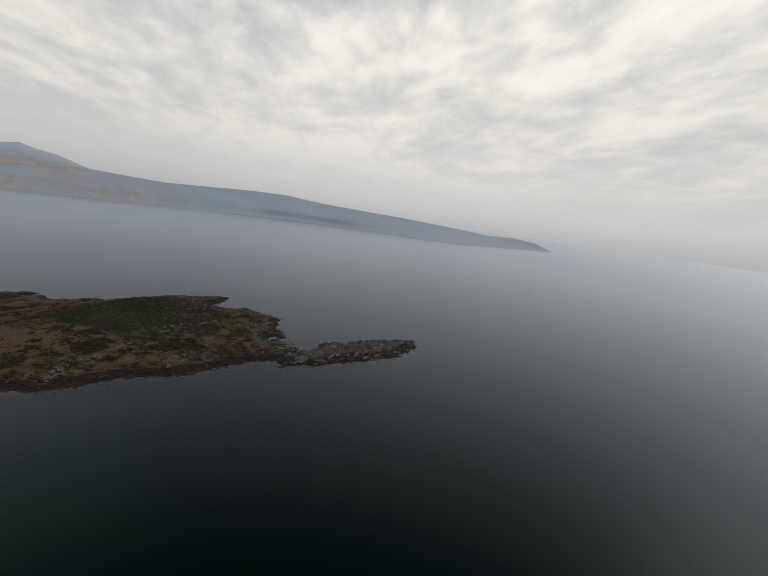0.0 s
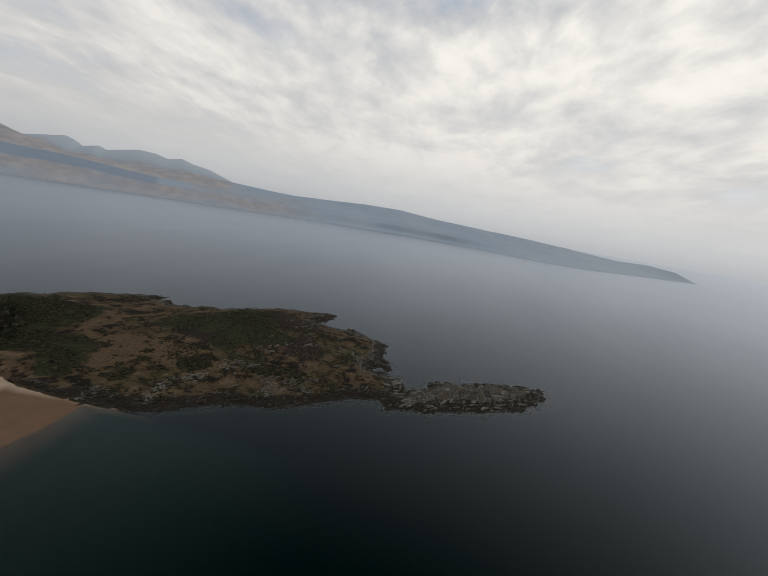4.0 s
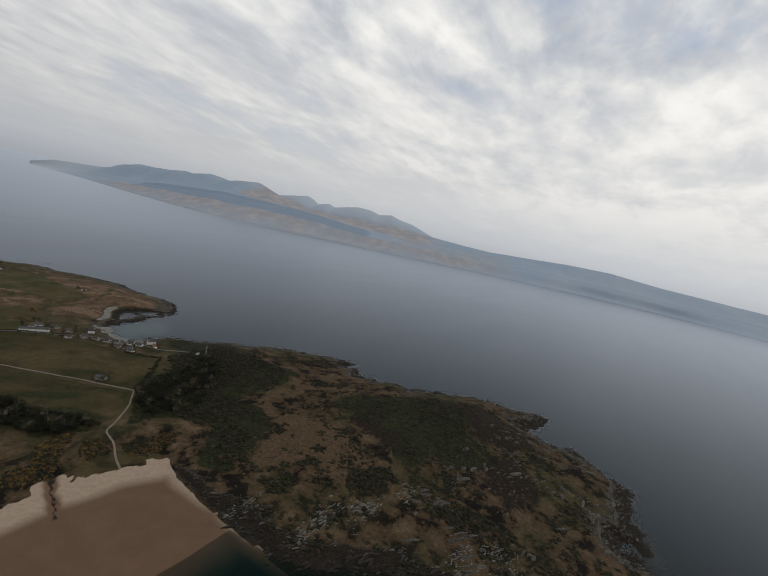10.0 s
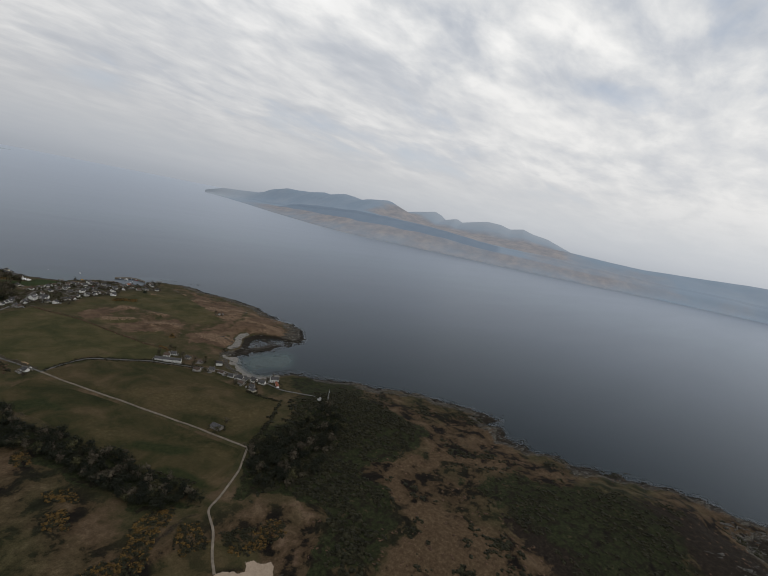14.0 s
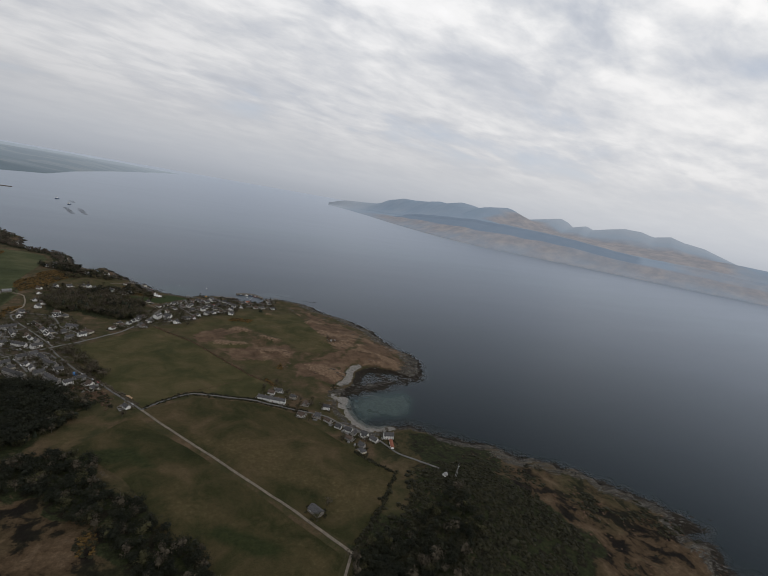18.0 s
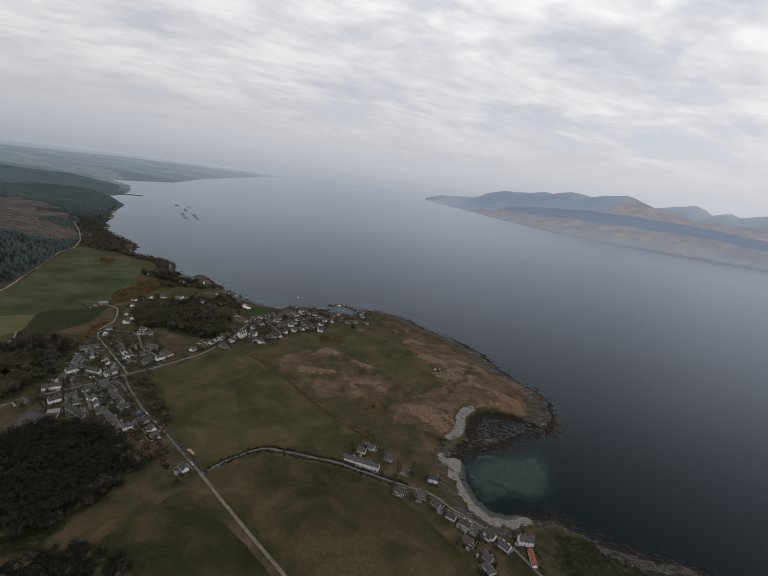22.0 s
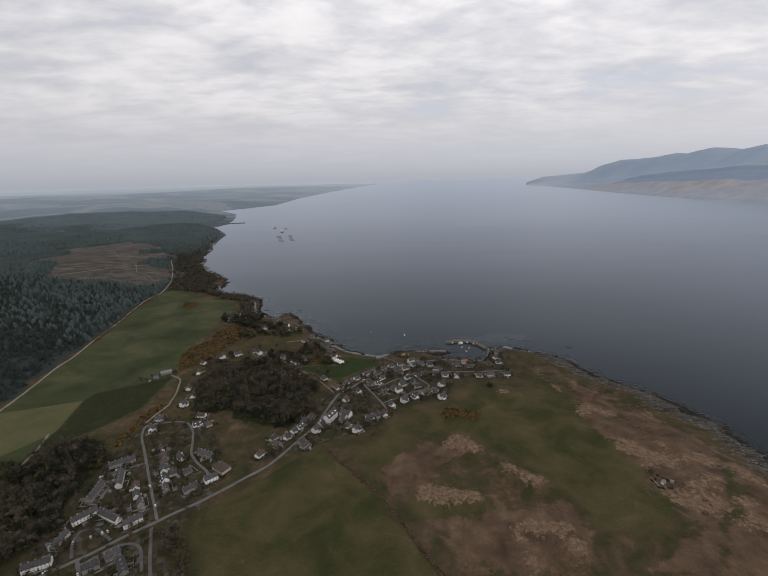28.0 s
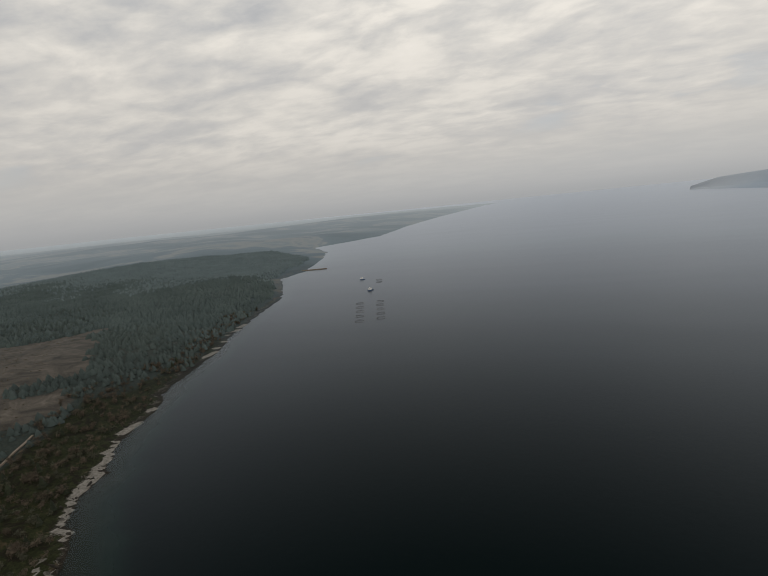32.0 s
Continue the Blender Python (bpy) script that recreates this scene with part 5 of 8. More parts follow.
    # brown lower slopes, then the upper slope where sunlight is put into the colour
    tan_sunlit = np.maximum((0.52 + 0.25 * step(0.1, 0.45, V + drift)) * step(0.75, 0.6, V) * step(0.14, 0.24, w) * step(0.68, 0.56, w), 0.95 * step(1.10, 1.2, V) * step(2.65, 2.3, V) * step(0.375, 0.40, w) * step(0.575, 0.55, w))
    tan_sunlit = np.maximum(tan_sunlit, 0.45 * step(0.3, 0.5, V) * step(1.9, 1.4, V) * step(0.52, 0.55, w) * step(0.64, 0.6, w))
    # more painted haze towards both tips and on the range behind
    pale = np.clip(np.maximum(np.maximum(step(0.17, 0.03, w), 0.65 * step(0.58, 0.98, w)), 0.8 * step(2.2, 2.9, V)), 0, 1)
    a = me.attributes.new("cover", "FLOAT_COLOR", "POINT")
    a.data.foreach_set("color", np.stack([step(0.06, 0.0, V) * 0.62 * step(0.2, 0.3, w), band, tan_sunlit, pale], 1).astype(np.float32).ravel())
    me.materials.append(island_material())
    me.update()
    return tagged(new("backdrop", me), "long hazy blue-grey island with brown lower slopes", "island", kind="structure")


island = build_island()

# ------------------------------------------------------------------ materials of things
def plain(name, low, high, scale=3.0, rough=0.85, spec=0.2, relief=0.0, metal=0.0, island=0.0):
    """Two shades mixed by noise, with a light or dark shift from object to object (or piece to piece)."""
    m, t, b = material(name, rough, spec)
    b.inputs["Metallic"].default_value = metal
    n = noise_out(t, position(t), scale, 5, 0.65)
    col = ramp(t, n, [(0.32, low), (0.68, high)])
    if island:
        shift = t.nodes.new("ShaderNodeNewGeometry").outputs["Random Per Island"]
    else:
        shift = t.nodes.new("ShaderNodeObjectInfo").outputs["Random"]
    amount = island or 0.18
    col = blend(t, 1.0, col, ramp(t, shift, [(0.0, grey(1 - amount)), (1.0, grey(1 + amount))]), "MULTIPLY")
    t.links.new(col, b.inputs["Base Color"])
    if relief:
        bump(t, b, n, relief, 0.05)
    return m


WHITE_WALL = plain("white_render", (0.62, 0.61, 0.58), (0.78, 0.77, 0.74), 4)
CREAM_WALL = plain("cream_render", (0.40, 0.37, 0.30), (0.52, 0.48, 0.40), 4)
GREY_WALL = plain("grey_roughcast", (0.20, 0.19, 0.175), (0.30, 0.285, 0.26), 5)
STONE_WALL = plain("rubble_stone", (0.11, 0.10, 0.09), (0.24, 0.22, 0.19), 9, relief=0.5)
SLATE = plain("grey_slate", (0.045, 0.044, 0.045), (0.090, 0.088, 0.088), 6, 0.85, 0.12)
BROWN_TILE = plain("brown_tile", (0.060, 0.044, 0.035), (0.10, 0.074, 0.060), 6)
RED_TILE = plain("red_tile", (0.20, 0.075, 0.045), (0.30, 0.12, 0.075), 6)
PALE_SHEET = plain("pale_metal_sheet", (0.11, 0.11, 0.108), (0.19, 0.19, 0.186), 5, 0.6, 0.4)
FRAME_WHITE = plain("white_frame", (0.6, 0.6, 0.58), (0.7, 0.7, 0.68), 5, 0.5, 0.4)
PANE = plain("window_pane", (0.012, 0.014, 0.017), (0.03, 0.034, 0.04), 2, 0.12, 0.6)
DOOR = plain("painted_door", (0.06, 0.05, 0.05), (0.13, 0.07, 0.05), 2)
TARMAC = plain("worn_tarmac", (0.080, 0.077, 0.073), (0.128, 0.123, 0.115), 1.5, 0.9, 0.2)
DIRT = plain("pale_dirt_track", (0.10, 0.083, 0.062), (0.20, 0.168, 0.132), 1.8)
GRAVEL = plain("pinkish_gravel", (0.13, 0.105, 0.083), (0.23, 0.19, 0.155), 1.8)
CONCRETE = plain("weathered_concrete", (0.12, 0.105, 0.088), (0.22, 0.195, 0.165), 3)
ROCK = plain("shore_rock", (0.018, 0.0165, 0.014), (0.105, 0.098, 0.087), 4.5, relief=0.6, island=0.35)
DARK_ROCK = plain("weedy_rock", (0.009, 0.008, 0.0065), (0.036, 0.031, 0.025), 3.2, relief=0.6, island=0.35)
NEEDLES = plain("spruce_needles", (0.010, 0.014, 0.0085), (0.028, 0.034, 0.019), 0.8, island=0.2)
# spruce for the farthest bands, pale blue with haze put into the colour
FAR_NEEDLES = plain("far_hazed_spruce", (0.080, 0.108, 0.118), (0.112, 0.146, 0.156), 0.1, island=0.05)
TWIGS = plain("bare_twigs", (0.042, 0.034, 0.023), (0.085, 0.071, 0.049), 0.45, island=0.10)
LEAVES = plain("early_leaves", (0.024, 0.025, 0.011), (0.060, 0.055, 0.024), 0.45, island=0.12)
# one spruce in steps from near to far, more haze painted into each
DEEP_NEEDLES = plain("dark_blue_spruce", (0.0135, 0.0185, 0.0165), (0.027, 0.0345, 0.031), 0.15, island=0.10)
MID_NEEDLES = plain("lightly_hazed_spruce", (0.034, 0.047, 0.046), (0.058, 0.077, 0.073), 0.12, island=0.08)
HAZY_NEEDLES = plain("hazed_spruce", (0.045, 0.063, 0.064), (0.073, 0.097, 0.095), 0.1, island=0.06)
# twigs and leaves again, lightened by haze put into the colour
HAZY_TWIGS = plain("hazed_bare_twigs", (0.054, 0.042, 0.031), (0.094, 0.075, 0.056), 0.45, island=0.10)
HAZY_LEAVES = plain("hazed_early_leaves", (0.040, 0.042, 0.029), (0.076, 0.074, 0.050), 0.45, island=0.10)
DARK_LEAVES = plain("dark_evergreen_leaves", (0.0065, 0.0085, 0.005), (0.019, 0.0205, 0.0105), 0.7, island=0.16)
PALE_ROCK = plain("lichened_rock", (0.042, 0.039, 0.034), (0.165, 0.157, 0.142), 4.5, relief=0.6, island=0.3)
RUBBLE = plain("sandstone_rubble", (0.26, 0.17, 0.10), (0.42, 0.30, 0.19), 6)
BLUE_SHEET = plain("blue_tarpaulin", (0.03, 0.13, 0.33), (0.05, 0.19, 0.42), 3, 0.5, 0.3)
BARK = plain("bark", (0.045, 0.036, 0.028), (0.085, 0.07, 0.055), 4)
GORSE_BLOOM = plain("gorse_bloom", (0.056, 0.035, 0.010), (0.122, 0.071, 0.019), 1.6, island=0.3)
LINKS_FERN = plain("faded_bracken", (0.05, 0.033, 0.022), (0.11, 0.075, 0.05), 2.0, island=0.3)
BUSH = plain("dark_scrub", (0.010, 0.0105, 0.0055), (0.031, 0.029, 0.0135), 1.2, island=0.22)
HEATHER = plain("brown_bracken", (0.045, 0.026, 0.016), (0.105, 0.064, 0.039), 2.0, island=0.3)
HULL_BLUE = plain("blue_hull", (0.03, 0.06, 0.12), (0.05, 0.09, 0.16), 3, 0.4, 0.5)
HULL_RED = plain("red_hull", (0.22, 0.04, 0.03), (0.30, 0.06, 0.04), 3, 0.4, 0.5)
PLASTIC_BLACK = plain("black_pipe", (0.02, 0.02, 0.02), (0.05, 0.05, 0.05), 3, 0.5, 0.4)
GALVANISED = plain("galvanised_steel", (0.25, 0.25, 0.25), (0.40, 0.40, 0.40), 4, 0.5, 0.4)
POLYTHENE = plain("white_polythene", (0.55, 0.55, 0.53), (0.70, 0.70, 0.68), 3, 0.4, 0.4)
PAINTS = [plain("white_car_paint", (0.6, 0.6, 0.6), (0.68, 0.68, 0.68), 2, 0.3, 0.5), plain("dark_car_paint", (0.03, 0.035, 0.045), (0.05, 0.055, 0.07), 2, 0.3, 0.5),
          plain("silver_car_paint", (0.30, 0.31, 0.32), (0.38, 0.39, 0.40), 2, 0.3, 0.5), plain("red_car_paint", (0.25, 0.03, 0.03), (0.30, 0.05, 0.04), 2, 0.3, 0.5)]


# ------------------------------------------------------------------ mesh helpers
def part(name, bm, mat, parent, label=""):
    """Links a bmesh as one mesh object under a thing or a part."""
    me = bpy.data.meshes.new(name)
    bm.to_mesh(me)
    bm.free()
    me.materials.append(mat)
    ob = new(name, me)
    ob.parent = parent
    if label:
        ob["label"] = label
    return ob


def box(bm, x0, x1, y0, y1, z0, z1):
    v = [bm.verts.new(p) for p in ((x0, y0, z0), (x1, y0, z0), (x1, y1, z0), (x0, y1, z0), (x0, y0, z1), (x1, y0, z1), (x1, y1, z1), (x0, y1, z1))]
    for f in ((3, 2, 1, 0), (4, 5, 6, 7), (0, 1, 5, 4), (1, 2, 6, 5), (2, 3, 7, 6), (3, 0, 4, 7)):
        bm.faces.new([v[i] for i in f])
    return bm


def boxed(*sides):
    return box(bmesh.new(), *sides)


def prism(outline, x0, x1):
    """An outline in y and z, drawn along x."""
    bm = bmesh.new()
    a = [bm.verts.new((x0, y, z)) for y, z in outline]
    b = [bm.verts.new((x1, y, z)) for y, z in outline]
    n = len(outline)
    bm.faces.new(a[::-1])
    bm.faces.new(b)
    for i in range(n):
        bm.faces.new((a[i], a[(i + 1) % n], b[(i + 1) % n], b[i]))
    bmesh.ops.recalc_face_normals(bm, faces=bm.faces)
    return bm


def tube(bm, a, b, r0, r1, sides=6):
    """A tapered bar from a to b."""
    a, b = Vector(a), Vector(b)
    turn = (b - a).to_track_quat("Z", "Y").to_matrix()
    rings = []
    for c, r in ((a, r0), (b, r1)):
        rings.append([bm.verts.new(c + turn @ Vector((r * math.cos(k * 2 * math.pi / sides), r * math.sin(k * 2 * math.pi / sides), 0))) for k in range(sides)])
    for k in range(sides):
        bm.faces.new((rings[0][k], rings[0][(k + 1) % sides], rings[1][(k + 1) % sides], rings[1][k]))
    bm.faces.new(rings[0][::-1])
    bm.faces.new(rings[1])
    return bm


def empty_thing(name, label, category, group=""):
    return tagged(new(name), label, category, group)


def merged(name, shapes, picks, places, turns, sizes, mat):
    """Many small shapes as one mesh: shapes (points, triangles), one pick, place, turn about z and size for each copy."""
    vs, fs, base = [], [], 0
    for k, (points, tris) in enumerate(shapes):
        sel = np.where(picks == k)[0]
        if not len(sel):
            continue
        c, s = np.cos(turns[sel])[:, None], np.sin(turns[sel])[:, None]
        q = points[None] * sizes[sel][:, None, :]
        q = np.stack([q[..., 0] * c - q[..., 1] * s, q[..., 0] * s + q[..., 1] * c, q[..., 2]], -1) + places[sel][:, None, :]
        vs.append(q.reshape(-1, 3))
        fs.append((tris[None] + (np.arange(len(sel)) * len(points))[:, None, None]).reshape(-1, 3) + base)
        base += q.shape[0] * q.shape[1]
    v, f = np.vstack(vs).astype(np.float32), np.vstack(fs).astype(np.int32)
    me = bpy.data.meshes.new(name)
    me.vertices.add(len(v))
    me.vertices.foreach_set("co", v.ravel())
    me.loops.add(f.size)
    me.loops.foreach_set("vertex_index", f.ravel())
    me.polygons.add(len(f))
    me.polygons.foreach_set("loop_start", np.arange(0, f.size, 3, dtype=np.int32))
    me.update(calc_edges=True)
    me.materials.append(mat)
    return new(name, me)


rng = np.random.RandomState(11)


def pebble(sides=6, flat=0.6, jitter=0.3):
    """A rough lump: a ring, a smaller upper ring and a top."""
    pts, tris = [], []
    for r, z in ((1.0, -0.25), (0.95, 0.25), (0.55, flat)):
        for k in range(sides):
            a = 2 * math.pi * (k + rng.rand() * 0.5) / sides
            s = r * (1 + jitter * (rng.rand() - 0.5) * 2)
            pts.append((s * math.cos(a), s * math.sin(a), z * (1 + jitter * (rng.rand() - 0.5))))
    pts.append((0.1 * rng.randn(), 0.1 * rng.randn(), flat * 1.15))
    for ring in (0, 1):
        for k in range(sides):
            a, b = ring * sides + k, ring * sides + (k + 1) % sides
            tris += [(a, b, b + sides), (a, b + sides, a + sides)]
    for k in range(sides):
        tris.append((2 * sides + k, 2 * sides + (k + 1) % sides, 3 * sides))
    return np.array(pts), np.array(tris)


def joined(shapes):
    """Several (points, triangles) as one."""
    pts, tris, base = [], [], 0
    for p, t in shapes:
        pts.append(p)
        tris.append(t + base)
        base += len(p)
    return np.vstack(pts), np.vstack(tris)


def spruce():
    """A narrow conifer of ragged whorls on a stem; unit height."""
    pieces = [(np.array([(0.03, 0, 0), (-0.015, 0.026, 0), (-0.015, -0.026, 0), (0, 0, 0.5)]), np.array([(0, 1, 3), (1, 2, 3), (2, 0, 3)]))]
    for z0, z1, r in ((0.10, 0.52, 0.22), (0.32, 0.74, 0.17), (0.56, 1.0, 0.11)):
        n = 8
        pts = []
        for k in range(n):
            a = 2 * math.pi * (k + 0.5 * rng.rand()) / n
            s = r * (0.6 + 0.4 * (k % 2) + 0.25 * rng.rand())
            pts.append((s * math.cos(a), s * math.sin(a), z0 - 0.04 * rng.rand()))
        pts.append((0.01 * rng.randn(), 0.01 * rng.randn(), z1))
        pieces.append((np.array(pts), np.array([(k, (k + 1) % n, n) for k in range(n)])))
    return joined(pieces)


def flecks(count, size, low, high, wide):
    """Small leaf or twig clumps spread unevenly through a crown."""
    pts, tris = [], []
    lobes = [(wide * 0.5 * rng.randn(), wide * 0.5 * rng.randn(), low + (high - low) * rng.rand()) for _ in range(6)]
    for k in range(count):
        lx, ly, lz = lobes[rng.randint(6)]
        c = np.array([lx + 0.33 * wide * rng.randn(), ly + 0.33 * wide * rng.randn(), np.clip(lz + 0.2 * (high - low) * rng.randn(), low, high)])
        d = rng.randn(3, 3) * size
        pts += list(c + d)
        tris.append((3 * k, 3 * k + 1, 3 * k + 2))
    return np.array(pts), np.array(tris)


def round_tree():
    """Trunk, forking limbs and a crown of small clumps; unit height."""
    def bar(a, b, r0, r1):
        a, b = np.array(a, float), np.array(b, float)
        ring = np.array([(1, 0, 0), (-0.5, 0.87, 0), (-0.5, -0.87, 0)])
        pts = np.vstack([a + ring * r0, b + ring * r1])
        return pts, np.array([(0, 1, 4), (0, 4, 3), (1, 2, 5), (1, 5, 4), (2, 0, 3), (2, 3, 5)])
    pieces = [bar((0, 0, 0), (0, 0, 0.45), 0.03, 0.022)]
    for k in range(5):
        a = 2 * math.pi * (k + rng.rand()) / 5
        pieces.append(bar((0, 0, 0.3 + 0.03 * k), (0.25 * math.cos(a), 0.25 * math.sin(a), 0.62 + 0.15 * rng.rand()), 0.016, 0.006))
    for k in range(2):
        p, t = pebble(6, 0.8, 0.6)
        a = 3.1 * k + rng.rand()
        pieces.append((p * (0.10 + 0.05 * rng.rand()) + np.array([0.17 * math.cos(a), 0.17 * math.sin(a), 0.50 + 0.22 * rng.rand()]), t))
    pieces.append(flecks(270, 0.033, 0.26, 0.94, 0.34))
    return joined(pieces)


def shrub():
    """A low uneven bush of clumps."""
    pieces = []
    for k in range(3):
        p, t = pebble(5, 0.75, 0.45)
        s = 0.4 + 0.3 * rng.rand()
        pieces.append((p * s + np.array([0.5 * rng.randn(), 0.5 * rng.randn(), 0.15]) * (k > 0), t))
    p, t = flecks(14, 0.22, 0.2, 0.8, 0.8)
    return joined(pieces + [(p, t)])


CONES = [(np.array([(0.30 * (0.8 + 0.4 * rng.rand()) * math.cos(1.047 * k), 0.30 * (0.8 + 0.4 * rng.rand()) * math.sin(1.047 * k), 0.0) for k in range(6)] + [(0.16 * math.cos(1.047 * k + 0.5), 0.16 * math.sin(1.047 * k + 0.5), 0.55) for k in range(6)] + [(0, 0, 1.0)]),
          np.array([t for k in range(6) for t in ((k, (k + 1) % 6, 6 + k), ((k + 1) % 6, 6 + (k + 1) % 6, 6 + k), (6 + k, 6 + (k + 1) % 6, 12))])) for _ in range(4)]
SPRUCES, TREES, SHRUBS, ROCKS = [spruce() for _ in range(5)], [round_tree() for _ in range(6)], [shrub() for _ in range(6)], [pebble(6, 0.55, 0.45) for _ in range(8)]


def sown(poly, per_area, margin=0.0, ragged=0.0):
    """Random places in a polygon."""
    poly = np.asarray(poly, float)
    lo, hi = poly.min(0), poly.max(0)
    p = lo + rng.rand(int(per_area * np.prod(hi - lo)), 2) * (hi - lo)
    q = p if not ragged else p + ragged * np.stack([waves(p, 5, 81, 2), waves(p, 5, 82, 2)], 1)
    return p[signed(q, poly) > margin] if len(p) else p


def clear_of_roads(p, gap):
    keep = np.ones(len(p), bool)
    for line, width, _ in ROADS.values():
        keep &= line_distance(p, np.array(line, float)) > width / 2 + gap
    return p[keep]


def stuff(name, shapes, p, size, mat, label, category, squash=(1, 1), sink=0.02, spread=0.35):
    """One object of many like plants or stones at places p."""
    s = size * (1 + spread * (2 * rng.rand(len(p)) - 1))
    sizes = np.stack([s * squash[0] * (0.8 + 0.4 * rng.rand(len(p))), s * squash[0] * (0.8 + 0.4 * rng.rand(len(p))), s * squash[1]], 1)
    ob = merged(name, shapes, rng.randint(len(shapes), size=len(p)), np.c_[p, lies(p) - sink], rng.rand(len(p)) * 6.28, sizes, mat)
    return tagged(ob, label, category, kind="stuff")


# ------------------------------------------------------------------ roads and tracks
def ribbon(name, line, width, mat, lift, label, category, wobble=0.10):
    line = np.array(line, float)
    s = np.r_[0, np.cumsum(np.hypot(*np.diff(line, axis=0).T))]
    u = np.arange(0, s[-1] + 0.2, 0.4)
    c = np.stack([np.interp(u, s, line[:, 0]), np.interp(u, s, line[:, 1])], 1)
    for _ in range(3):
        c[1:-1] = 0.25 * c[:-2] + 0.5 * c[1:-1] + 0.25 * c[2:]
    t = np.gradient(c, axis=0)
    t /= np.linalg.norm(t, axis=1, keepdims=True) + 1e-9
    n = np.stack([-t[:, 1], t[:, 0]], 1)
    half = width / 2 * (1 + wobble * waves(c, 2.0, 91, 2))[:, None]
    left, right = c + n * half, c - n * half
    z = np.maximum(np.maximum(lies(left), lies(right)), lies(c)) + lift
    for _ in range(2):
        z[1:-1] = np.maximum(z[1:-1], 0.5 * (z[:-2] + z[2:]))
    k = len(c)
    v = np.vstack([np.c_[left, z], np.c_[right, z], np.c_[left + n * 0.03, z - 0.14], np.c_[right - n * 0.03, z - 0.14]])
    f = []
    for i in range(k - 1):
        f += [(i, i + k, i + k + 1, i + 1), (i, i + 1, i + 1 + 2 * k, i + 2 * k), (i + k + 1, i + k, i + 3 * k, i + 1 + 3 * k)]
    me = bpy.data.meshes.new(name)
    me.from_pydata(v.tolist(), [], f)
    me.materials.append(mat)
    me.update()
    return tagged(new(name, me), label, category, kind="structure")


SURFACES = {"tarmac": (TARMAC, "narrow grey tarmac road, worn pale", "road"), "dirt": (DIRT, "pale dirt track through rough grass", "track"), "gravel": (GRAVEL, "pinkish gravel track along the field edge", "track")}
for k, (key, (line, width, kind)) in enumerate(ROADS.items()):
    mat, label, category = SURFACES[kind]
    ribbon("road_" + key, line, width, mat, 0.030 + 0.004 * k, label, category)

# ------------------------------------------------------------------ houses
def window_part(parent, x, y, z, w, h, side):
    """A framed window on the wall at y, facing side (-1 or 1 along y; 2 or -2 along x)."""
    d = 0.018
    if abs(side) == 1:
        f = part("window", boxed(x - w / 2, x + w / 2, y - d, y + d, z, z + h), FRAME_WHITE, parent)
        part("pane", boxed(x - w / 2 + 0.02, x + w / 2 - 0.02, y - d - 0.006, y + d + 0.006, z + 0.02, z + h - 0.02), PANE, f)
    else:
        f = part("window", boxed(x - d, x + d, y - w / 2, y + w / 2, z, z + h), FRAME_WHITE, parent)
        part("pane", boxed(x - d - 0.006, x + d + 0.006, y - w / 2 + 0.02, y + w / 2 - 0.02, z + 0.02, z + h - 0.02), PANE, f)


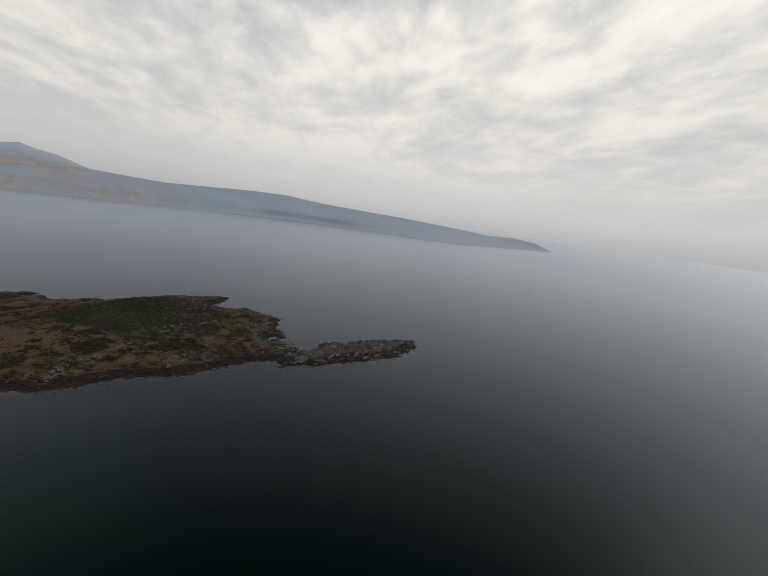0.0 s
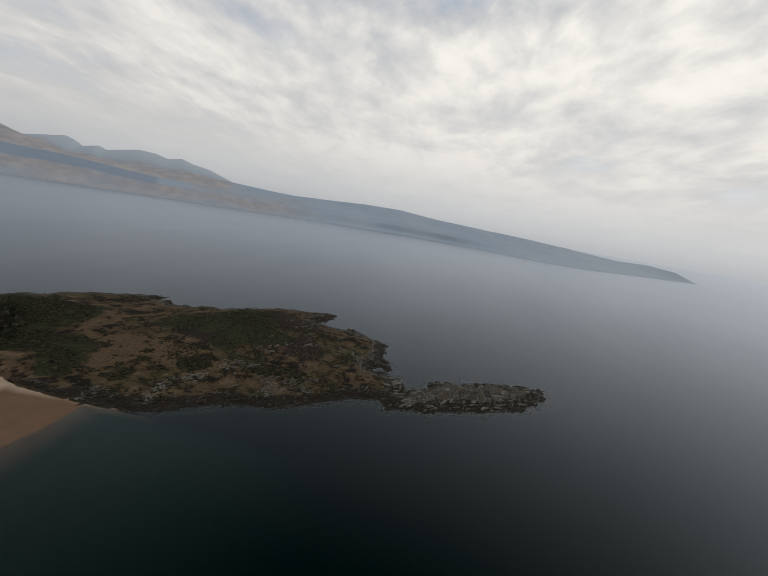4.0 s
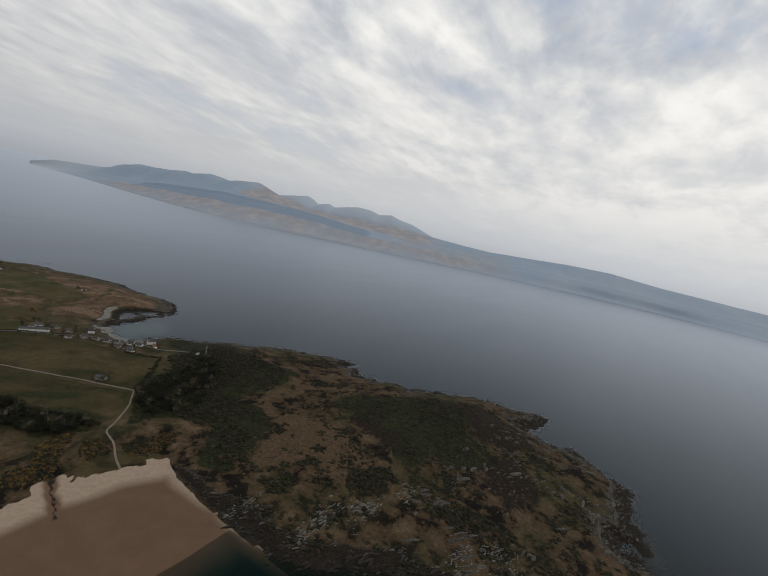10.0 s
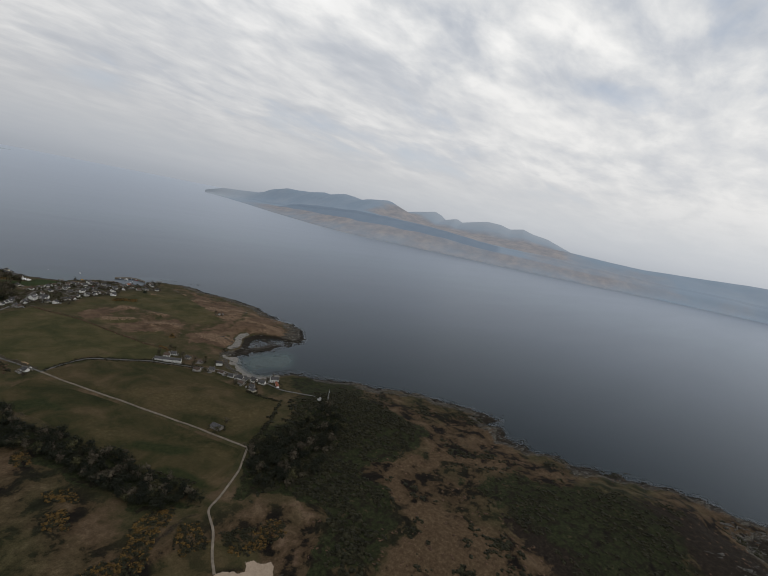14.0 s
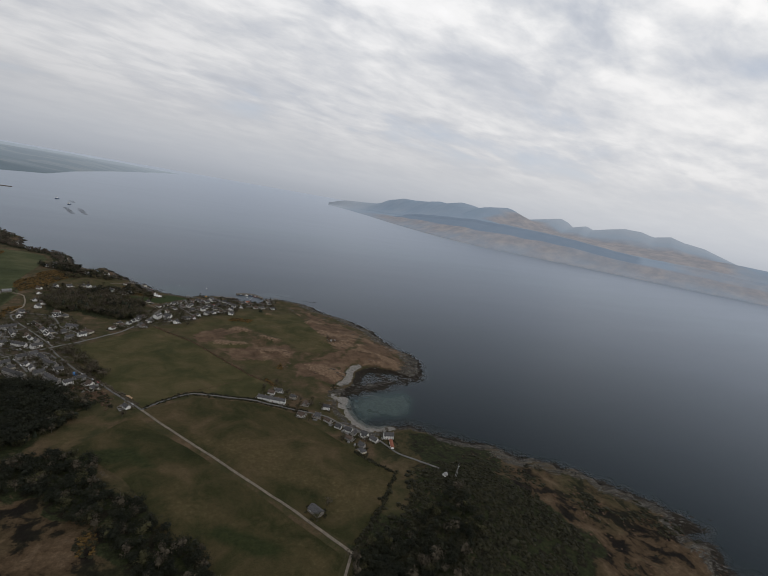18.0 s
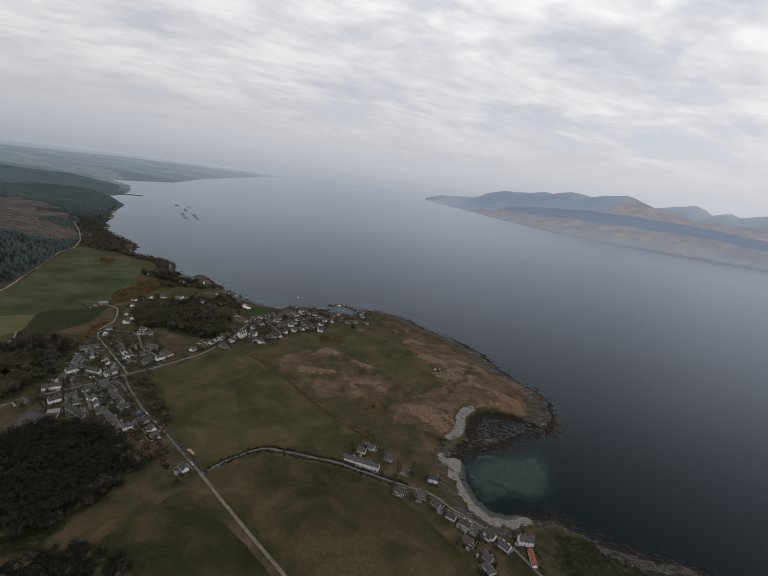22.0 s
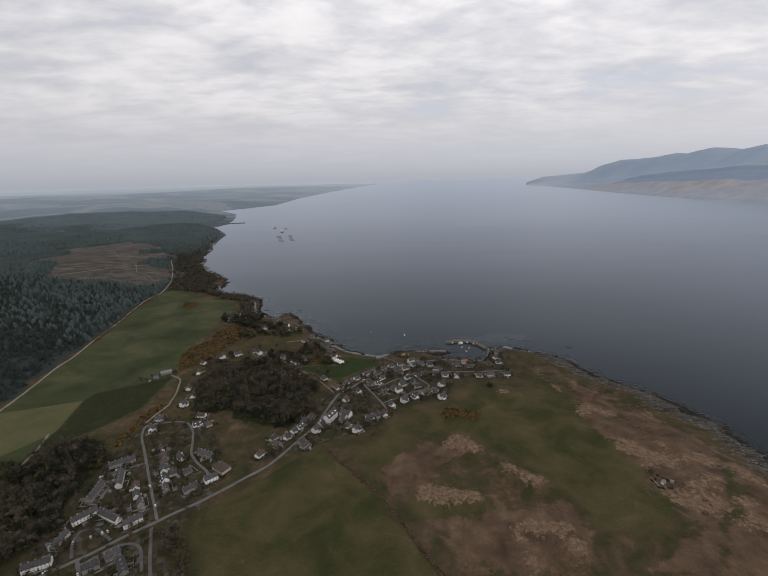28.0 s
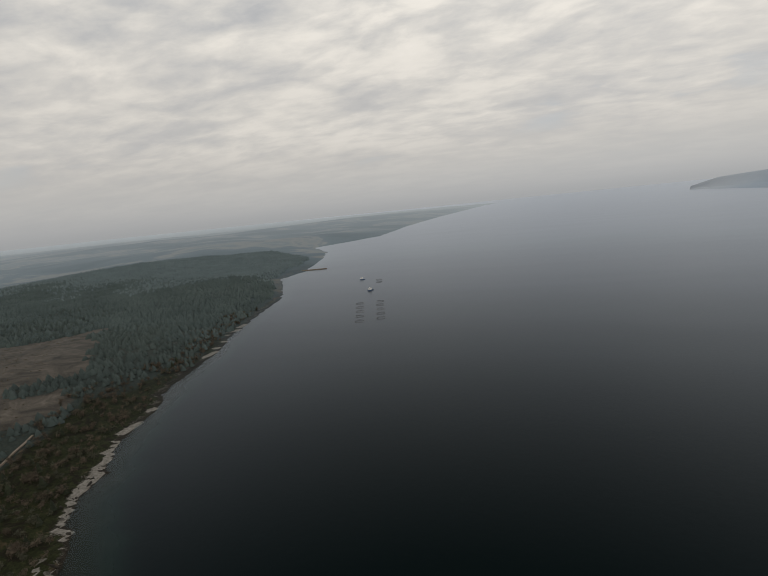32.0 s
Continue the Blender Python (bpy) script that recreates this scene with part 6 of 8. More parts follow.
def gable_house(name, length, width, eave, rise, wall, roof, label, category="house", storeys=1, bays=3, chimneys=2, dormers=0, porch=False, hipped=0.0, units=1, lean=False):
    """A house with gabled or hipped roof, long along x, standing on z = 0 with its footing sunk below."""
    ob = empty_thing(name, label, category)
    L, W = length / 2, width / 2
    if hipped:
        part("wall", boxed(-L, L, -W, W, -0.35, eave), wall, ob)
        bm = bmesh.new()
        o = 0.07
        low = [bm.verts.new(p) for p in ((-L - o, -W - o, eave - 0.02), (L + o, -W - o, eave - 0.02), (L + o, W + o, eave - 0.02), (-L - o, W + o, eave - 0.02))]
        top = [bm.verts.new((-L + hipped, 0, eave + rise)), bm.verts.new((L - hipped, 0, eave + rise))]
        for f in ((0, 1, 5, 4), (2, 3, 4, 5), (1, 2, 5), (3, 0, 4), (3, 2, 1, 0)):
            bm.faces.new([(low + top)[i] for i in f])
        part("roof", bm, roof, ob)
    else:
        part("wall", prism([(-W, -0.35), (W, -0.35), (W, eave), (0, eave + rise), (-W, eave)], -L, L), wall, ob)
        o, t = 0.06, 0.045
        drop = o * rise / W
        part("roof", prism([(-W - o, eave - drop), (0, eave + rise), (W + o, eave - drop), (W + o, eave - drop + t), (0, eave + rise + t * 1.4), (-W - o, eave - drop + t)], -L - 0.04, L + 0.04), roof, ob)
    top = eave + rise
    spots = [] if not chimneys else [-L + 0.09 + k * (2 * L - 0.18) / max(chimneys - 1, 1) for k in range(chimneys)]
    for x in spots:
        if hipped:
            x *= 0.45
        bm = boxed(x - 0.07, x + 0.07, -0.09, 0.09, top - 0.18, top + 0.14)
        box(bm, x - 0.085, x + 0.085, -0.105, 0.105, top + 0.14, top + 0.165)
        box(bm, x - 0.03, x + 0.03, -0.06, -0.01, top + 0.165, top + 0.22)
        box(bm, x - 0.03, x + 0.03, 0.02, 0.07, top + 0.165, top + 0.22)
        part("chimney", bm, STONE_WALL, ob)
    h = eave / storeys
    for s in range(storeys):
        for k in range(bays):
            x = -L + (k + 0.5) * length / bays
            for side in (-1, 1):
                if s == 0 and side == -1 and (k % 3 == 1 or bays == 1):
                    part("door", boxed(x - 0.07, x + 0.07, -W - 0.02, -W + 0.02, 0.0, 0.30), DOOR, ob)
                else:
                    window_part(ob, x, side * W, s * h + 0.34 * h, 0.19, 0.42 * h, side)
    if not hipped and eave > 0.5:
        window_part(ob, L, 0, eave * 0.6, 0.16, 0.18, 2)
    for k in range(dormers):
        x = -L + (k + 0.5) * length / dormers
        y = -W * 0.62
        z = eave + rise * 0.30
        d = part("dormer", prism([(y - 0.12, z - 0.06), (y + 0.26, z - 0.02), (y + 0.26, z + 0.2), (y - 0.12, z + 0.14)], x - 0.13, x + 0.13), wall, ob, "small roof dormer")
        part("pane", boxed(x - 0.09, x + 0.09, y - 0.135, y - 0.115, z - 0.02, z + 0.12), PANE, d)
    if porch:
        p = part("porch", prism([(-W - 0.26, -0.2), (-W + 0.02, -0.2), (-W + 0.02, 0.40), (-W - 0.26, 0.30)], -0.17, 0.17), wall, ob)
        part("porch_roof", prism([(-W - 0.30, 0.29), (-W + 0.02, 0.40), (-W + 0.02, 0.43), (-W - 0.30, 0.32)], -0.20, 0.20), roof, p)
    if lean:
        part("extension", prism([(W - 0.02, -0.3), (W + 0.42, -0.3), (W + 0.42, eave * 0.62), (W - 0.02, eave * 0.95)], -L * 0.55, L * 0.35), wall, ob)
        part("extension_roof", prism([(W - 0.02, eave * 0.95), (W + 0.46, eave * 0.61), (W + 0.46, eave * 0.61 + 0.03), (W - 0.02, eave * 0.95 + 0.03)], -L * 0.57, L * 0.37), roof, ob)
    return ob


SIZE = 0.64   # how large houses stand in the plan


KINDS = [
    lambda: gable_house("house", 1.45, 0.95, 0.42, 0.42, WHITE_WALL, SLATE, "white rendered cottage with a grey slate roof and chimneys", porch=True, bays=3),
    lambda: gable_house("house", 1.60, 1.00, 0.74, 0.42, WHITE_WALL, SLATE, "two-storey white house with slate roof beside the road", storeys=2, bays=3, lean=True),
    lambda: gable_house("house", 1.55, 1.05, 0.40, 0.36, GREY_WALL, BROWN_TILE, "low grey roughcast bungalow with a brown tiled roof", chimneys=1, bays=4),
    lambda: gable_house("house", 1.50, 1.15, 0.44, 0.44, CREAM_WALL, SLATE, "cream villa with a hipped slate roof in its garden", hipped=0.5, chimneys=2, bays=3),
    lambda: gable_house("house", 1.35, 0.95, 0.46, 0.52, GREY_WALL, SLATE, "grey stone cottage with roof dormers", dormers=2, bays=3, chimneys=2),
    lambda: gable_house("house", 1.55, 1.00, 0.42, 0.40, WHITE_WALL, BROWN_TILE, "white bungalow with a brown tiled roof and rear extension", chimneys=1, bays=4, lean=True),
    lambda: gable_house("house", 1.70, 1.05, 0.45, 0.50, WHITE_WALL, SLATE, "white house with slate roof, dormers and a porch", dormers=2, porch=True, bays=4),
]
PROTOTYPES = [kind() for kind in KINDS]
for ob in PROTOTYPES:
    ob["group"] = "village houses"

ROAD_LINES = [np.array(line, float) for line, _, _ in ROADS.values()]


def road_turn(x, y):
    """Direction of the nearest road, and the side on which it lies."""
    best = (1e9, 0.0, None)
    p = np.array([x, y])
    for line in ROAD_LINES:
        for a, b in zip(line[:-1], line[1:]):
            ab = b - a
            s = np.clip((p - a) @ ab / (ab @ ab), 0, 1)
            q = a + s * ab
            d = np.hypot(*(p - q))
            if d < best[0]:
                best = (d, math.atan2(ab[1], ab[0]), q)
    return best


PLACED = []   # places and half sizes of buildings


def stand(x, y, turn):
    """A pose on the ground, level, at the highest of the ground under it."""
    z = max(lie(x + dx, y + dy) for dx in (-0.3, 0, 0.3) for dy in (-0.3, 0, 0.3))
    return pose(x, y, z, 0, 0, math.degrees(turn))


def sized(m, s=SIZE):
    return m @ Matrix.Scale(s, 4)


used = set()


def place_house(x, y, kind, extra=0.0, along=True):
    d, turn, q = road_turn(x, y)
    gap = 0.62
    if d < gap:
        out = np.array([x, y]) - q
        out = out / (np.hypot(*out) + 1e-6)
        x, y = q + out * gap
    for ox, oy, r in PLACED:
        if math.hypot(x - ox, y - oy) < r + 0.26:
            return None
    # the door looks to the road
    if q is not None:
        c, s = math.cos(turn), math.sin(turn)
        if (q[0] - x) * -s + (q[1] - y) * c > 0:
            turn += math.pi
    turn += extra + 0.12 * (random.random() - 0.5)
    m = stand(x, y, turn)
    PLACED.append((x, y, 0.45))
    if kind not in used:
        used.add(kind)
        PROTOTYPES[kind].matrix_basis = sized(m)
        return PROTOTYPES[kind]
    return copy_thing(PROTOTYPES[kind], m)


def terrace(x0, y0, x1, y1, units, wall, roof, label, storeys=2, width=0.95, eave=0.70):
    """A row of joined houses between two points, its doors to the nearest road."""
    L = math.hypot(x1 - x0, y1 - y0)
    ob = gable_house("terrace", L / SIZE, width, eave, 0.42, wall, roof, label, "terraced houses", storeys, units * 2, units + 1)
    x, y, turn = (x0 + x1) / 2, (y0 + y1) / 2, math.atan2(y1 - y0, x1 - x0)
    d, _, q = road_turn(x, y)
    if (q[0] - x) * -math.sin(turn) + (q[1] - y) * math.cos(turn) > 0:
        turn += math.pi
    ob.matrix_basis = sized(stand(x, y, turn))
    n = max(1, round(L / 0.7))
    for k in range(n):
        PLACED.append((x0 + (k + 0.5) / n * (x1 - x0), y0 + (k + 0.5) / n * (y1 - y0), 0.38))
    return tagged(ob, group="village terraces")


TERRACES = [((43.4, 93.7), (47.0, 91.7), 4, 0),
            ((6.9, 109.0), (8.7, 109.8), 4, 0),
            ((7.8, 110.9), (7.9, 112.6), 3, 0),
            ((7.6, 113.6), (9.0, 115.1), 4, 0),
            ((7.4, 116.1), (7.2, 118.6), 5, 1),
            ((6.2, 121.3), (8.3, 122.6), 4, 1),
            ((9.4, 114.9), (11.7, 113.8), 5, 0),
            ((12.4, 113.2), (13.6, 114.2), 3, 0),
            ((9.1, 118.1), (8.1, 120.4), 5, 0),
            ((13.0, 109.7), (13.8, 110.5), 2, 1),
            ((11.8, 108.8), (12.8, 109.4), 2, 1),
            ((16.0, 117.2), (17.0, 118.1), 2, 1),
            ((17.5, 118.6), (18.5, 119.4), 2, 0),
            ((15.0, 123.3), (16.8, 122.6), 4, 1)]
TERRACES += [((9.1, 105.7), (10.1, 106.5), 2, 0), ((10.6, 106.5), (11.4, 107.4), 2, 1), ((14.3, 109.6), (15.4, 108.3), 3, 1), ((15.3, 107.7), (17.1, 105.6), 5, 1), ((15.0, 103.3), (16.1, 104.0), 2, 1), ((11.6, 104.5), (14.3, 102.3), 6, 1), ((16.4, 102.9), (18.4, 100.4), 6, 1), ((18.9, 100.0), (19.9, 100.6), 2, 0), ((20.1, 101.0), (21.1, 101.7), 2, 1), ((24.6, 154.8), (27.2, 150.9), 4, 2)]
TERRACE_LOOKS = [(WHITE_WALL, SLATE, "long white terrace of two-storey houses with slate roof"), (GREY_WALL, SLATE, "grey terrace of village houses with slate roofs"), (STONE_WALL, SLATE, "stone terrace of cottages above the shore road")]
for a, b, units, look_k in TERRACES:
    wall, roof, label = TERRACE_LOOKS[look_k]
    terrace(*a, *b, units, wall, roof, label)

BAY_HOUSES = [(46.9, 95.6), (45.6, 94.9), (48.6, 93.7), (49.9, 91.4), (26.8, 92.7), (48.5, 88.2), (50.8, 87.7), (51.8, 86.2), (52.8, 84.5), (53.9, 83.5), (54.4, 82.6), (53.3, 81.6), (55.7, 81.9), (57.0, 80.9), (54.3, 79.6), (53.9, 78.5), (52.8, 89.8)]
SOUTH_HOUSES = [(17.5, 104.7), (21.9, 100.0), (22.6, 98.5), (14.3, 104.9), (13.1, 106.5), (5.8, 106.2), (12.0, 105.8), (14.8, 103.3)]
NORTH_HOUSES = [(11.5, 117.0), (10.8, 118.2), (12.5, 115.9), (11.1, 123.0), (10.4, 124.1), (13.3, 122.6), (15.1, 120.1), (11.9, 121.7), (12.5, 120.4), (13.2, 119.2), (14.0, 117.7), (13.6, 120.1), (7.2, 128.1), (12.4, 129.2), (12.1, 131.3), (13.8, 129.1), (8.5, 134.1), (7.0, 130.6), (8.7, 136.6), (22.8, 125.8), (23.4, 124.6), (24.4, 125.9), (22.0, 122.7), (26.2, 124.8), (26.7, 124.0)]
MID_HOUSES = [(24.9, 127.2), (25.5, 128.0), (25.8, 129.3), (26.4, 130.2), (27.2, 127.4), (27.9, 128.4), (30.5, 128.9), (31.3, 127.8), (32.5, 126.8), (34.1, 129.4), (30.6, 134.1), (35.2, 130.0)]
HARBOUR_HOUSES = [(30.6, 134.0), (32.4, 136.2), (29.2, 137.5), (30.4, 138.8), (31.0, 139.1), (31.9, 140.2), (33.3, 141.8), (34.3, 142.7), (34.2, 138.6), (35.8, 140.4), (35.1, 138.7), (35.9, 136.0), (37.4, 136.8), (38.1, 136.3), (38.7, 138.0), (40.3, 138.7), (41.0, 137.4), (38.7, 133.5), (40.2, 134.3), (41.8, 135.3), (43.2, 135.9), (43.9, 134.0), (37.0, 132.6), (35.9, 130.2), (34.0, 129.3), (38.6, 142.4), (37.2, 144.9), (38.8, 145.4), (38.0, 143.7), (36.0, 144.1), (39.6, 140.4)]
QUAY_HOUSES = [(41.0, 145.1), (42.2, 145.0), (41.8, 146.3), (40.6, 146.3), (39.5, 143.8), (42.0, 141.6), (44.0, 141.5), (45.4, 141.0), (47.1, 140.7), (50.6, 140.5), (52.3, 140.6), (44.4, 137.7), (54.9, 140.7), (49.8, 144.1), (48.2, 144.8), (53.3, 145.1), (54.9, 145.4), (54.8, 147.5), (55.8, 149.8), (47.0, 145.7), (44.4, 143.3), (43.6, 144.9)]
WEST_HOUSES = [(15.4, 150.2), (17.4, 150.1), (14.3, 150.8), (21.1, 146.2), (22.8, 147.7), (21.5, 141.8), (20.4, 142.2), (26.0, 152.8), (27.6, 149.7), (26.6, 150.5), (12.3, 162.7), (16.9, 162.4), (21.2, 157.0), (26.9, 140.4), (7.9, 141.3), (7.1, 138.9), (6.4, 144.0), (22.3, 159.2), (1.9, 172.7), (3.9, 170.4), (2.4, 170.9), (5.7, 171.1), (11.5, 164.9), (3.1, 174.1), (16.1, 165.7), (17.9, 164.0), (25.2, 157.5), (8.3, 149.8), (10.5, 150.8), (5.8, 147.5), (13.1, 151.9), (19.0, 148.9)]
for k, (x, y) in enumerate(BAY_HOUSES + SOUTH_HOUSES + NORTH_HOUSES + MID_HOUSES + HARBOUR_HOUSES + QUAY_HOUSES + WEST_HOUSES):
    place_house(x, y, (k * 5 + k // 3) % len(PROTOTYPES), extra=(math.pi / 2 if k % 7 == 3 else 0.0))

# larger and odd buildings
def single(ob, x, y, turn, r=0.7, s=0.75):
    ob.matrix_basis = sized(stand(x, y, radians(turn)), s)
    PLACED.append((x, y, r))
    return ob


single(gable_house("hotel", 2.6, 1.25, 1.05, 0.5, WHITE_WALL, SLATE, "large white three-storey hotel with slate roof", "hotel", 3, 6, 3, 3), 29.1, 129.5, 62)
single(gable_house("hotel_annexe", 1.9, 1.1, 0.72, 0.42, WHITE_WALL, SLATE, "white hotel annexe with slate roof", "house", 2, 4, 2, 0, lean=True), 31.0, 130.2, 150)
school = single(gable_house("school", 3.2, 1.9, 0.55, 0.42, CREAM_WALL, SLATE, "low pale school with broad grey roof and yard", "school", 1, 8, 0, 0, hipped=1.0), 10.3, 102.0, 14, 1.4, 0.75)
single(gable_house("care_home", 2.3, 1.5, 0.45, 0.42, CREAM_WALL, BROWN_TILE, "broad low building with a hipped brown roof beside the lane", "house", 1, 5, 1, hipped=0.6), 18.5, 120.6, -35, 0.9, 0.75)
single(gable_house("shelter", 0.5, 0.35, 0.3, 0.12, WHITE_WALL, PALE_SHEET, "tiny white golf shelter on the links", "shelter", 1, 1, 0), 62.2, 115.6, 30, 0.4)
part("wing", boxed(0.2, 1.7, 0.9, 2.3, -0.3, 0.42), CREAM_WALL, school)
part("wing_roof", boxed(0.15, 1.75, 0.85, 2.35, 0.42, 0.47), PALE_SHEET, school)
single(gable_house("barn", 1.9, 1.2, 0.45, 0.35, STONE_WALL, SLATE, "stone field barn with a dark slate roof", "barn", 1, 2, 0), 45.0, 69.6, -62)
single(gable_house("barn", 2.6, 1.5, 0.6, 0.4, GREY_WALL, PALE_SHEET, "long farm shed with pale sheet roof", "barn", 1, 3, 0), 1.2, 144.2, 28, 1.0, 0.6)
single(gable_house("barn", 1.7, 1.0, 0.5, 0.35, STONE_WALL, SLATE, "stone farm steading with slate roof", "barn", 1, 3, 0), 0.2, 143.0, 118, 0.9)
single(gable_house("red_roofed_shed", 2.6, 0.6, 0.3, 0.22, WHITE_WALL, RED_TILE, "long low outbuilding with an orange-red tiled roof", "shed", 1, 4, 0), 58.5, 79.1, 71, 0.6, 0.7)
single(gable_house("red_roofed_house", 1.5, 1.1, 0.45, 0.4, WHITE_WALL, RED_TILE, "white house with a bright red tiled roof near the harbour", "house", 1, 3, 1), 49.4, 145.8, 5, 0.5, 0.62)
single(gable_house("red_roofed_house", 1.3, 1.0, 0.45, 0.45, WHITE_WALL, RED_TILE, "small house with an orange-red roof at the wood edge", "house", 1, 3, 1, hipped=0.35), 23.2, 141.2, 40, 0.5, 0.62)
single(gable_house("boat_shed", 1.1, 0.8, 0.4, 0.2, PALE_SHEET, PALE_SHEET, "pale boat shed with sheet roof above the beach", "shed", 1, 1, 0), 35.2, 148.5, 10, 0.7)
single(gable_house("hut", 0.7, 0.5, 0.3, 0.16, GREY_WALL, plain("ochre_sheet", (0.26, 0.15, 0.03), (0.34, 0.21, 0.05), 4), "small hut with an ochre-yellow roof above the shore", "hut", 1, 1, 0), 39.5, 149.4, 25, 0.5)
single(gable_house("house", 2.0, 1.1, 0.78, 0.45, WHITE_WALL, SLATE, "large white two-storey house above the small bay", "house", 2, 4, 2), 58.9, 80.9, -15, 0.6, 0.68)
single(gable_house("harbour_store", 1.9, 0.8, 0.4, 0.25, PALE_SHEET, PALE_SHEET, "long pale store beside the harbour yard", "shed", 1, 2, 0), 58.2, 151.6, -28, 0.8)
single(gable_house("boat_shed", 0.95, 0.75, 0.34, 0.2, WHITE_WALL, plain("blue_sheet_roof", (0.07, 0.11, 0.16), (0.11, 0.16, 0.22), 4), "small shed with a blue sheet roof at the track fork", "shed", 1, 1, 0), 13.7, 168.8, 35, 0.5, 0.75)
single(gable_house("hut", 0.7, 0.5, 0.32, 0.16, WHITE_WALL, PALE_SHEET, "small white hut beside the radio mast", "hut", 1, 1, 0), 61.3, 70.7, 20, 0.6)


def small_shed(label):
    ob = empty_thing("garden_shed", label, "shed", "garden sheds")
    part("wall", prism([(-0.16, -0.2), (0.16, -0.2), (0.16, 0.26), (0, 0.34), (-0.16, 0.26)], -0.24, 0.24), GREY_WALL, ob)
    part("roof", prism([(-0.2, 0.24), (0, 0.34), (0.2, 0.24), (0.2, 0.265), (0, 0.37), (-0.2, 0.265)], -0.26, 0.26), PALE_SHEET, ob)
    part("door", boxed(0.235, 0.25, -0.07, 0.07, 0, 0.24), DOOR, ob)
    return ob


shed = small_shed("small grey garden shed behind a house")
shed_places = []
for x, y, r in list(PLACED):
    a = random.random() * 6.28
    sx, sy = x + (r + 0.45) * math.cos(a), y + (r + 0.45) * math.sin(a)
    if random.random() < 0.6 and all(math.hypot(sx - ox, sy - oy) > rr + 0.2 for ox, oy, rr in PLACED) and road_turn(sx, sy)[0] > 0.5 and lie(sx, sy) > 0.25:
        shed_places.append((sx, sy))
        PLACED.append((sx, sy, 0.18))
for k, (x, y) in enumerate(shed_places):
    m = stand(x, y, random.random() * 3)
    if k == 0:
        shed.matrix_basis = sized(m)
    else:
        copy_thing(shed, m)


def polytunnel():
    ob = empty_thing("polytunnel", "white polythene growing tunnel in a row on the grass", "polytunnel", "row of polytunnels")
    arc = [(-0.22 + 0.0, 0)] + [(-0.22 * math.cos(k * math.pi / 8), 0.30 * math.sin(k * math.pi / 8)) for k in range(1, 8)] + [(0.22, 0)]
    part("cover", prism(arc, -0.55, 0.55), POLYTHENE, ob)
    for x in (-0.55, -0.18, 0.18, 0.55):
        part("hoop", prism([(y * 1.04, z * 1.04) for y, z in arc] + [(0.20, 0)] + [(y * 0.99, z * 0.99) for y, z in arc[::-1][1:-1]] + [(-0.20, 0)], x - 0.015, x + 0.015), GALVANISED, ob)
    return ob


tunnel = polytunnel()
for k, (x, y) in enumerate([(27.3, 148.5), (27.7, 148.0), (28.1, 147.6), (28.6, 147.15), (29.0, 146.7)]):
    m = stand(x, y, radians(38))
    if k == 0:
        tunnel.matrix_basis = sized(m, 0.85)
    else:
        copy_thing(tunnel, m)
    PLACED.append((x, y, 0.5))


# blue sheeting beside the village road
stack = empty_thing("covered_stack", "bright blue tarpaulin over a stack beside the road", "stack")
part("cover", prism([(-0.3, -0.1), (0.3, -0.1), (0.28, 0.25), (0.1, 0.36), (-0.12, 0.33), (-0.28, 0.22)], -0.5, 0.5), BLUE_SHEET, stack)
part("base", boxed(-0.55, 0.55, -0.34, 0.34, -0.2, 0.04), CONCRETE, stack)
stack.matrix_basis = stand(19.7, 103.2, radians(-55)) @ Matrix.Scale(0.8, 4)
PLACED.append((19.7, 103.2, 0.4))

# ------------------------------------------------------------------ vehicles
def parked_car(paint, label):
    ob = empty_thing("car", label, "car", "parked cars")
    part("body", prism([(-0.125, 0.05), (0.125, 0.05), (0.13, 0.11), (0.11, 0.125), (-0.11, 0.125), (-0.13, 0.11)], -0.3, 0.3), paint, ob)
    bm = bmesh.new()
    low = [bm.verts.new(p) for p in ((-0.24, -0.11, 0.12), (0.15, -0.11, 0.12), (0.15, 0.11, 0.12), (-0.24, 0.11, 0.12))]
    top = [bm.verts.new(p) for p in ((-0.19, -0.085, 0.2), (0.06, -0.085, 0.2), (0.06, 0.085, 0.2), (-0.19, 0.085, 0.2))]
    for k in range(4):
        bm.faces.new((low[k], low[(k + 1) % 4], top[(k + 1) % 4], top[k]))
    bm.faces.new(top)
    part("cabin_glass", bm, PANE, ob)
    part("roof", boxed(-0.185, 0.055, -0.083, 0.083, 0.198, 0.21), paint, ob)
    for x in (-0.18, 0.18):
        for y in (-0.12, 0.12):
            part("wheel", tube(bmesh.new(), (x, y - 0.02, 0.045), (x, y + 0.02, 0.045), 0.045, 0.045, 8), PLASTIC_BLACK, ob)
    return ob


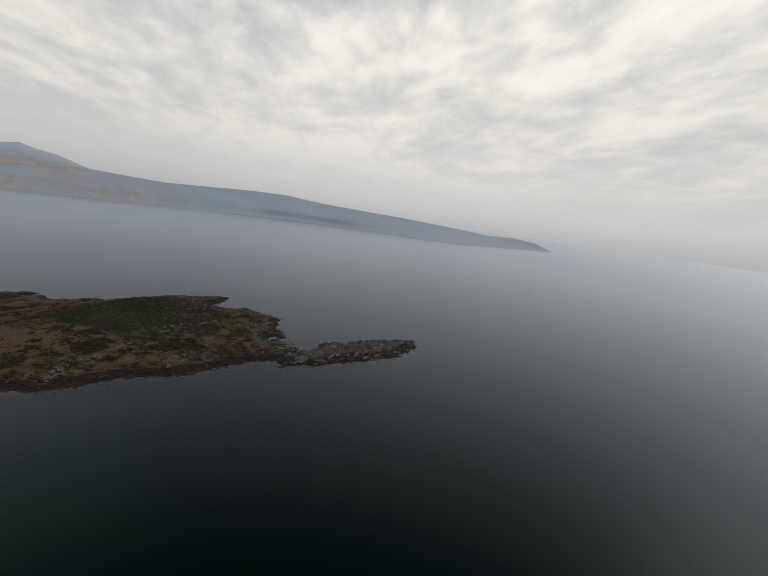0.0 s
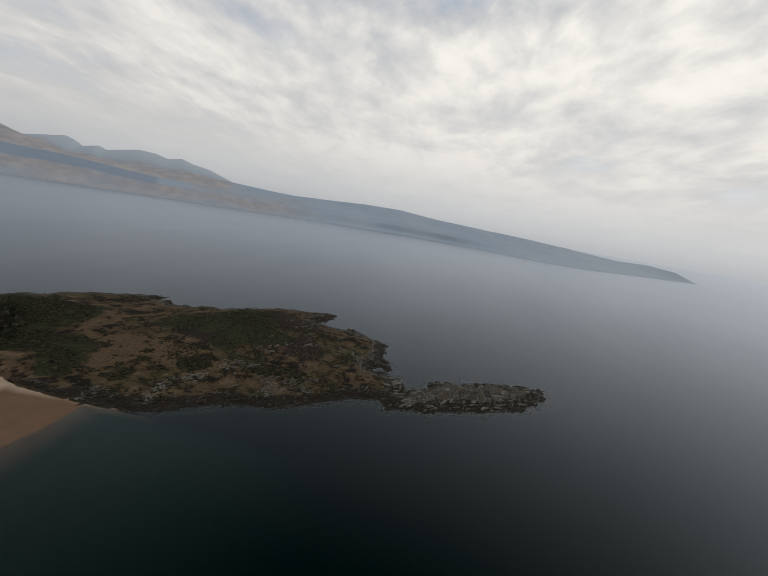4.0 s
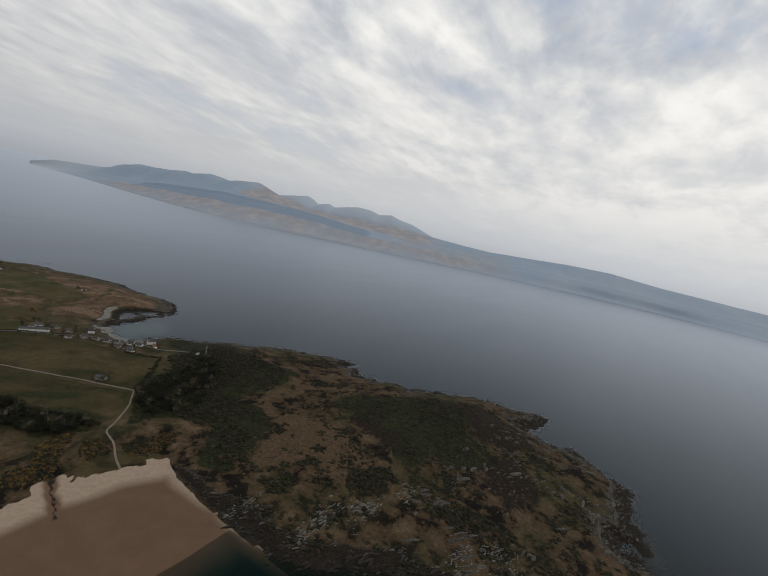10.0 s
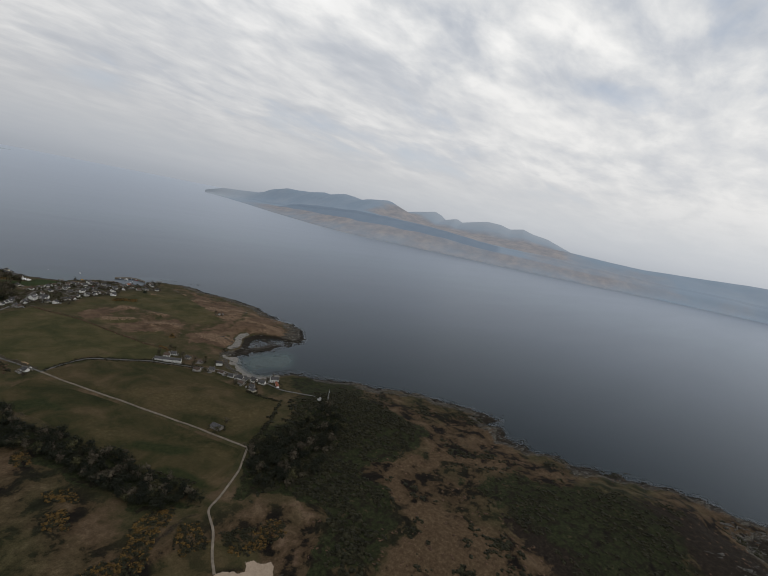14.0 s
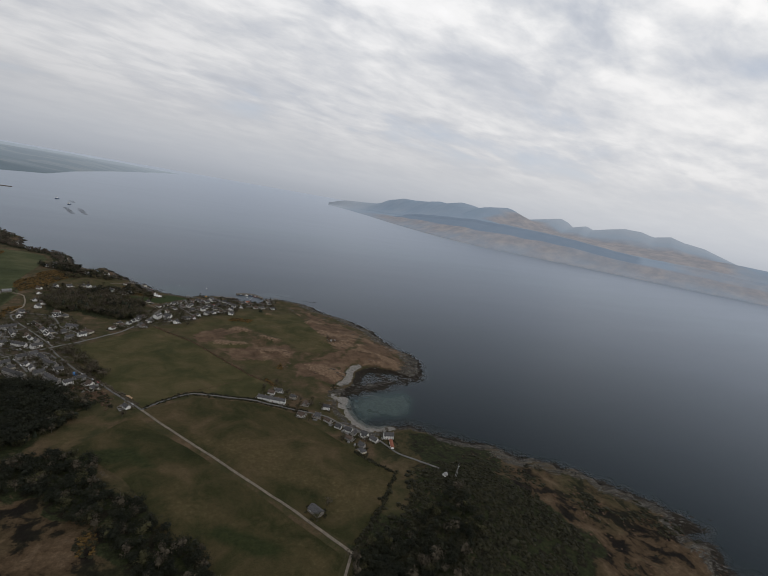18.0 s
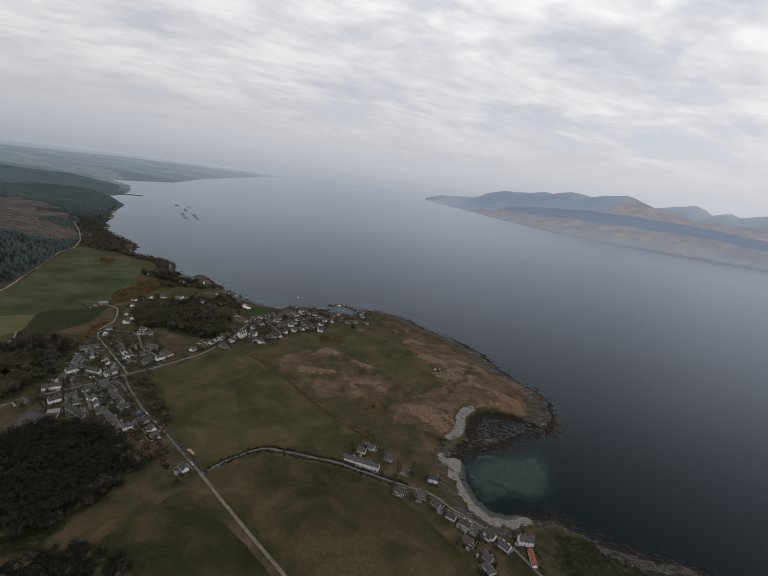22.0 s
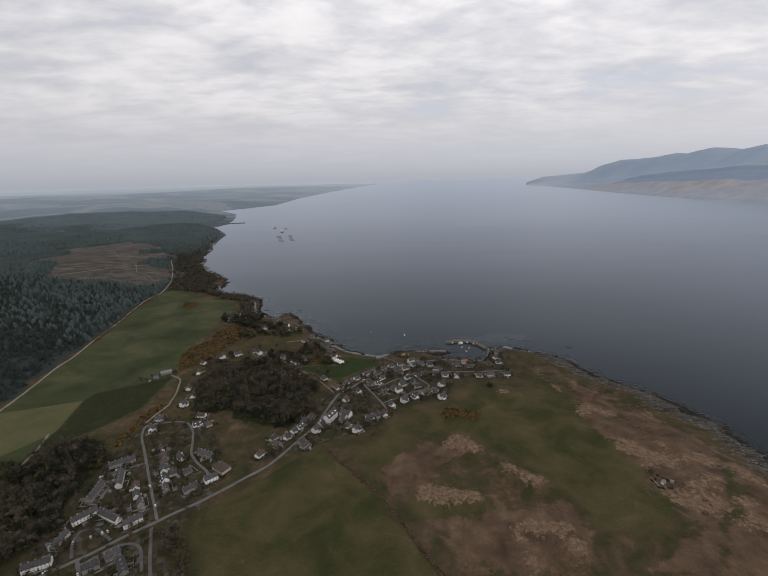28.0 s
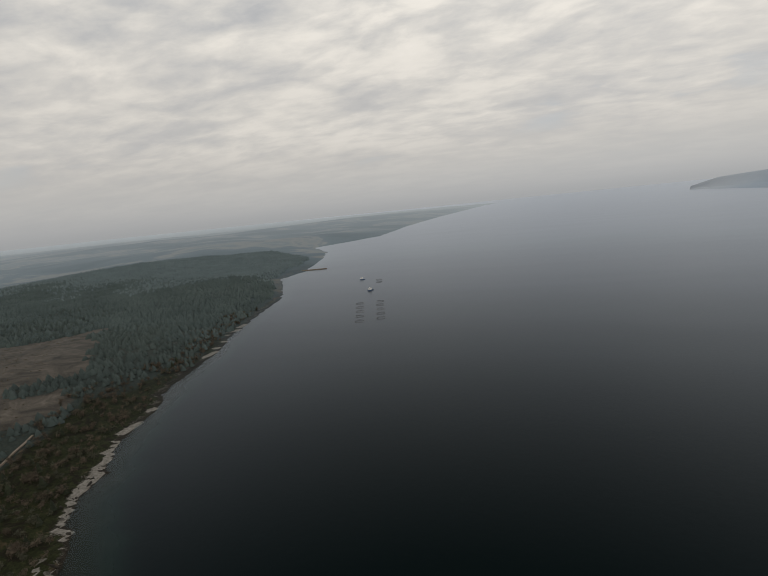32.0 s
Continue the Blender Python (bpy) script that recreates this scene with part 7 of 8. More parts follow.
car_labels = ["white car parked by the road", "dark car parked by the road", "silver car parked beside a house", "red car parked beside a house"]
cars = [parked_car(p, l) for p, l in zip(PAINTS, car_labels)]
car_spots = []
for k, (key, (line, width, kind)) in enumerate(ROADS.items()):
    if kind != "tarmac" or key in ("lane", "bay_road"):
        continue
    line = np.array(line, float)
    for a, b in zip(line[:-1], line[1:]):
        n = int(np.hypot(*(b - a)) / 0.9)
        for j in range(n):
            s = (j + random.random()) / max(n, 1)
            side = random.choice((-1, 1))
            t = (b - a) / np.hypot(*(b - a))
            p = a + s * (b - a) + side * (width / 2 - 0.05) * np.array([-t[1], t[0]])
            if min(math.hypot(p[0] - ox, p[1] - oy) for ox, oy, _ in PLACED) < 1.3 and random.random() < 0.36:
                car_spots.append((p[0], p[1], math.atan2(t[1], t[0]) + (math.pi if side > 0 else 0)))
car_spots += [(10.2 + 0.35 * k, 112.2 + 0.22 * k, 2.3) for k in range(4)] + [(43.2 + 0.42 * k, 152.4, 1.5) for k in range(6)] + [(30.6 + 0.4 * k, 127.6 + 0.1 * k, 1.2) for k in range(5)]
first = [True] * 4
for k, (x, y, turn) in enumerate(car_spots[:80]):
    c = (k * 3 + k // 5) % 4
    m = pose(x, y, lie(x, y) + (0.10 if k < len(car_spots) - 15 else 0.0), 0, 0, math.degrees(turn))
    if first[c]:
        first[c] = False
        cars[c].matrix_basis = sized(m)
    else:
        copy_thing(cars[c], m)

# ------------------------------------------------------------------ harbour
PIER = np.array([(54.6, 152.9), (54.2, 153.6), (53.9, 154.4), (53.4, 155.5), (52.5, 156.3), (51.3, 156.7), (49.7, 156.5), (48.0, 156.1)], float)


def swept(line, outline, step_len=0.4):
    """An outline (across, up) drawn along a line in the plan."""
    s = np.r_[0, np.cumsum(np.hypot(*np.diff(line, axis=0).T))]
    u = np.linspace(0, s[-1], int(s[-1] / step_len) + 2)
    c = np.stack([np.interp(u, s, line[:, 0]), np.interp(u, s, line[:, 1])], 1)
    for _ in range(3):
        c[1:-1] = 0.25 * c[:-2] + 0.5 * c[1:-1] + 0.25 * c[2:]
    t = np.gradient(c, axis=0)
    t /= np.linalg.norm(t, axis=1, keepdims=True)
    bm = bmesh.new()
    rings = [[bm.verts.new((p[0] - d[1] * a, p[1] + d[0] * a, z)) for a, z in outline] for p, d in zip(c, t)]
    n = len(outline)
    for r0, r1 in zip(rings[:-1], rings[1:]):
        for k in range(n):
            bm.faces.new((r0[k], r0[(k + 1) % n], r1[(k + 1) % n], r1[k]))
    bm.faces.new(rings[0][::-1])
    bm.faces.new(rings[-1])
    bmesh.ops.recalc_face_normals(bm, faces=bm.faces)
    return bm


pier = empty_thing("pier", "curved concrete harbour pier with an outer wall", "pier")
part("deck", swept(PIER, [(-0.24, -1.0), (0.22, -1.0), (0.22, 0.34), (-0.24, 0.34)]), CONCRETE, pier)
part("parapet", swept(PIER, [(-0.31, -1.0), (-0.24, -1.0), (-0.24, 0.46), (-0.31, 0.46)]), STONE_WALL, pier)
for x, y in ((53.35, 155.2), (52.3, 156.2), (50.4, 156.45), (49.0, 156.2)):
    part("bollard", tube(bmesh.new(), (x, y, 0.30), (x, y, 0.42), 0.03, 0.04, 8), PLASTIC_BLACK, pier)
spit = empty_thing("slipway", "rough concrete slipway at the harbour mouth", "slipway")
part("ramp", swept(np.array([(43.6, 151.9), (45.0, 152.2), (45.9, 152.3), (47.3, 152.0)], float), [(-0.28, -0.8), (0.28, -0.8), (0.24, 0.22), (-0.24, 0.22)]), CONCRETE, spit)


def hull_mesh(L, W, H, sheer=0.35):
    """A boat's hull with pointed bow and flat stern; deck closed."""
    bm = bmesh.new()
    rings = []
    for s, w, up in ((-0.5, 0.8, 0.05), (-0.2, 1.0, 0.0), (0.1, 0.98, 0.05), (0.35, 0.62, 0.18), (0.5, 0.04, sheer)):
        x, hw, top = s * L, w * W / 2, H * (1 + up)
        rings.append([bm.verts.new(p) for p in ((x, -hw, top), (x, -hw * 0.75, H * 0.3), (x, 0, -H * 0.4), (x, hw * 0.75, H * 0.3), (x, hw, top))])
    for a, b in zip(rings[:-1], rings[1:]):
        for k in range(4):
            bm.faces.new((a[k], b[k], b[k + 1], a[k + 1]))
        bm.faces.new((a[4], b[4], b[0], a[0]))
    bm.faces.new(rings[0])
    bmesh.ops.recalc_face_normals(bm, faces=bm.faces)
    return bm


def fishing_boat(hull, label, L=1.5):
    ob = empty_thing("fishing_boat", label, "boat", "boats in the harbour")
    part("hull", hull_mesh(L, 0.5, 0.24), hull, ob)
    part("wheelhouse", boxed(-0.05 * L, 0.15 * L, -0.15, 0.15, 0.22, 0.56), FRAME_WHITE, ob)
    part("wheelhouse_window", boxed(0.145 * L, 0.155 * L, -0.13, 0.13, 0.40, 0.52), PANE, ob)
    part("mast", tube(bmesh.new(), (-0.12 * L, 0, 0.2), (-0.12 * L, 0, 1.1), 0.02, 0.012, 6), GALVANISED, ob)
    part("boom", tube(bmesh.new(), (-0.12 * L, 0, 0.5), (-0.42 * L, 0, 0.85), 0.014, 0.01, 5), GALVANISED, ob)
    part("net_drum", tube(bmesh.new(), (-0.36 * L, -0.14, 0.34), (-0.36 * L, 0.14, 0.34), 0.09, 0.09, 8), PLASTIC_BLACK, ob)
    return ob


for k, (x, y, turn, paint, text) in enumerate([(49.1, 155.75, 15, HULL_BLUE, "blue fishing boat moored at the pier"), (50.7, 156.0, 5, FRAME_WHITE, "white fishing boat moored at the pier"), (50.6, 155.45, 10, FRAME_WHITE, "white fishing boat lying outside another"),
                                              (51.9, 155.75, -15, HULL_BLUE, "blue fishing boat beside the pier wall"), (52.9, 154.95, -35, HULL_RED, "red fishing boat moored at the pier")]):
    fishing_boat(paint, text, 1.4 + 0.15 * (k % 2)).matrix_basis = sized(pose(x, y, 0.0, 0, 0, turn), 0.62)


def dinghy(label):
    ob = empty_thing("dinghy", label, "boat", "dinghies at moorings")
    part("hull", hull_mesh(0.6, 0.24, 0.10, 0.2), FRAME_WHITE, ob)
    part("thwart", boxed(-0.06, 0.0, -0.1, 0.1, 0.105, 0.12), DOOR, ob)
    return ob


boat = dinghy("small white dinghy at its mooring")
for k, (x, y, turn) in enumerate([(50.6, 154.0, 20), (51.8, 153.5, 70), (51.0, 152.1, 140), (33.6, 163.2, 30), (2.2, 176.0, 60)]):
    m = pose(x, y, 0.0, 0, 0, turn)
    if k == 0:
        boat.matrix_basis = sized(m, 0.7)
    else:
        copy_thing(boat, m)

yacht = empty_thing("yacht", "white sailing yacht at anchor with bare mast", "yacht")
part("hull", hull_mesh(1.3, 0.42, 0.2, 0.2), FRAME_WHITE, yacht)
part("cabin", boxed(-0.15, 0.3, -0.12, 0.12, 0.2, 0.30), FRAME_WHITE, yacht)
part("mast", tube(bmesh.new(), (0.1, 0, 0.2), (0.1, 0, 1.9), 0.02, 0.012, 6), GALVANISED, yacht)
part("boom", tube(bmesh.new(), (0.1, 0, 0.42), (-0.5, 0, 0.42), 0.025, 0.02, 6), DOOR, yacht)
yacht.matrix_basis = sized(pose(40.4, 161.0, 0.0, 0, 0, 100), 0.62)

# crates, creels and drums on the yard and the slipway
crates = np.vstack([np.array([(56.2, 152.4), (57.5, 152.2), (58.7, 151.9), (60.5, 151.0), (57.0, 151.2), (55.6, 151.6), (55.1, 152.5), (61.6, 150.3)])[rng.randint(8, size=190)] + (0.5, 0.28) * rng.randn(190, 2), np.array([(42.4, 151.5), (43.3, 151.7)])[rng.randint(2, size=45)] + 0.35 * rng.randn(45, 2)])
crates = crates[lies(crates) > 0.08]
CRATE = (np.array([(x, y, z) for z in (0, 1) for x, y in ((-1, -1), (1, -1), (1, 1), (-1, 1))], float) * (1, 0.7, 1), np.array([(4, 5, 6), (4, 6, 7), (0, 1, 5), (0, 5, 4), (1, 2, 6), (1, 6, 5), (2, 3, 7), (2, 7, 6), (3, 0, 4), (3, 4, 7)]))
YARD_GOODS = plain("yard_goods", (0.07, 0.064, 0.057), (0.26, 0.24, 0.21), 7, island=0.6)
stuff("harbour_crates", [CRATE], crates, 0.075, YARD_GOODS, "fish crates, creels and gear heaped on the harbour yard", "crates", (1, 1.1), 0.01)

# ------------------------------------------------------------------ mast
mast = empty_thing("radio_mast", "grey lattice radio mast on the hill", "mast")
for a in range(3):
    c, s = math.cos(a * 2.094), math.sin(a * 2.094)
    c2, s2 = math.cos((a + 1) * 2.094), math.sin((a + 1) * 2.094)
    part("leg", tube(bmesh.new(), (0.22 * c, 0.22 * s, -0.1), (0.05 * c, 0.05 * s, 2.6), 0.022, 0.014, 5), GALVANISED, mast)
    for k in range(7):
        z0, z1 = 0.37 * k, 0.37 * (k + 1)
        r0, r1 = 0.22 - 0.17 * z0 / 2.6, 0.22 - 0.17 * z1 / 2.6
        part("brace", tube(bmesh.new(), (r0 * c, r0 * s, z0), (r1 * c2, r1 * s2, z1), 0.011, 0.011, 4), GALVANISED, mast)
part("antenna", tube(bmesh.new(), (0, 0, 2.5), (0, 0, 3.1), 0.015, 0.01, 5), GALVANISED, mast)
part("dish", tube(bmesh.new(), (0.08, 0, 2.2), (0.16, 0, 2.2), 0.03, 0.13, 10), FRAME_WHITE, mast)
mast.matrix_basis = sized(pose(62.6, 70.2, lie(62.6, 70.2), 0, 0, 15), 0.62)


# ------------------------------------------------------------------ fish farm
GREY_PIPE = plain("grey_pipe", (0.12, 0.13, 0.14), (0.19, 0.20, 0.215), 3, 0.5, 0.4)


def fish_pen():
    ob = empty_thing("fish_pen", "round floating fish pen with a black pipe collar", "fish pen", "rows of fish pens")
    for name, r, z, t in (("outer_collar", 1.25, 0.03, 0.035), ("inner_collar", 1.12, 0.03, 0.03), ("handrail", 1.13, 0.15, 0.014)):
        bm = bmesh.new()
        for k in range(20):
            a, b = k * 2 * math.pi / 20, (k + 1) * 2 * math.pi / 20
            tube(bm, (r * math.cos(a), r * math.sin(a), z), (r * math.cos(b), r * math.sin(b), z), t, t, 5)
        part(name, bm, GREY_PIPE, ob)
    for k in range(10):
        a = k * 2 * math.pi / 10
        part("post", tube(bmesh.new(), (1.12 * math.cos(a), 1.12 * math.sin(a), 0.03), (1.12 * math.cos(a), 1.12 * math.sin(a), 0.2), 0.018, 0.018, 4), PLASTIC_BLACK, ob)
    return ob


pen = fish_pen()
pen_spots = [(-21.1 + 1.55 * k, 320.1 - 5.1 * k) for k in range(5)] + [(-15.2 + 1.35 * k, 322.3 - 5.0 * k) for k in range(5)] + [(-26.0, 362.0), (-24.4, 356.5)]
for k, (x, y) in enumerate(pen_spots):
    if k == 0:
        pen.matrix_basis = pose(x, y, 0)
    else:
        copy_thing(pen, pose(x, y, 0, 0, 0, 17 * k))


def feed_barge(label):
    ob = empty_thing("feed_barge", label, "barge", "feed barges")
    part("hull", boxed(-1.1, 1.1, -0.55, 0.55, -0.2, 0.35), HULL_BLUE, ob)
    part("deckhouse", boxed(-0.8, 0.3, -0.4, 0.4, 0.35, 0.85), FRAME_WHITE, ob)
    part("wheelhouse", boxed(-0.6, -0.05, -0.3, 0.3, 0.85, 1.15), FRAME_WHITE, ob)
    part("window_band", boxed(-0.61, -0.04, -0.31, 0.31, 0.95, 1.08), PANE, ob)
    part("crane", tube(bmesh.new(), (0.75, 0, 0.35), (1.0, 0.2, 1.3), 0.05, 0.03, 6), GALVANISED, ob)
    return ob


feed_barge("feed barge with white deckhouse at the fish farm").matrix_basis = pose(-33.8, 364.4, 0, 0, 0, 20)
feed_barge("feed barge with white deckhouse beside the pens").matrix_basis = pose(-23.4, 340.3, 0, 0, 0, 70)
jetty = empty_thing("jetty", "long stone jetty on the wooded shore", "jetty")
part("deck", swept(np.array([(-81, 402), (-72, 404), (-66, 405)], float), [(-0.6, -1), (0.6, -1), (0.6, 0.5), (-0.6, 0.5)], 2.0), CONCRETE, jetty)

# ------------------------------------------------------------------ woods, scrub and rocks
village = np.array([(x, y) for x, y, _ in PLACED])


def clear_of_houses(p, gap):
    keep = np.ones(len(p), bool)
    for x, y, r in PLACED:
        keep &= np.hypot(p[:, 0] - x, p[:, 1] - y) > r + gap
    return p[keep]


def free(p, road=0.2, house=0.15):
    return clear_of_houses(clear_of_roads(p, road), house)


p = free(sown(DARK_WOOD, 3.0, 0.2, 1.0))
spiky = (rng.rand(len(p)) < 0.14) & (signed(p, DARK_WOOD) > 1.0)
stuff("conifer_wood", SPRUCES, p[spiky], 1.0, NEEDLES, "dark conifers in the wood beside the village", "wood", (1.25, 1), spread=0.3)
fringe = ~spiky & (signed(p, DARK_WOOD) < 1.6) & (p[:, 1] < 96) & (rng.rand(len(p)) < 0.6)
stuff("evergreen_wood", TREES, p[~spiky & ~fringe], 1.15, DARK_LEAVES, "dense dark evergreen wood beside the village", "wood", (1.45, 1), spread=0.35)
olive = rng.rand(len(p)) < 0.5
stuff("leafing_fringe", TREES, p[fringe & olive], 1.0, LEAVES, "olive broadleaf trees fringing the dark wood", "wood", (1.35, 1), spread=0.4)
stuff("bare_fringe", TREES, p[fringe & ~olive], 1.0, TWIGS, "bare brown trees fringing the dark wood", "wood", (1.3, 1), spread=0.4)
stuff("conifer_clump", SPRUCES, np.array([(51.3, 136.9), (51.6, 137.1), (51.1, 137.2), (51.4, 136.6), (51.0, 136.8)]), 0.95, NEEDLES, "tall dark conifers behind the gardens", "trees", (1.3, 1))
for name, poly, n in (("wood", WEST_WOOD, 2.2), ("wood", MID_WOOD, 3.0), ("wood", HEDGE_WOOD, 3.0), ("wood", EDGE_WOOD, 2.0), ("wood", SHORE_WOOD, 1.9), ("wood", COAST_WOOD, 0.9), ("wood", FIELD_EDGE_WOOD, 3.0), ("wood", POINT_WOOD, 2.2)):
    p = free(sown(poly, n * 1.15, 0.1, 1.2))
    p = p[lies(p) > 0.45]
    pines = p[rng.rand(len(p)) < 0.12 * step(-0.3, 0.3, waves(p, 4, 121, 2))]
    if poly not in (FIELD_EDGE_WOOD, EDGE_WOOD, HEDGE_WOOD):
        stuff("conifers", SPRUCES, pines, 1.2, NEEDLES, "dark conifers scattered through a bare wood", "wood", (1.4, 1))
    leafy = rng.rand(len(p)) < (0.5 if poly in (WEST_WOOD, MID_WOOD) else 0.38)
    if poly in (HEDGE_WOOD, EDGE_WOOD, POINT_WOOD, MID_WOOD, WEST_WOOD):
        dark = rng.rand(len(p)) < {id(POINT_WOOD): 0.5, id(MID_WOOD): 0.35, id(WEST_WOOD): 0.35}.get(id(poly), 0.85) * (1 if poly in (HEDGE_WOOD, EDGE_WOOD, POINT_WOOD) else step(-0.1, 0.3, waves(p, 3.5, 123, 2)))
        stuff("evergreen_trees", TREES, p[dark], 0.78 if poly is EDGE_WOOD else 0.85 if poly is HEDGE_WOOD else 1.05, DARK_LEAVES, "dark evergreen trees and ivy along the field", "wood", (1.3, 1))
        p, leafy = p[~dark], leafy[~dark]
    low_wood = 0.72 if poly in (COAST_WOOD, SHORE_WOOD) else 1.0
    # the two shore woods use the copies with painted haze
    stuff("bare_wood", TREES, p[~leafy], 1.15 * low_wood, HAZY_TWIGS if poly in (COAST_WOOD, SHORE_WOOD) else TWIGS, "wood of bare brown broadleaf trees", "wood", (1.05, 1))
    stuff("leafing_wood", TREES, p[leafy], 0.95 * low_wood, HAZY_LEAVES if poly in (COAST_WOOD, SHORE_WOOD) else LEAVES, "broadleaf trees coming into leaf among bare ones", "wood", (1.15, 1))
p = free(sown([(47.2, 64.3), (51.5, 64.8), (51.8, 60.0), (46.8, 58.2), (44.6, 59.0)], 1.4, 0.3, 1.0))
stuff("evergreen_clump", TREES, p, 0.8, DARK_LEAVES, "clump of dark evergreens at the field edge", "wood", (1.45, 1))
near_forest = sown(FOREST, 1.15, 1.0, 2.0)
near_forest = near_forest[(felling_edge(near_forest) < 0.5) & (line_distance(near_forest, np.array(ROADS["forest_track"][0], float)) > 0.7)]
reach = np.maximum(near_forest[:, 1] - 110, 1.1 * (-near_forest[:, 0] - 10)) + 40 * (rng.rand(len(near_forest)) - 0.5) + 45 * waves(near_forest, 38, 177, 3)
# farther bands take needles with more haze in their base colour
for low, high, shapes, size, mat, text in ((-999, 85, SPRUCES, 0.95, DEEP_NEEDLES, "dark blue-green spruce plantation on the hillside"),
                                           (85, 165, CONES, 0.95, MID_NEEDLES, "lightly hazed spruce plantation on the hillside"),
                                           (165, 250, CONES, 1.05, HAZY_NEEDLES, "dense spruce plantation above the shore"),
                                           (250, 330, CONES, 1.2, FAR_NEEDLES, "hazed spruce plantation further along the shore"), (330, 9999, CONES, 1.6, FAR_NEEDLES, "distant spruce plantation along the shore")):
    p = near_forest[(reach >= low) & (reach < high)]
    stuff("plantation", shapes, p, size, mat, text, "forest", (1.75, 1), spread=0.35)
for poly in GORSE:
    p = free(sown(poly, 26.0 if poly[0][1] < 110 else 13.0, 0.0, 1.2), 0.15, 0.1)
    yellow = rng.rand(len(p)) < (0.55 * step(-0.5, 0.1, waves(p, 1.4, 147, 3)) if poly[0][1] < 100 else 0.68)
    stuff("gorse_bushes", SHRUBS, p[yellow], 0.15 if poly[0][1] < 110 else 0.22, GORSE_BLOOM, "gorse bushes in orange-yellow bloom", "gorse", (1.1, 0.8))
    stuff("scrub_bushes", SHRUBS, p[~yellow], 0.15 if poly[0][1] < 110 else 0.20, BUSH, "dark scrub between flowering gorse", "scrub", (1.1, 0.8))
for poly, n, s, mat, text in ((POINT_SCRUB, 5.5, 0.30, BUSH, "dense dark scrub over the headland"), (MOSS, 1.5, 0.20, BUSH, "low dark scrub on the headland"),
                              (FELLING, 0.7, 0.13, TWIGS, "brown brash left after felling")):
    p = free(sown(poly, n * 1.3, 0.0, 3.0))
    if poly is not FELLING:
        p = p[(signed(p, CLEARING) < 0.2) & (rng.rand(len(p)) < 0.3 + step(0, 2.5, signed(p, poly))) & (waves(p, 3.0, 141, 3) > -0.32)]
    stuff("scrub_bushes", SHRUBS, p, s * 0.85, mat, text, "scrub", (1.1, 0.75), spread=0.6)
rough_verge = [(18.5, 99.2), (21.2, 97.6), (24.0, 94.0), (26.2, 92.6), (25.2, 95.6), (22.4, 99.4), (20.6, 100.6)]
p = free(sown(rough_verge, 9.0, 0.0, 1.0))
brown = rng.rand(len(p)) < 0.55
stuff("bracken", SHRUBS, p[brown], 0.2, HEATHER, "dead brown bracken between the wood and the road", "bracken", (1.2, 0.6))
stuff("scrub_bushes", SHRUBS, p[~brown], 0.24, BUSH, "dark scrub between the wood and the road", "scrub", (1.1, 0.8))
for poly in THICKETS:
    stuff("thicket", SHRUBS, sown(poly, 5.0, 0.0, 1.0), 0.30, BUSH, "dark thicket of heather and whin on the headland", "scrub", (1.15, 0.7))
p = free(sown([(6, 146), (27, 142), (28, 150), (23, 160), (13, 166), (5, 160)], 2.2), 0.2, 0.15)
p = p[(waves(p, 3.5, 161, 3) > 0.12) & (signed(p, GREEN_PARK) < -0.2) & (lies(p) > 0.4)]
third = rng.randint(3, size=len(p))
stuff("copse", TREES, p[third == 0], 0.9, DARK_LEAVES, "dark evergreen copse between the crofts", "trees", (1.25, 1), spread=0.4)
stuff("copse", TREES, p[third == 1], 0.9, TWIGS, "bare copse between the crofts", "trees", (1.2, 1), spread=0.4)
stuff("copse", TREES, p[third == 2], 0.8, LEAVES, "small leafing trees between the crofts", "trees", (1.2, 1), spread=0.4)
heath_area = [(42, 30), (48, 20), (58, 3), (70, 2), (86, 4), (100, 20), (98, 34), (88, 45), (86, 62), (72, 76), (62, 74), (45, 48)]
p = sown(heath_area, 2.2)
lump = waves(p, 5.0, 101, 3)
p1 = p[(lump > 0.22) & (signed(p, CLEARING) < 0.5)]
stuff("heath_bushes", SHRUBS, p1, 0.26, BUSH, "dark heather and scrub in patches on the headland", "scrub", (1.15, 0.6))
p = sown(CLEARING, 2.6)
p = p[(waves(p, 2.2, 143, 3) > 0.36) | (rng.rand(len(p)) < 0.015)]
for x, y, n, wide in ((61.7, 37.1, 60, 0.9), (56.0, 37.5, 26, 0.45), (53.5, 36.4, 26, 0.5), (59.7, 32.5, 60, 1.0), (56.4, 33.2, 40, 0.8)):
    p = np.vstack([p, np.array([(x, y)]) + wide * rng.randn(n, 2)])
stuff("heath_bushes", SHRUBS, p, 0.2, BUSH, "scattered dark bushes in the open heath", "scrub", (1.15, 0.7), spread=0.6)
p2 = sown(heath_area, 0.45)
p2 = p2[(signed(p2, POINT_SCRUB) < 0) & (signed(p2, MOSS) < 0)]
stuff("bracken", SHRUBS, p2, 0.14, HEATHER, "brown bracken clumps on the headland", "bracken", (1.2, 0.55))
links_area = [(45, 104), (48, 98), (55, 95), (66, 100), (76, 103), (78, 112), (74, 130), (66, 143), (58, 141), (62, 128), (66, 116), (60, 108), (52, 106)]
p = sown(links_area, 1.0)
p = free(p[waves(p, 4.0, 105, 3) > 0.18])
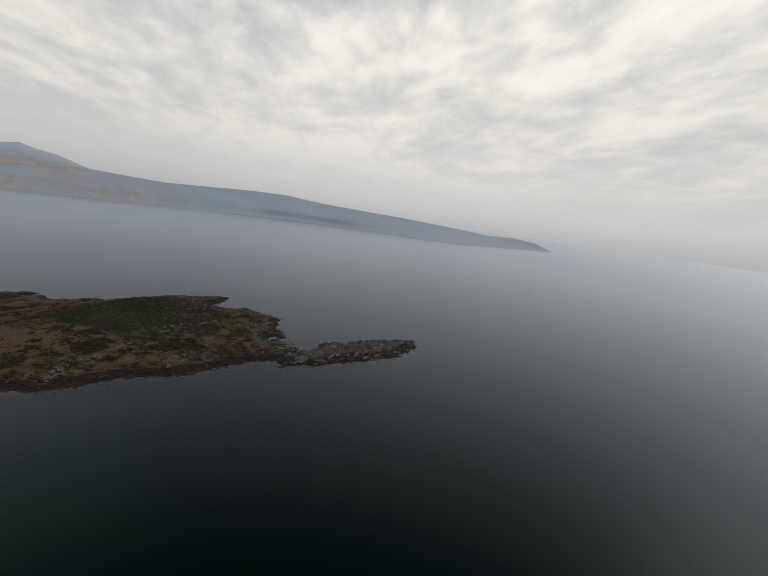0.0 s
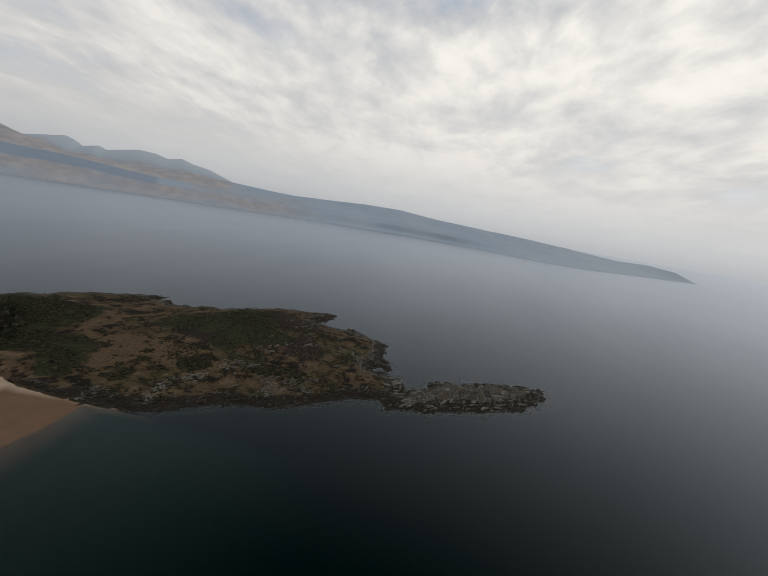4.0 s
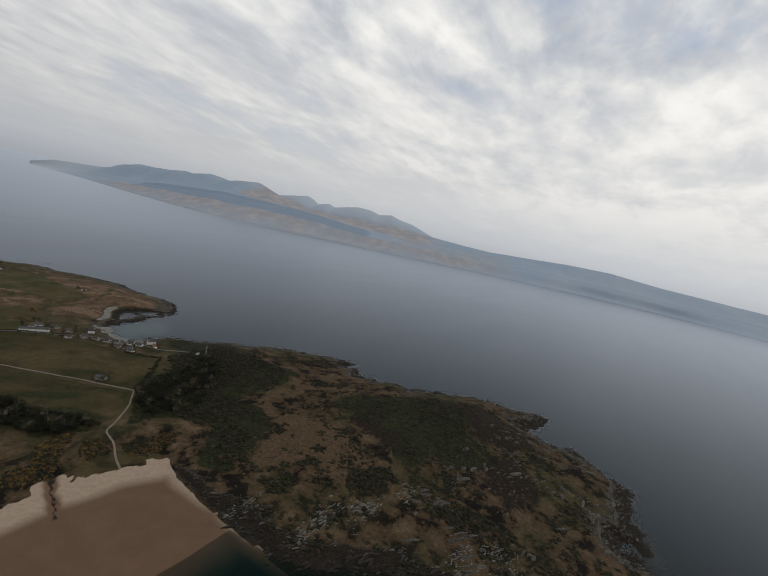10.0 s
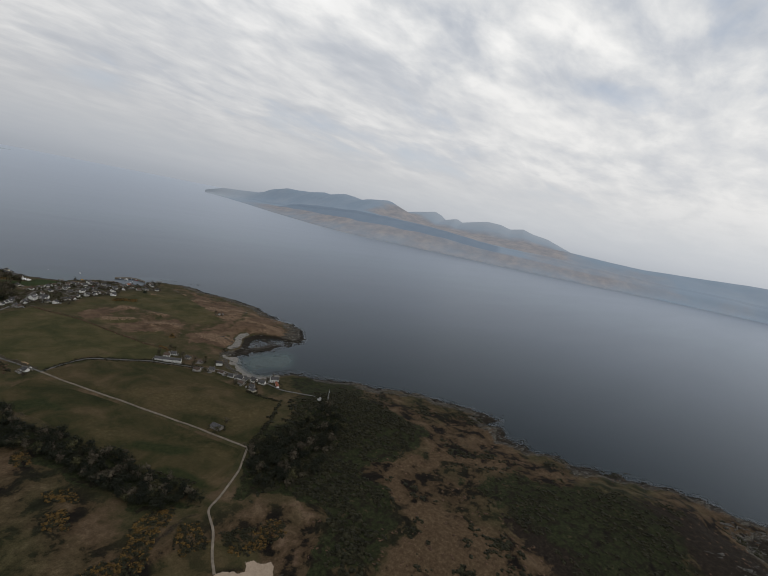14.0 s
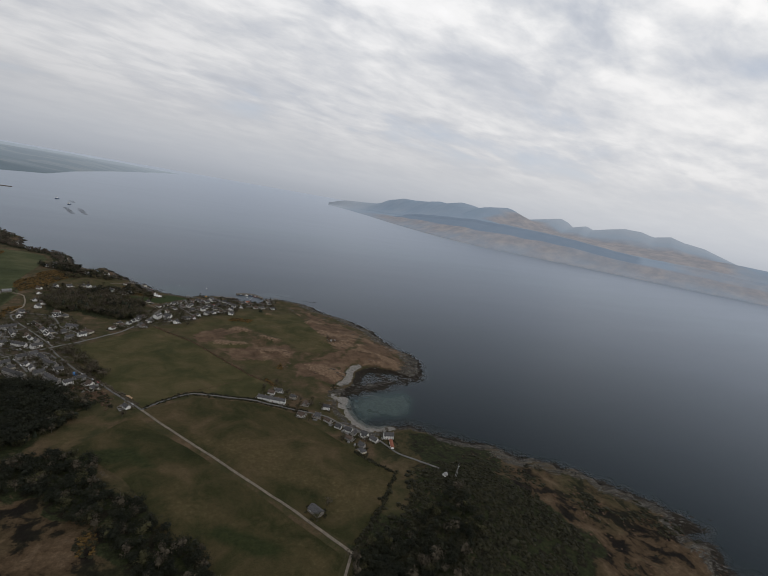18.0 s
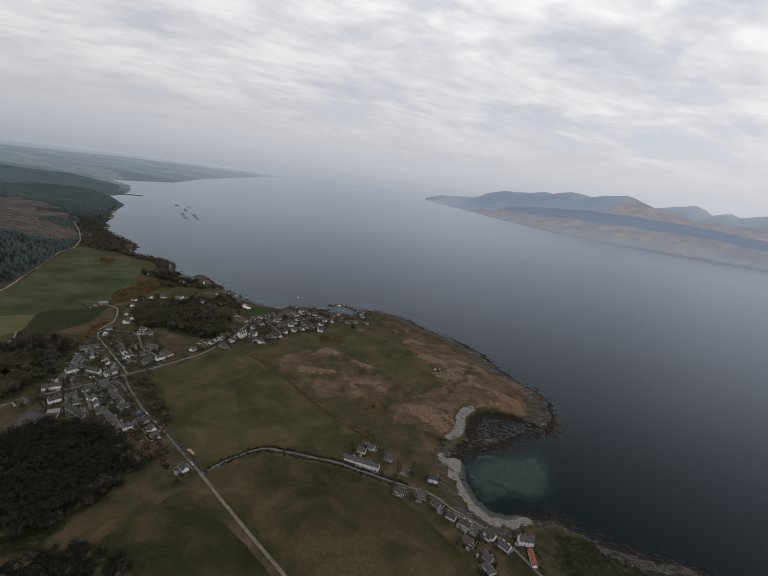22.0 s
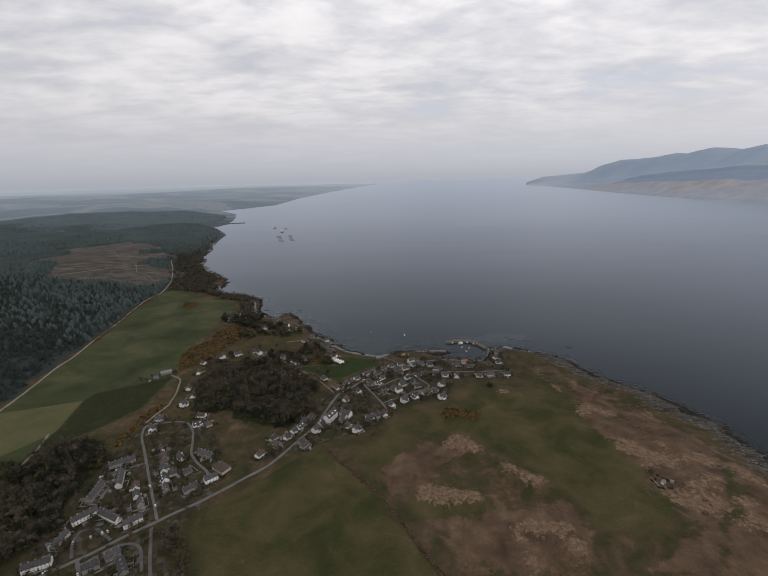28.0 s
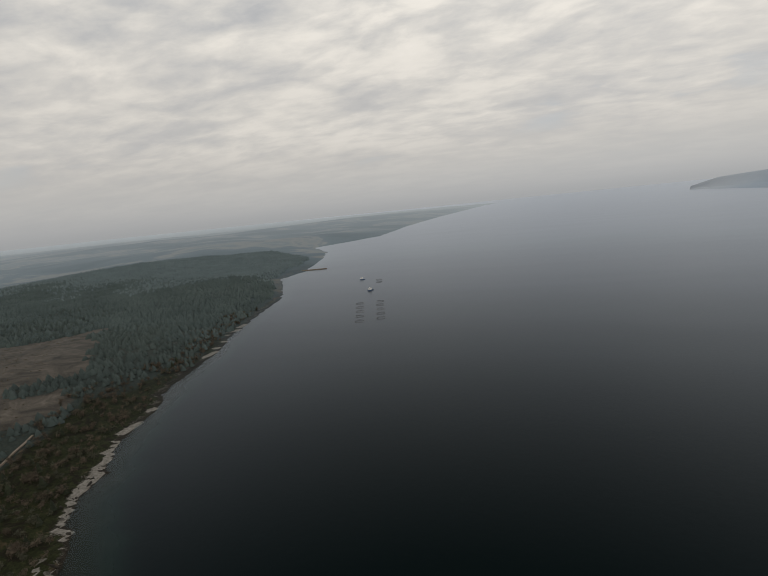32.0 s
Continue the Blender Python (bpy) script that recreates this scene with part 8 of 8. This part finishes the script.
stuff("bracken", SHRUBS, p, 0.20, LINKS_FERN, "brown bracken and dead grass on the links", "bracken", (1.25, 0.5))
# garden walls, drives and lawns round the houses
wall_p, wall_t, wall_s = [], [], []
for x, y, r in PLACED:
    if 0.3 < r < 0.5 and lie(x, y) > 0.2:
        _, turn, q = road_turn(x, y)
        c, s = math.cos(turn), math.sin(turn)
        for ox, oy, long_side in ((0, 0.82, 1), (0, -0.62, 1), (0.66, 0.1, 0), (-0.66, 0.1, 0)):
            if rng.rand() < 0.4:
                px, py = x + ox * c - oy * s, y + ox * s + oy * c
                if road_turn(px, py)[0] > 0.24:
                    wall_p.append((px, py))
                    wall_t.append(turn + (0 if long_side else math.pi / 2))
                    wall_s.append((0.62, 0.022, 0.075))
wall_p = np.array(wall_p)
BAR = (np.array([(x, y, z) for z in (-1, 1) for x, y in ((-1, -1), (1, -1), (1, 1), (-1, 1))], float), np.array([(4, 5, 6), (4, 6, 7), (0, 1, 5), (0, 5, 4), (1, 2, 6), (1, 6, 5), (2, 3, 7), (2, 7, 6), (3, 0, 4), (3, 4, 7)]))
tagged(merged("garden_walls", [BAR], np.zeros(len(wall_p), int), np.c_[wall_p, lies(wall_p) + 0.05], np.array(wall_t), np.array(wall_s), STONE_WALL), "low stone garden walls between the houses", "walls", kind="stuff")
yard = rng.rand(len(wall_p)) < 0.5
tagged(merged("paved_yards", [BAR], np.zeros(int(yard.sum()), int), np.c_[wall_p[yard] + 0.2 * rng.randn(int(yard.sum()), 2), lies(wall_p[yard]) + 0.02], np.array(wall_t)[yard], np.array(wall_s)[yard] * (0.55, 11, 0.25), TARMAC), "grey paved yards and drives beside the houses", "paving", kind="stuff")
# garden hedges and shrubs
p = free(np.vstack([sown(poly, 1.35, 0.1) for poly in VILLAGE]), 0.15, 0.12)
p = p[(signed(p, GREEN_PARK) < -0.2) & (signed(p, BIG_FIELD) < -0.1)]
half = rng.rand(len(p)) < 0.5
stuff("garden_trees", TREES, p[half], 0.55, LEAVES, "small garden trees between the houses", "trees", (1.1, 1), spread=0.4)
stuff("garden_trees", TREES, p[~half], 0.6, TWIGS, "small bare garden trees between the houses", "trees", (1.1, 1), spread=0.4)
garden = []
for x, y, r in PLACED:
    if r > 0.35:
        n = 16
        a = rng.rand(n) * 6.28
        garden.append(np.stack([x + (r + 0.2 + 0.4 * rng.rand(n)) * np.cos(a), y + (r + 0.2 + 0.4 * rng.rand(n)) * np.sin(a)], 1))
garden = free(np.vstack(garden), 0.1, 0.06)
stuff("garden_shrubs", SHRUBS, garden, 0.12, BUSH, "garden hedges and shrubs round the houses", "hedge", (1.1, 0.9), spread=0.5)


def hedge_line(line, gap, size, mat, label):
    line = np.array(line, float)
    s = np.r_[0, np.cumsum(np.hypot(*np.diff(line, axis=0).T))]
    u = np.arange(0, s[-1], gap)
    p = np.stack([np.interp(u, s, line[:, 0]), np.interp(u, s, line[:, 1])], 1) + 0.06 * rng.randn(len(u), 2)
    return stuff("hedge", SHRUBS, p, size, mat, label, "hedge", (1, 0.9), spread=0.4)


off = lambda key, d: [tuple(np.array(a) + d) for a in ROADS[key][0]]
hedge_line(off("bay_road", (0.15, 0.36))[:8], 0.16, 0.20, BUSH, "dark hedge along the bay road")
hedge_line(off("bay_road", (-0.1, -0.36))[1:8], 0.2, 0.16, BUSH, "low hedge along the bay road")
hedge_line([(19.4, 105.6), (22.6, 101.0), (25.6, 96.8), (28.0, 93.4)], 0.22, 0.26, TWIGS, "brown hedge along the village road")
hedge_line([(28.6, 124.1), (35.4, 115.9), (39.4, 108.5), (43.7, 100.9), (46.8, 97.9)], 0.25, 0.16, HEATHER, "rough bracken bank along the field wall")
hedge_line([(43.6, 100.8), (39.6, 98.7), (35.4, 97.0)], 0.35, 0.10, HEATHER, "thin hedge between two fields")
hedge_line([(53.0, 78.6), (56.0, 73.2), (52, 68.6), (47.4, 64.8)], 0.22, 0.26, BUSH, "overgrown hedge at the field edge")
hedge_line([(29.6, 72.6), (34.2, 66.2), (39.5, 60.0)], 0.22, 0.2, BUSH, "hedge beside the pasture")
hedge_line([(15.6, 108.8), (20.0, 103.0)], 0.3, 0.3, TWIGS, "bare thicket along the village road")
hedge_line([(-19.8, 159.4), (-23.8, 180.5), (-24.2, 192)], 0.3, 0.28, HEATHER, "rough bank between field and forest")


# single trees among the houses and in the hedges
def single_tree(bare, label, k):
    ob = empty_thing("tree", label, "tree", "trees among the houses")
    bm = bmesh.new()
    tube(bm, (0, 0, -0.1), (0.02, 0.01, 0.5), 0.05, 0.032, 6)
    for j in range(6):
        a = j * 1.05 + 0.4 * k
        tube(bm, (0.01, 0, 0.34 + 0.04 * j), (0.3 * math.cos(a), 0.3 * math.sin(a), 0.72 + 0.05 * (j % 3)), 0.02, 0.006, 4)
    part("trunk", bm, BARK, ob)
    v, f = flecks(150, 0.07, 0.42, 1.12, 0.36)
    me = bpy.data.meshes.new("crown")
    me.from_pydata(v.tolist(), [], f.tolist())
    me.materials.append(TWIGS if bare else LEAVES)
    crown = new("crown", me)
    crown.parent = ob
    return ob


tree_kinds = [single_tree(True, "bare brown tree beside the houses", 0), single_tree(True, "bare spreading tree in a garden", 1), single_tree(False, "tree coming into leaf beside a lane", 2)]
tree_spots = []
while len(tree_spots) < 110:
    x, y, r = PLACED[rng.randint(len(PLACED))]
    a, d = rng.rand() * 6.28, 0.8 + 1.2 * rng.rand()
    q = np.array([[x + d * math.cos(a), y + d * math.sin(a)]])
    if len(free(q, 0.25, 0.35)) and lie(*q[0]) > 0.3:
        tree_spots.append(tuple(q[0]))
tree_spots += [(48.3, 90.0), (48.0, 89.2), (52.2, 90.2), (51.0, 91.6), (50.6, 90.8), (56.9, 146.4), (47.6, 97.2), (47.2, 98.4), (44.8, 96.2), (16.8, 153.2), (13.8, 152.9)]
for k, (x, y) in enumerate(tree_spots):
    m = pose(x, y, lie(x, y), 0, 0, 40 * k)
    if k < 3:
        tree_kinds[k].matrix_basis = sized(m, 0.8)
    else:
        copy_thing(tree_kinds[k % 3], m)

# shore rocks, thickest on the headland and the islet
near = (GROUND_PTS[:, 0] > -32) & (GROUND_PTS[:, 0] < 106) & (GROUND_PTS[:, 1] > -36) & (GROUND_PTS[:, 1] < 236) & (SANDY < 0.4)
band = near & (SHORE_D > np.where(GROUND_PTS[:, 1] > 150, -0.25, -0.9)) & (SHORE_D < np.where((GROUND_PTS[:, 1] > 150) & (GROUND_PTS[:, 0] < 40), 1.0, 2.6))
pick = np.where(band)[0]
pick = pick[rng.rand(len(pick)) < 0.70]
p = GROUND_PTS[pick] + 0.4 * rng.randn(len(pick), 2)
low = SHORE_D[pick] < np.where((p[:, 1] < 47) & (p[:, 0] < 60), 2.2, 0.7)


def strata(name, p, size, mat, label, strike=-28):
    s = size * (0.45 + 1.3 * rng.rand(len(p)) ** 2)
    sizes = np.stack([s * (1.2 + 1.8 * rng.rand(len(p))), s * (0.4 + 0.35 * rng.rand(len(p))), s * (0.45 + 0.5 * rng.rand(len(p)))], 1)
    ob = merged(name, ROCKS, rng.randint(len(ROCKS), size=len(p)), np.c_[p, np.maximum(lies(p), -0.12)], radians(strike) + 0.35 * rng.randn(len(p)), sizes, mat)
    return tagged(ob, label, "rocks", kind="stuff")


strata("weedy_rocks", p[low], 0.17, DARK_ROCK, "dark weed-covered rocks along the tideline")
strata("shore_rocks", p[~low], 0.13, ROCK, "pale grey lichened rocks along the shore")
pick = np.where(near & (SHORE_D > 1.5) & (GROUND_PTS[:, 1] < 24) & (waves(GROUND_PTS, 4, 111, 3) > 0.1))[0]
pick = pick[rng.rand(len(pick)) < 0.16]
strata("outcrops", GROUND_PTS[pick] + 0.2 * rng.randn(len(pick), 2), 0.26, ROCK, "grey rock outcrops in the heath")
pick = np.where(near & (SHORE_D > 0.3) & (GROUND_PTS[:, 1] < -1.0))[0]
pick = pick[rng.rand(len(pick)) < 0.28]
for x, y in [(42.3, 36.2), (47.7, 29.5), (57.4, 24.8), (50.9, 27.5), (44.7, 29.3), (53.3, 16.5), (56.4, 13.7), (55.2, 11.4), (51.7, 26.6)]:
    strata("pale_outcrop", np.array([(x, y)]) + np.array([(1.1, 0.6)]) * rng.randn(110, 2), 0.085, PALE_ROCK, "pale lichened rocks breaking through the heath")
islet = GROUND_PTS[pick] + 0.3 * rng.randn(len(pick), 2)
worn = waves(islet, 2.2, 117, 3) > 0.05
strata("islet_rocks", islet[worn], 0.26, PALE_ROCK, "bare pale grey rock ribs of the islet", -52)
strata("islet_rocks", islet[~worn], 0.20, ROCK, "dark grey rock ribs of the islet", -52)
pick = np.where(near & (SHORE_D > 2) & (SHORE_D < 9) & (GROUND_PTS[:, 0] > 58) & (GROUND_PTS[:, 1] > 94) & (GROUND_PTS[:, 1] < 150) & (waves(GROUND_PTS, 5, 113, 3) > 0.0))[0]
pick = pick[rng.rand(len(pick)) < 0.07]
strata("outcrops", GROUND_PTS[pick], 0.14, ROCK, "grey rock outcrops above the shore")
pick = np.where(near & (SHORE_D > 0.9) & (SHORE_D < 5.0) & (GROUND_PTS[:, 0] > 62) & (GROUND_PTS[:, 1] > 97) & (GROUND_PTS[:, 1] < 146) & (waves(GROUND_PTS, 3, 115, 3) > -0.25))[0]
pick = pick[(rng.rand(len(pick)) < 0.34) & (np.max([signed(GROUND_PTS[pick], q) for q in REEFS[:2]], 0) < 0)]
strata("lichened_rocks", GROUND_PTS[pick] + 0.2 * rng.randn(len(pick), 2), 0.12, PALE_ROCK, "pale lichened rock ribs along the outer shore")
SKERRIES = [((61.5, 157.2), 1.6, 0.35), ((68.6, 152.6), 2.2, 0.40), ((93.8, 54.8), 1.2, 0.5), ((93.0, 58.2), 0.9, 0.4), ((97.0, 36.4), 1.0, 0.4), ((106.0, 17.4), 1.3, 0.4), ((78.4, -31.2), 1.0, 0.4), ((88.6, 45.0), 0.8, 0.4)]
for (x, y), long_side, short_side in SKERRIES:
    strata("skerry", np.array([(x, y)]) + np.array([(long_side, short_side)]) * rng.randn(46, 2) @ np.array([(0.88, -0.47), (0.47, 0.88)]), 0.20, DARK_ROCK, "dark low skerry awash beside the shore")

rubble = empty_thing("rubble_pile", "heap of pale sandstone rubble beside the village road", "rubble")
for k in range(14):
    v, f = ROCKS[k % len(ROCKS)]
    me = bpy.data.meshes.new("stone")
    me.from_pydata((v * (0.10 + 0.08 * rng.rand())).tolist(), [], f.tolist())
    me.materials.append(RUBBLE)
    stone = new("stone", me)
    stone.parent = rubble
    x, y = 0.34 * rng.randn(), 0.16 * rng.randn()
    stone.matrix_basis = pose(x, y, max(0.0, 0.10 - 0.2 * math.hypot(x, y)), 0, 0, 60 * k)
rubble.matrix_basis = pose(26.75, 95.6, lie(26.75, 95.6) + 0.03, 0, 0, -55)
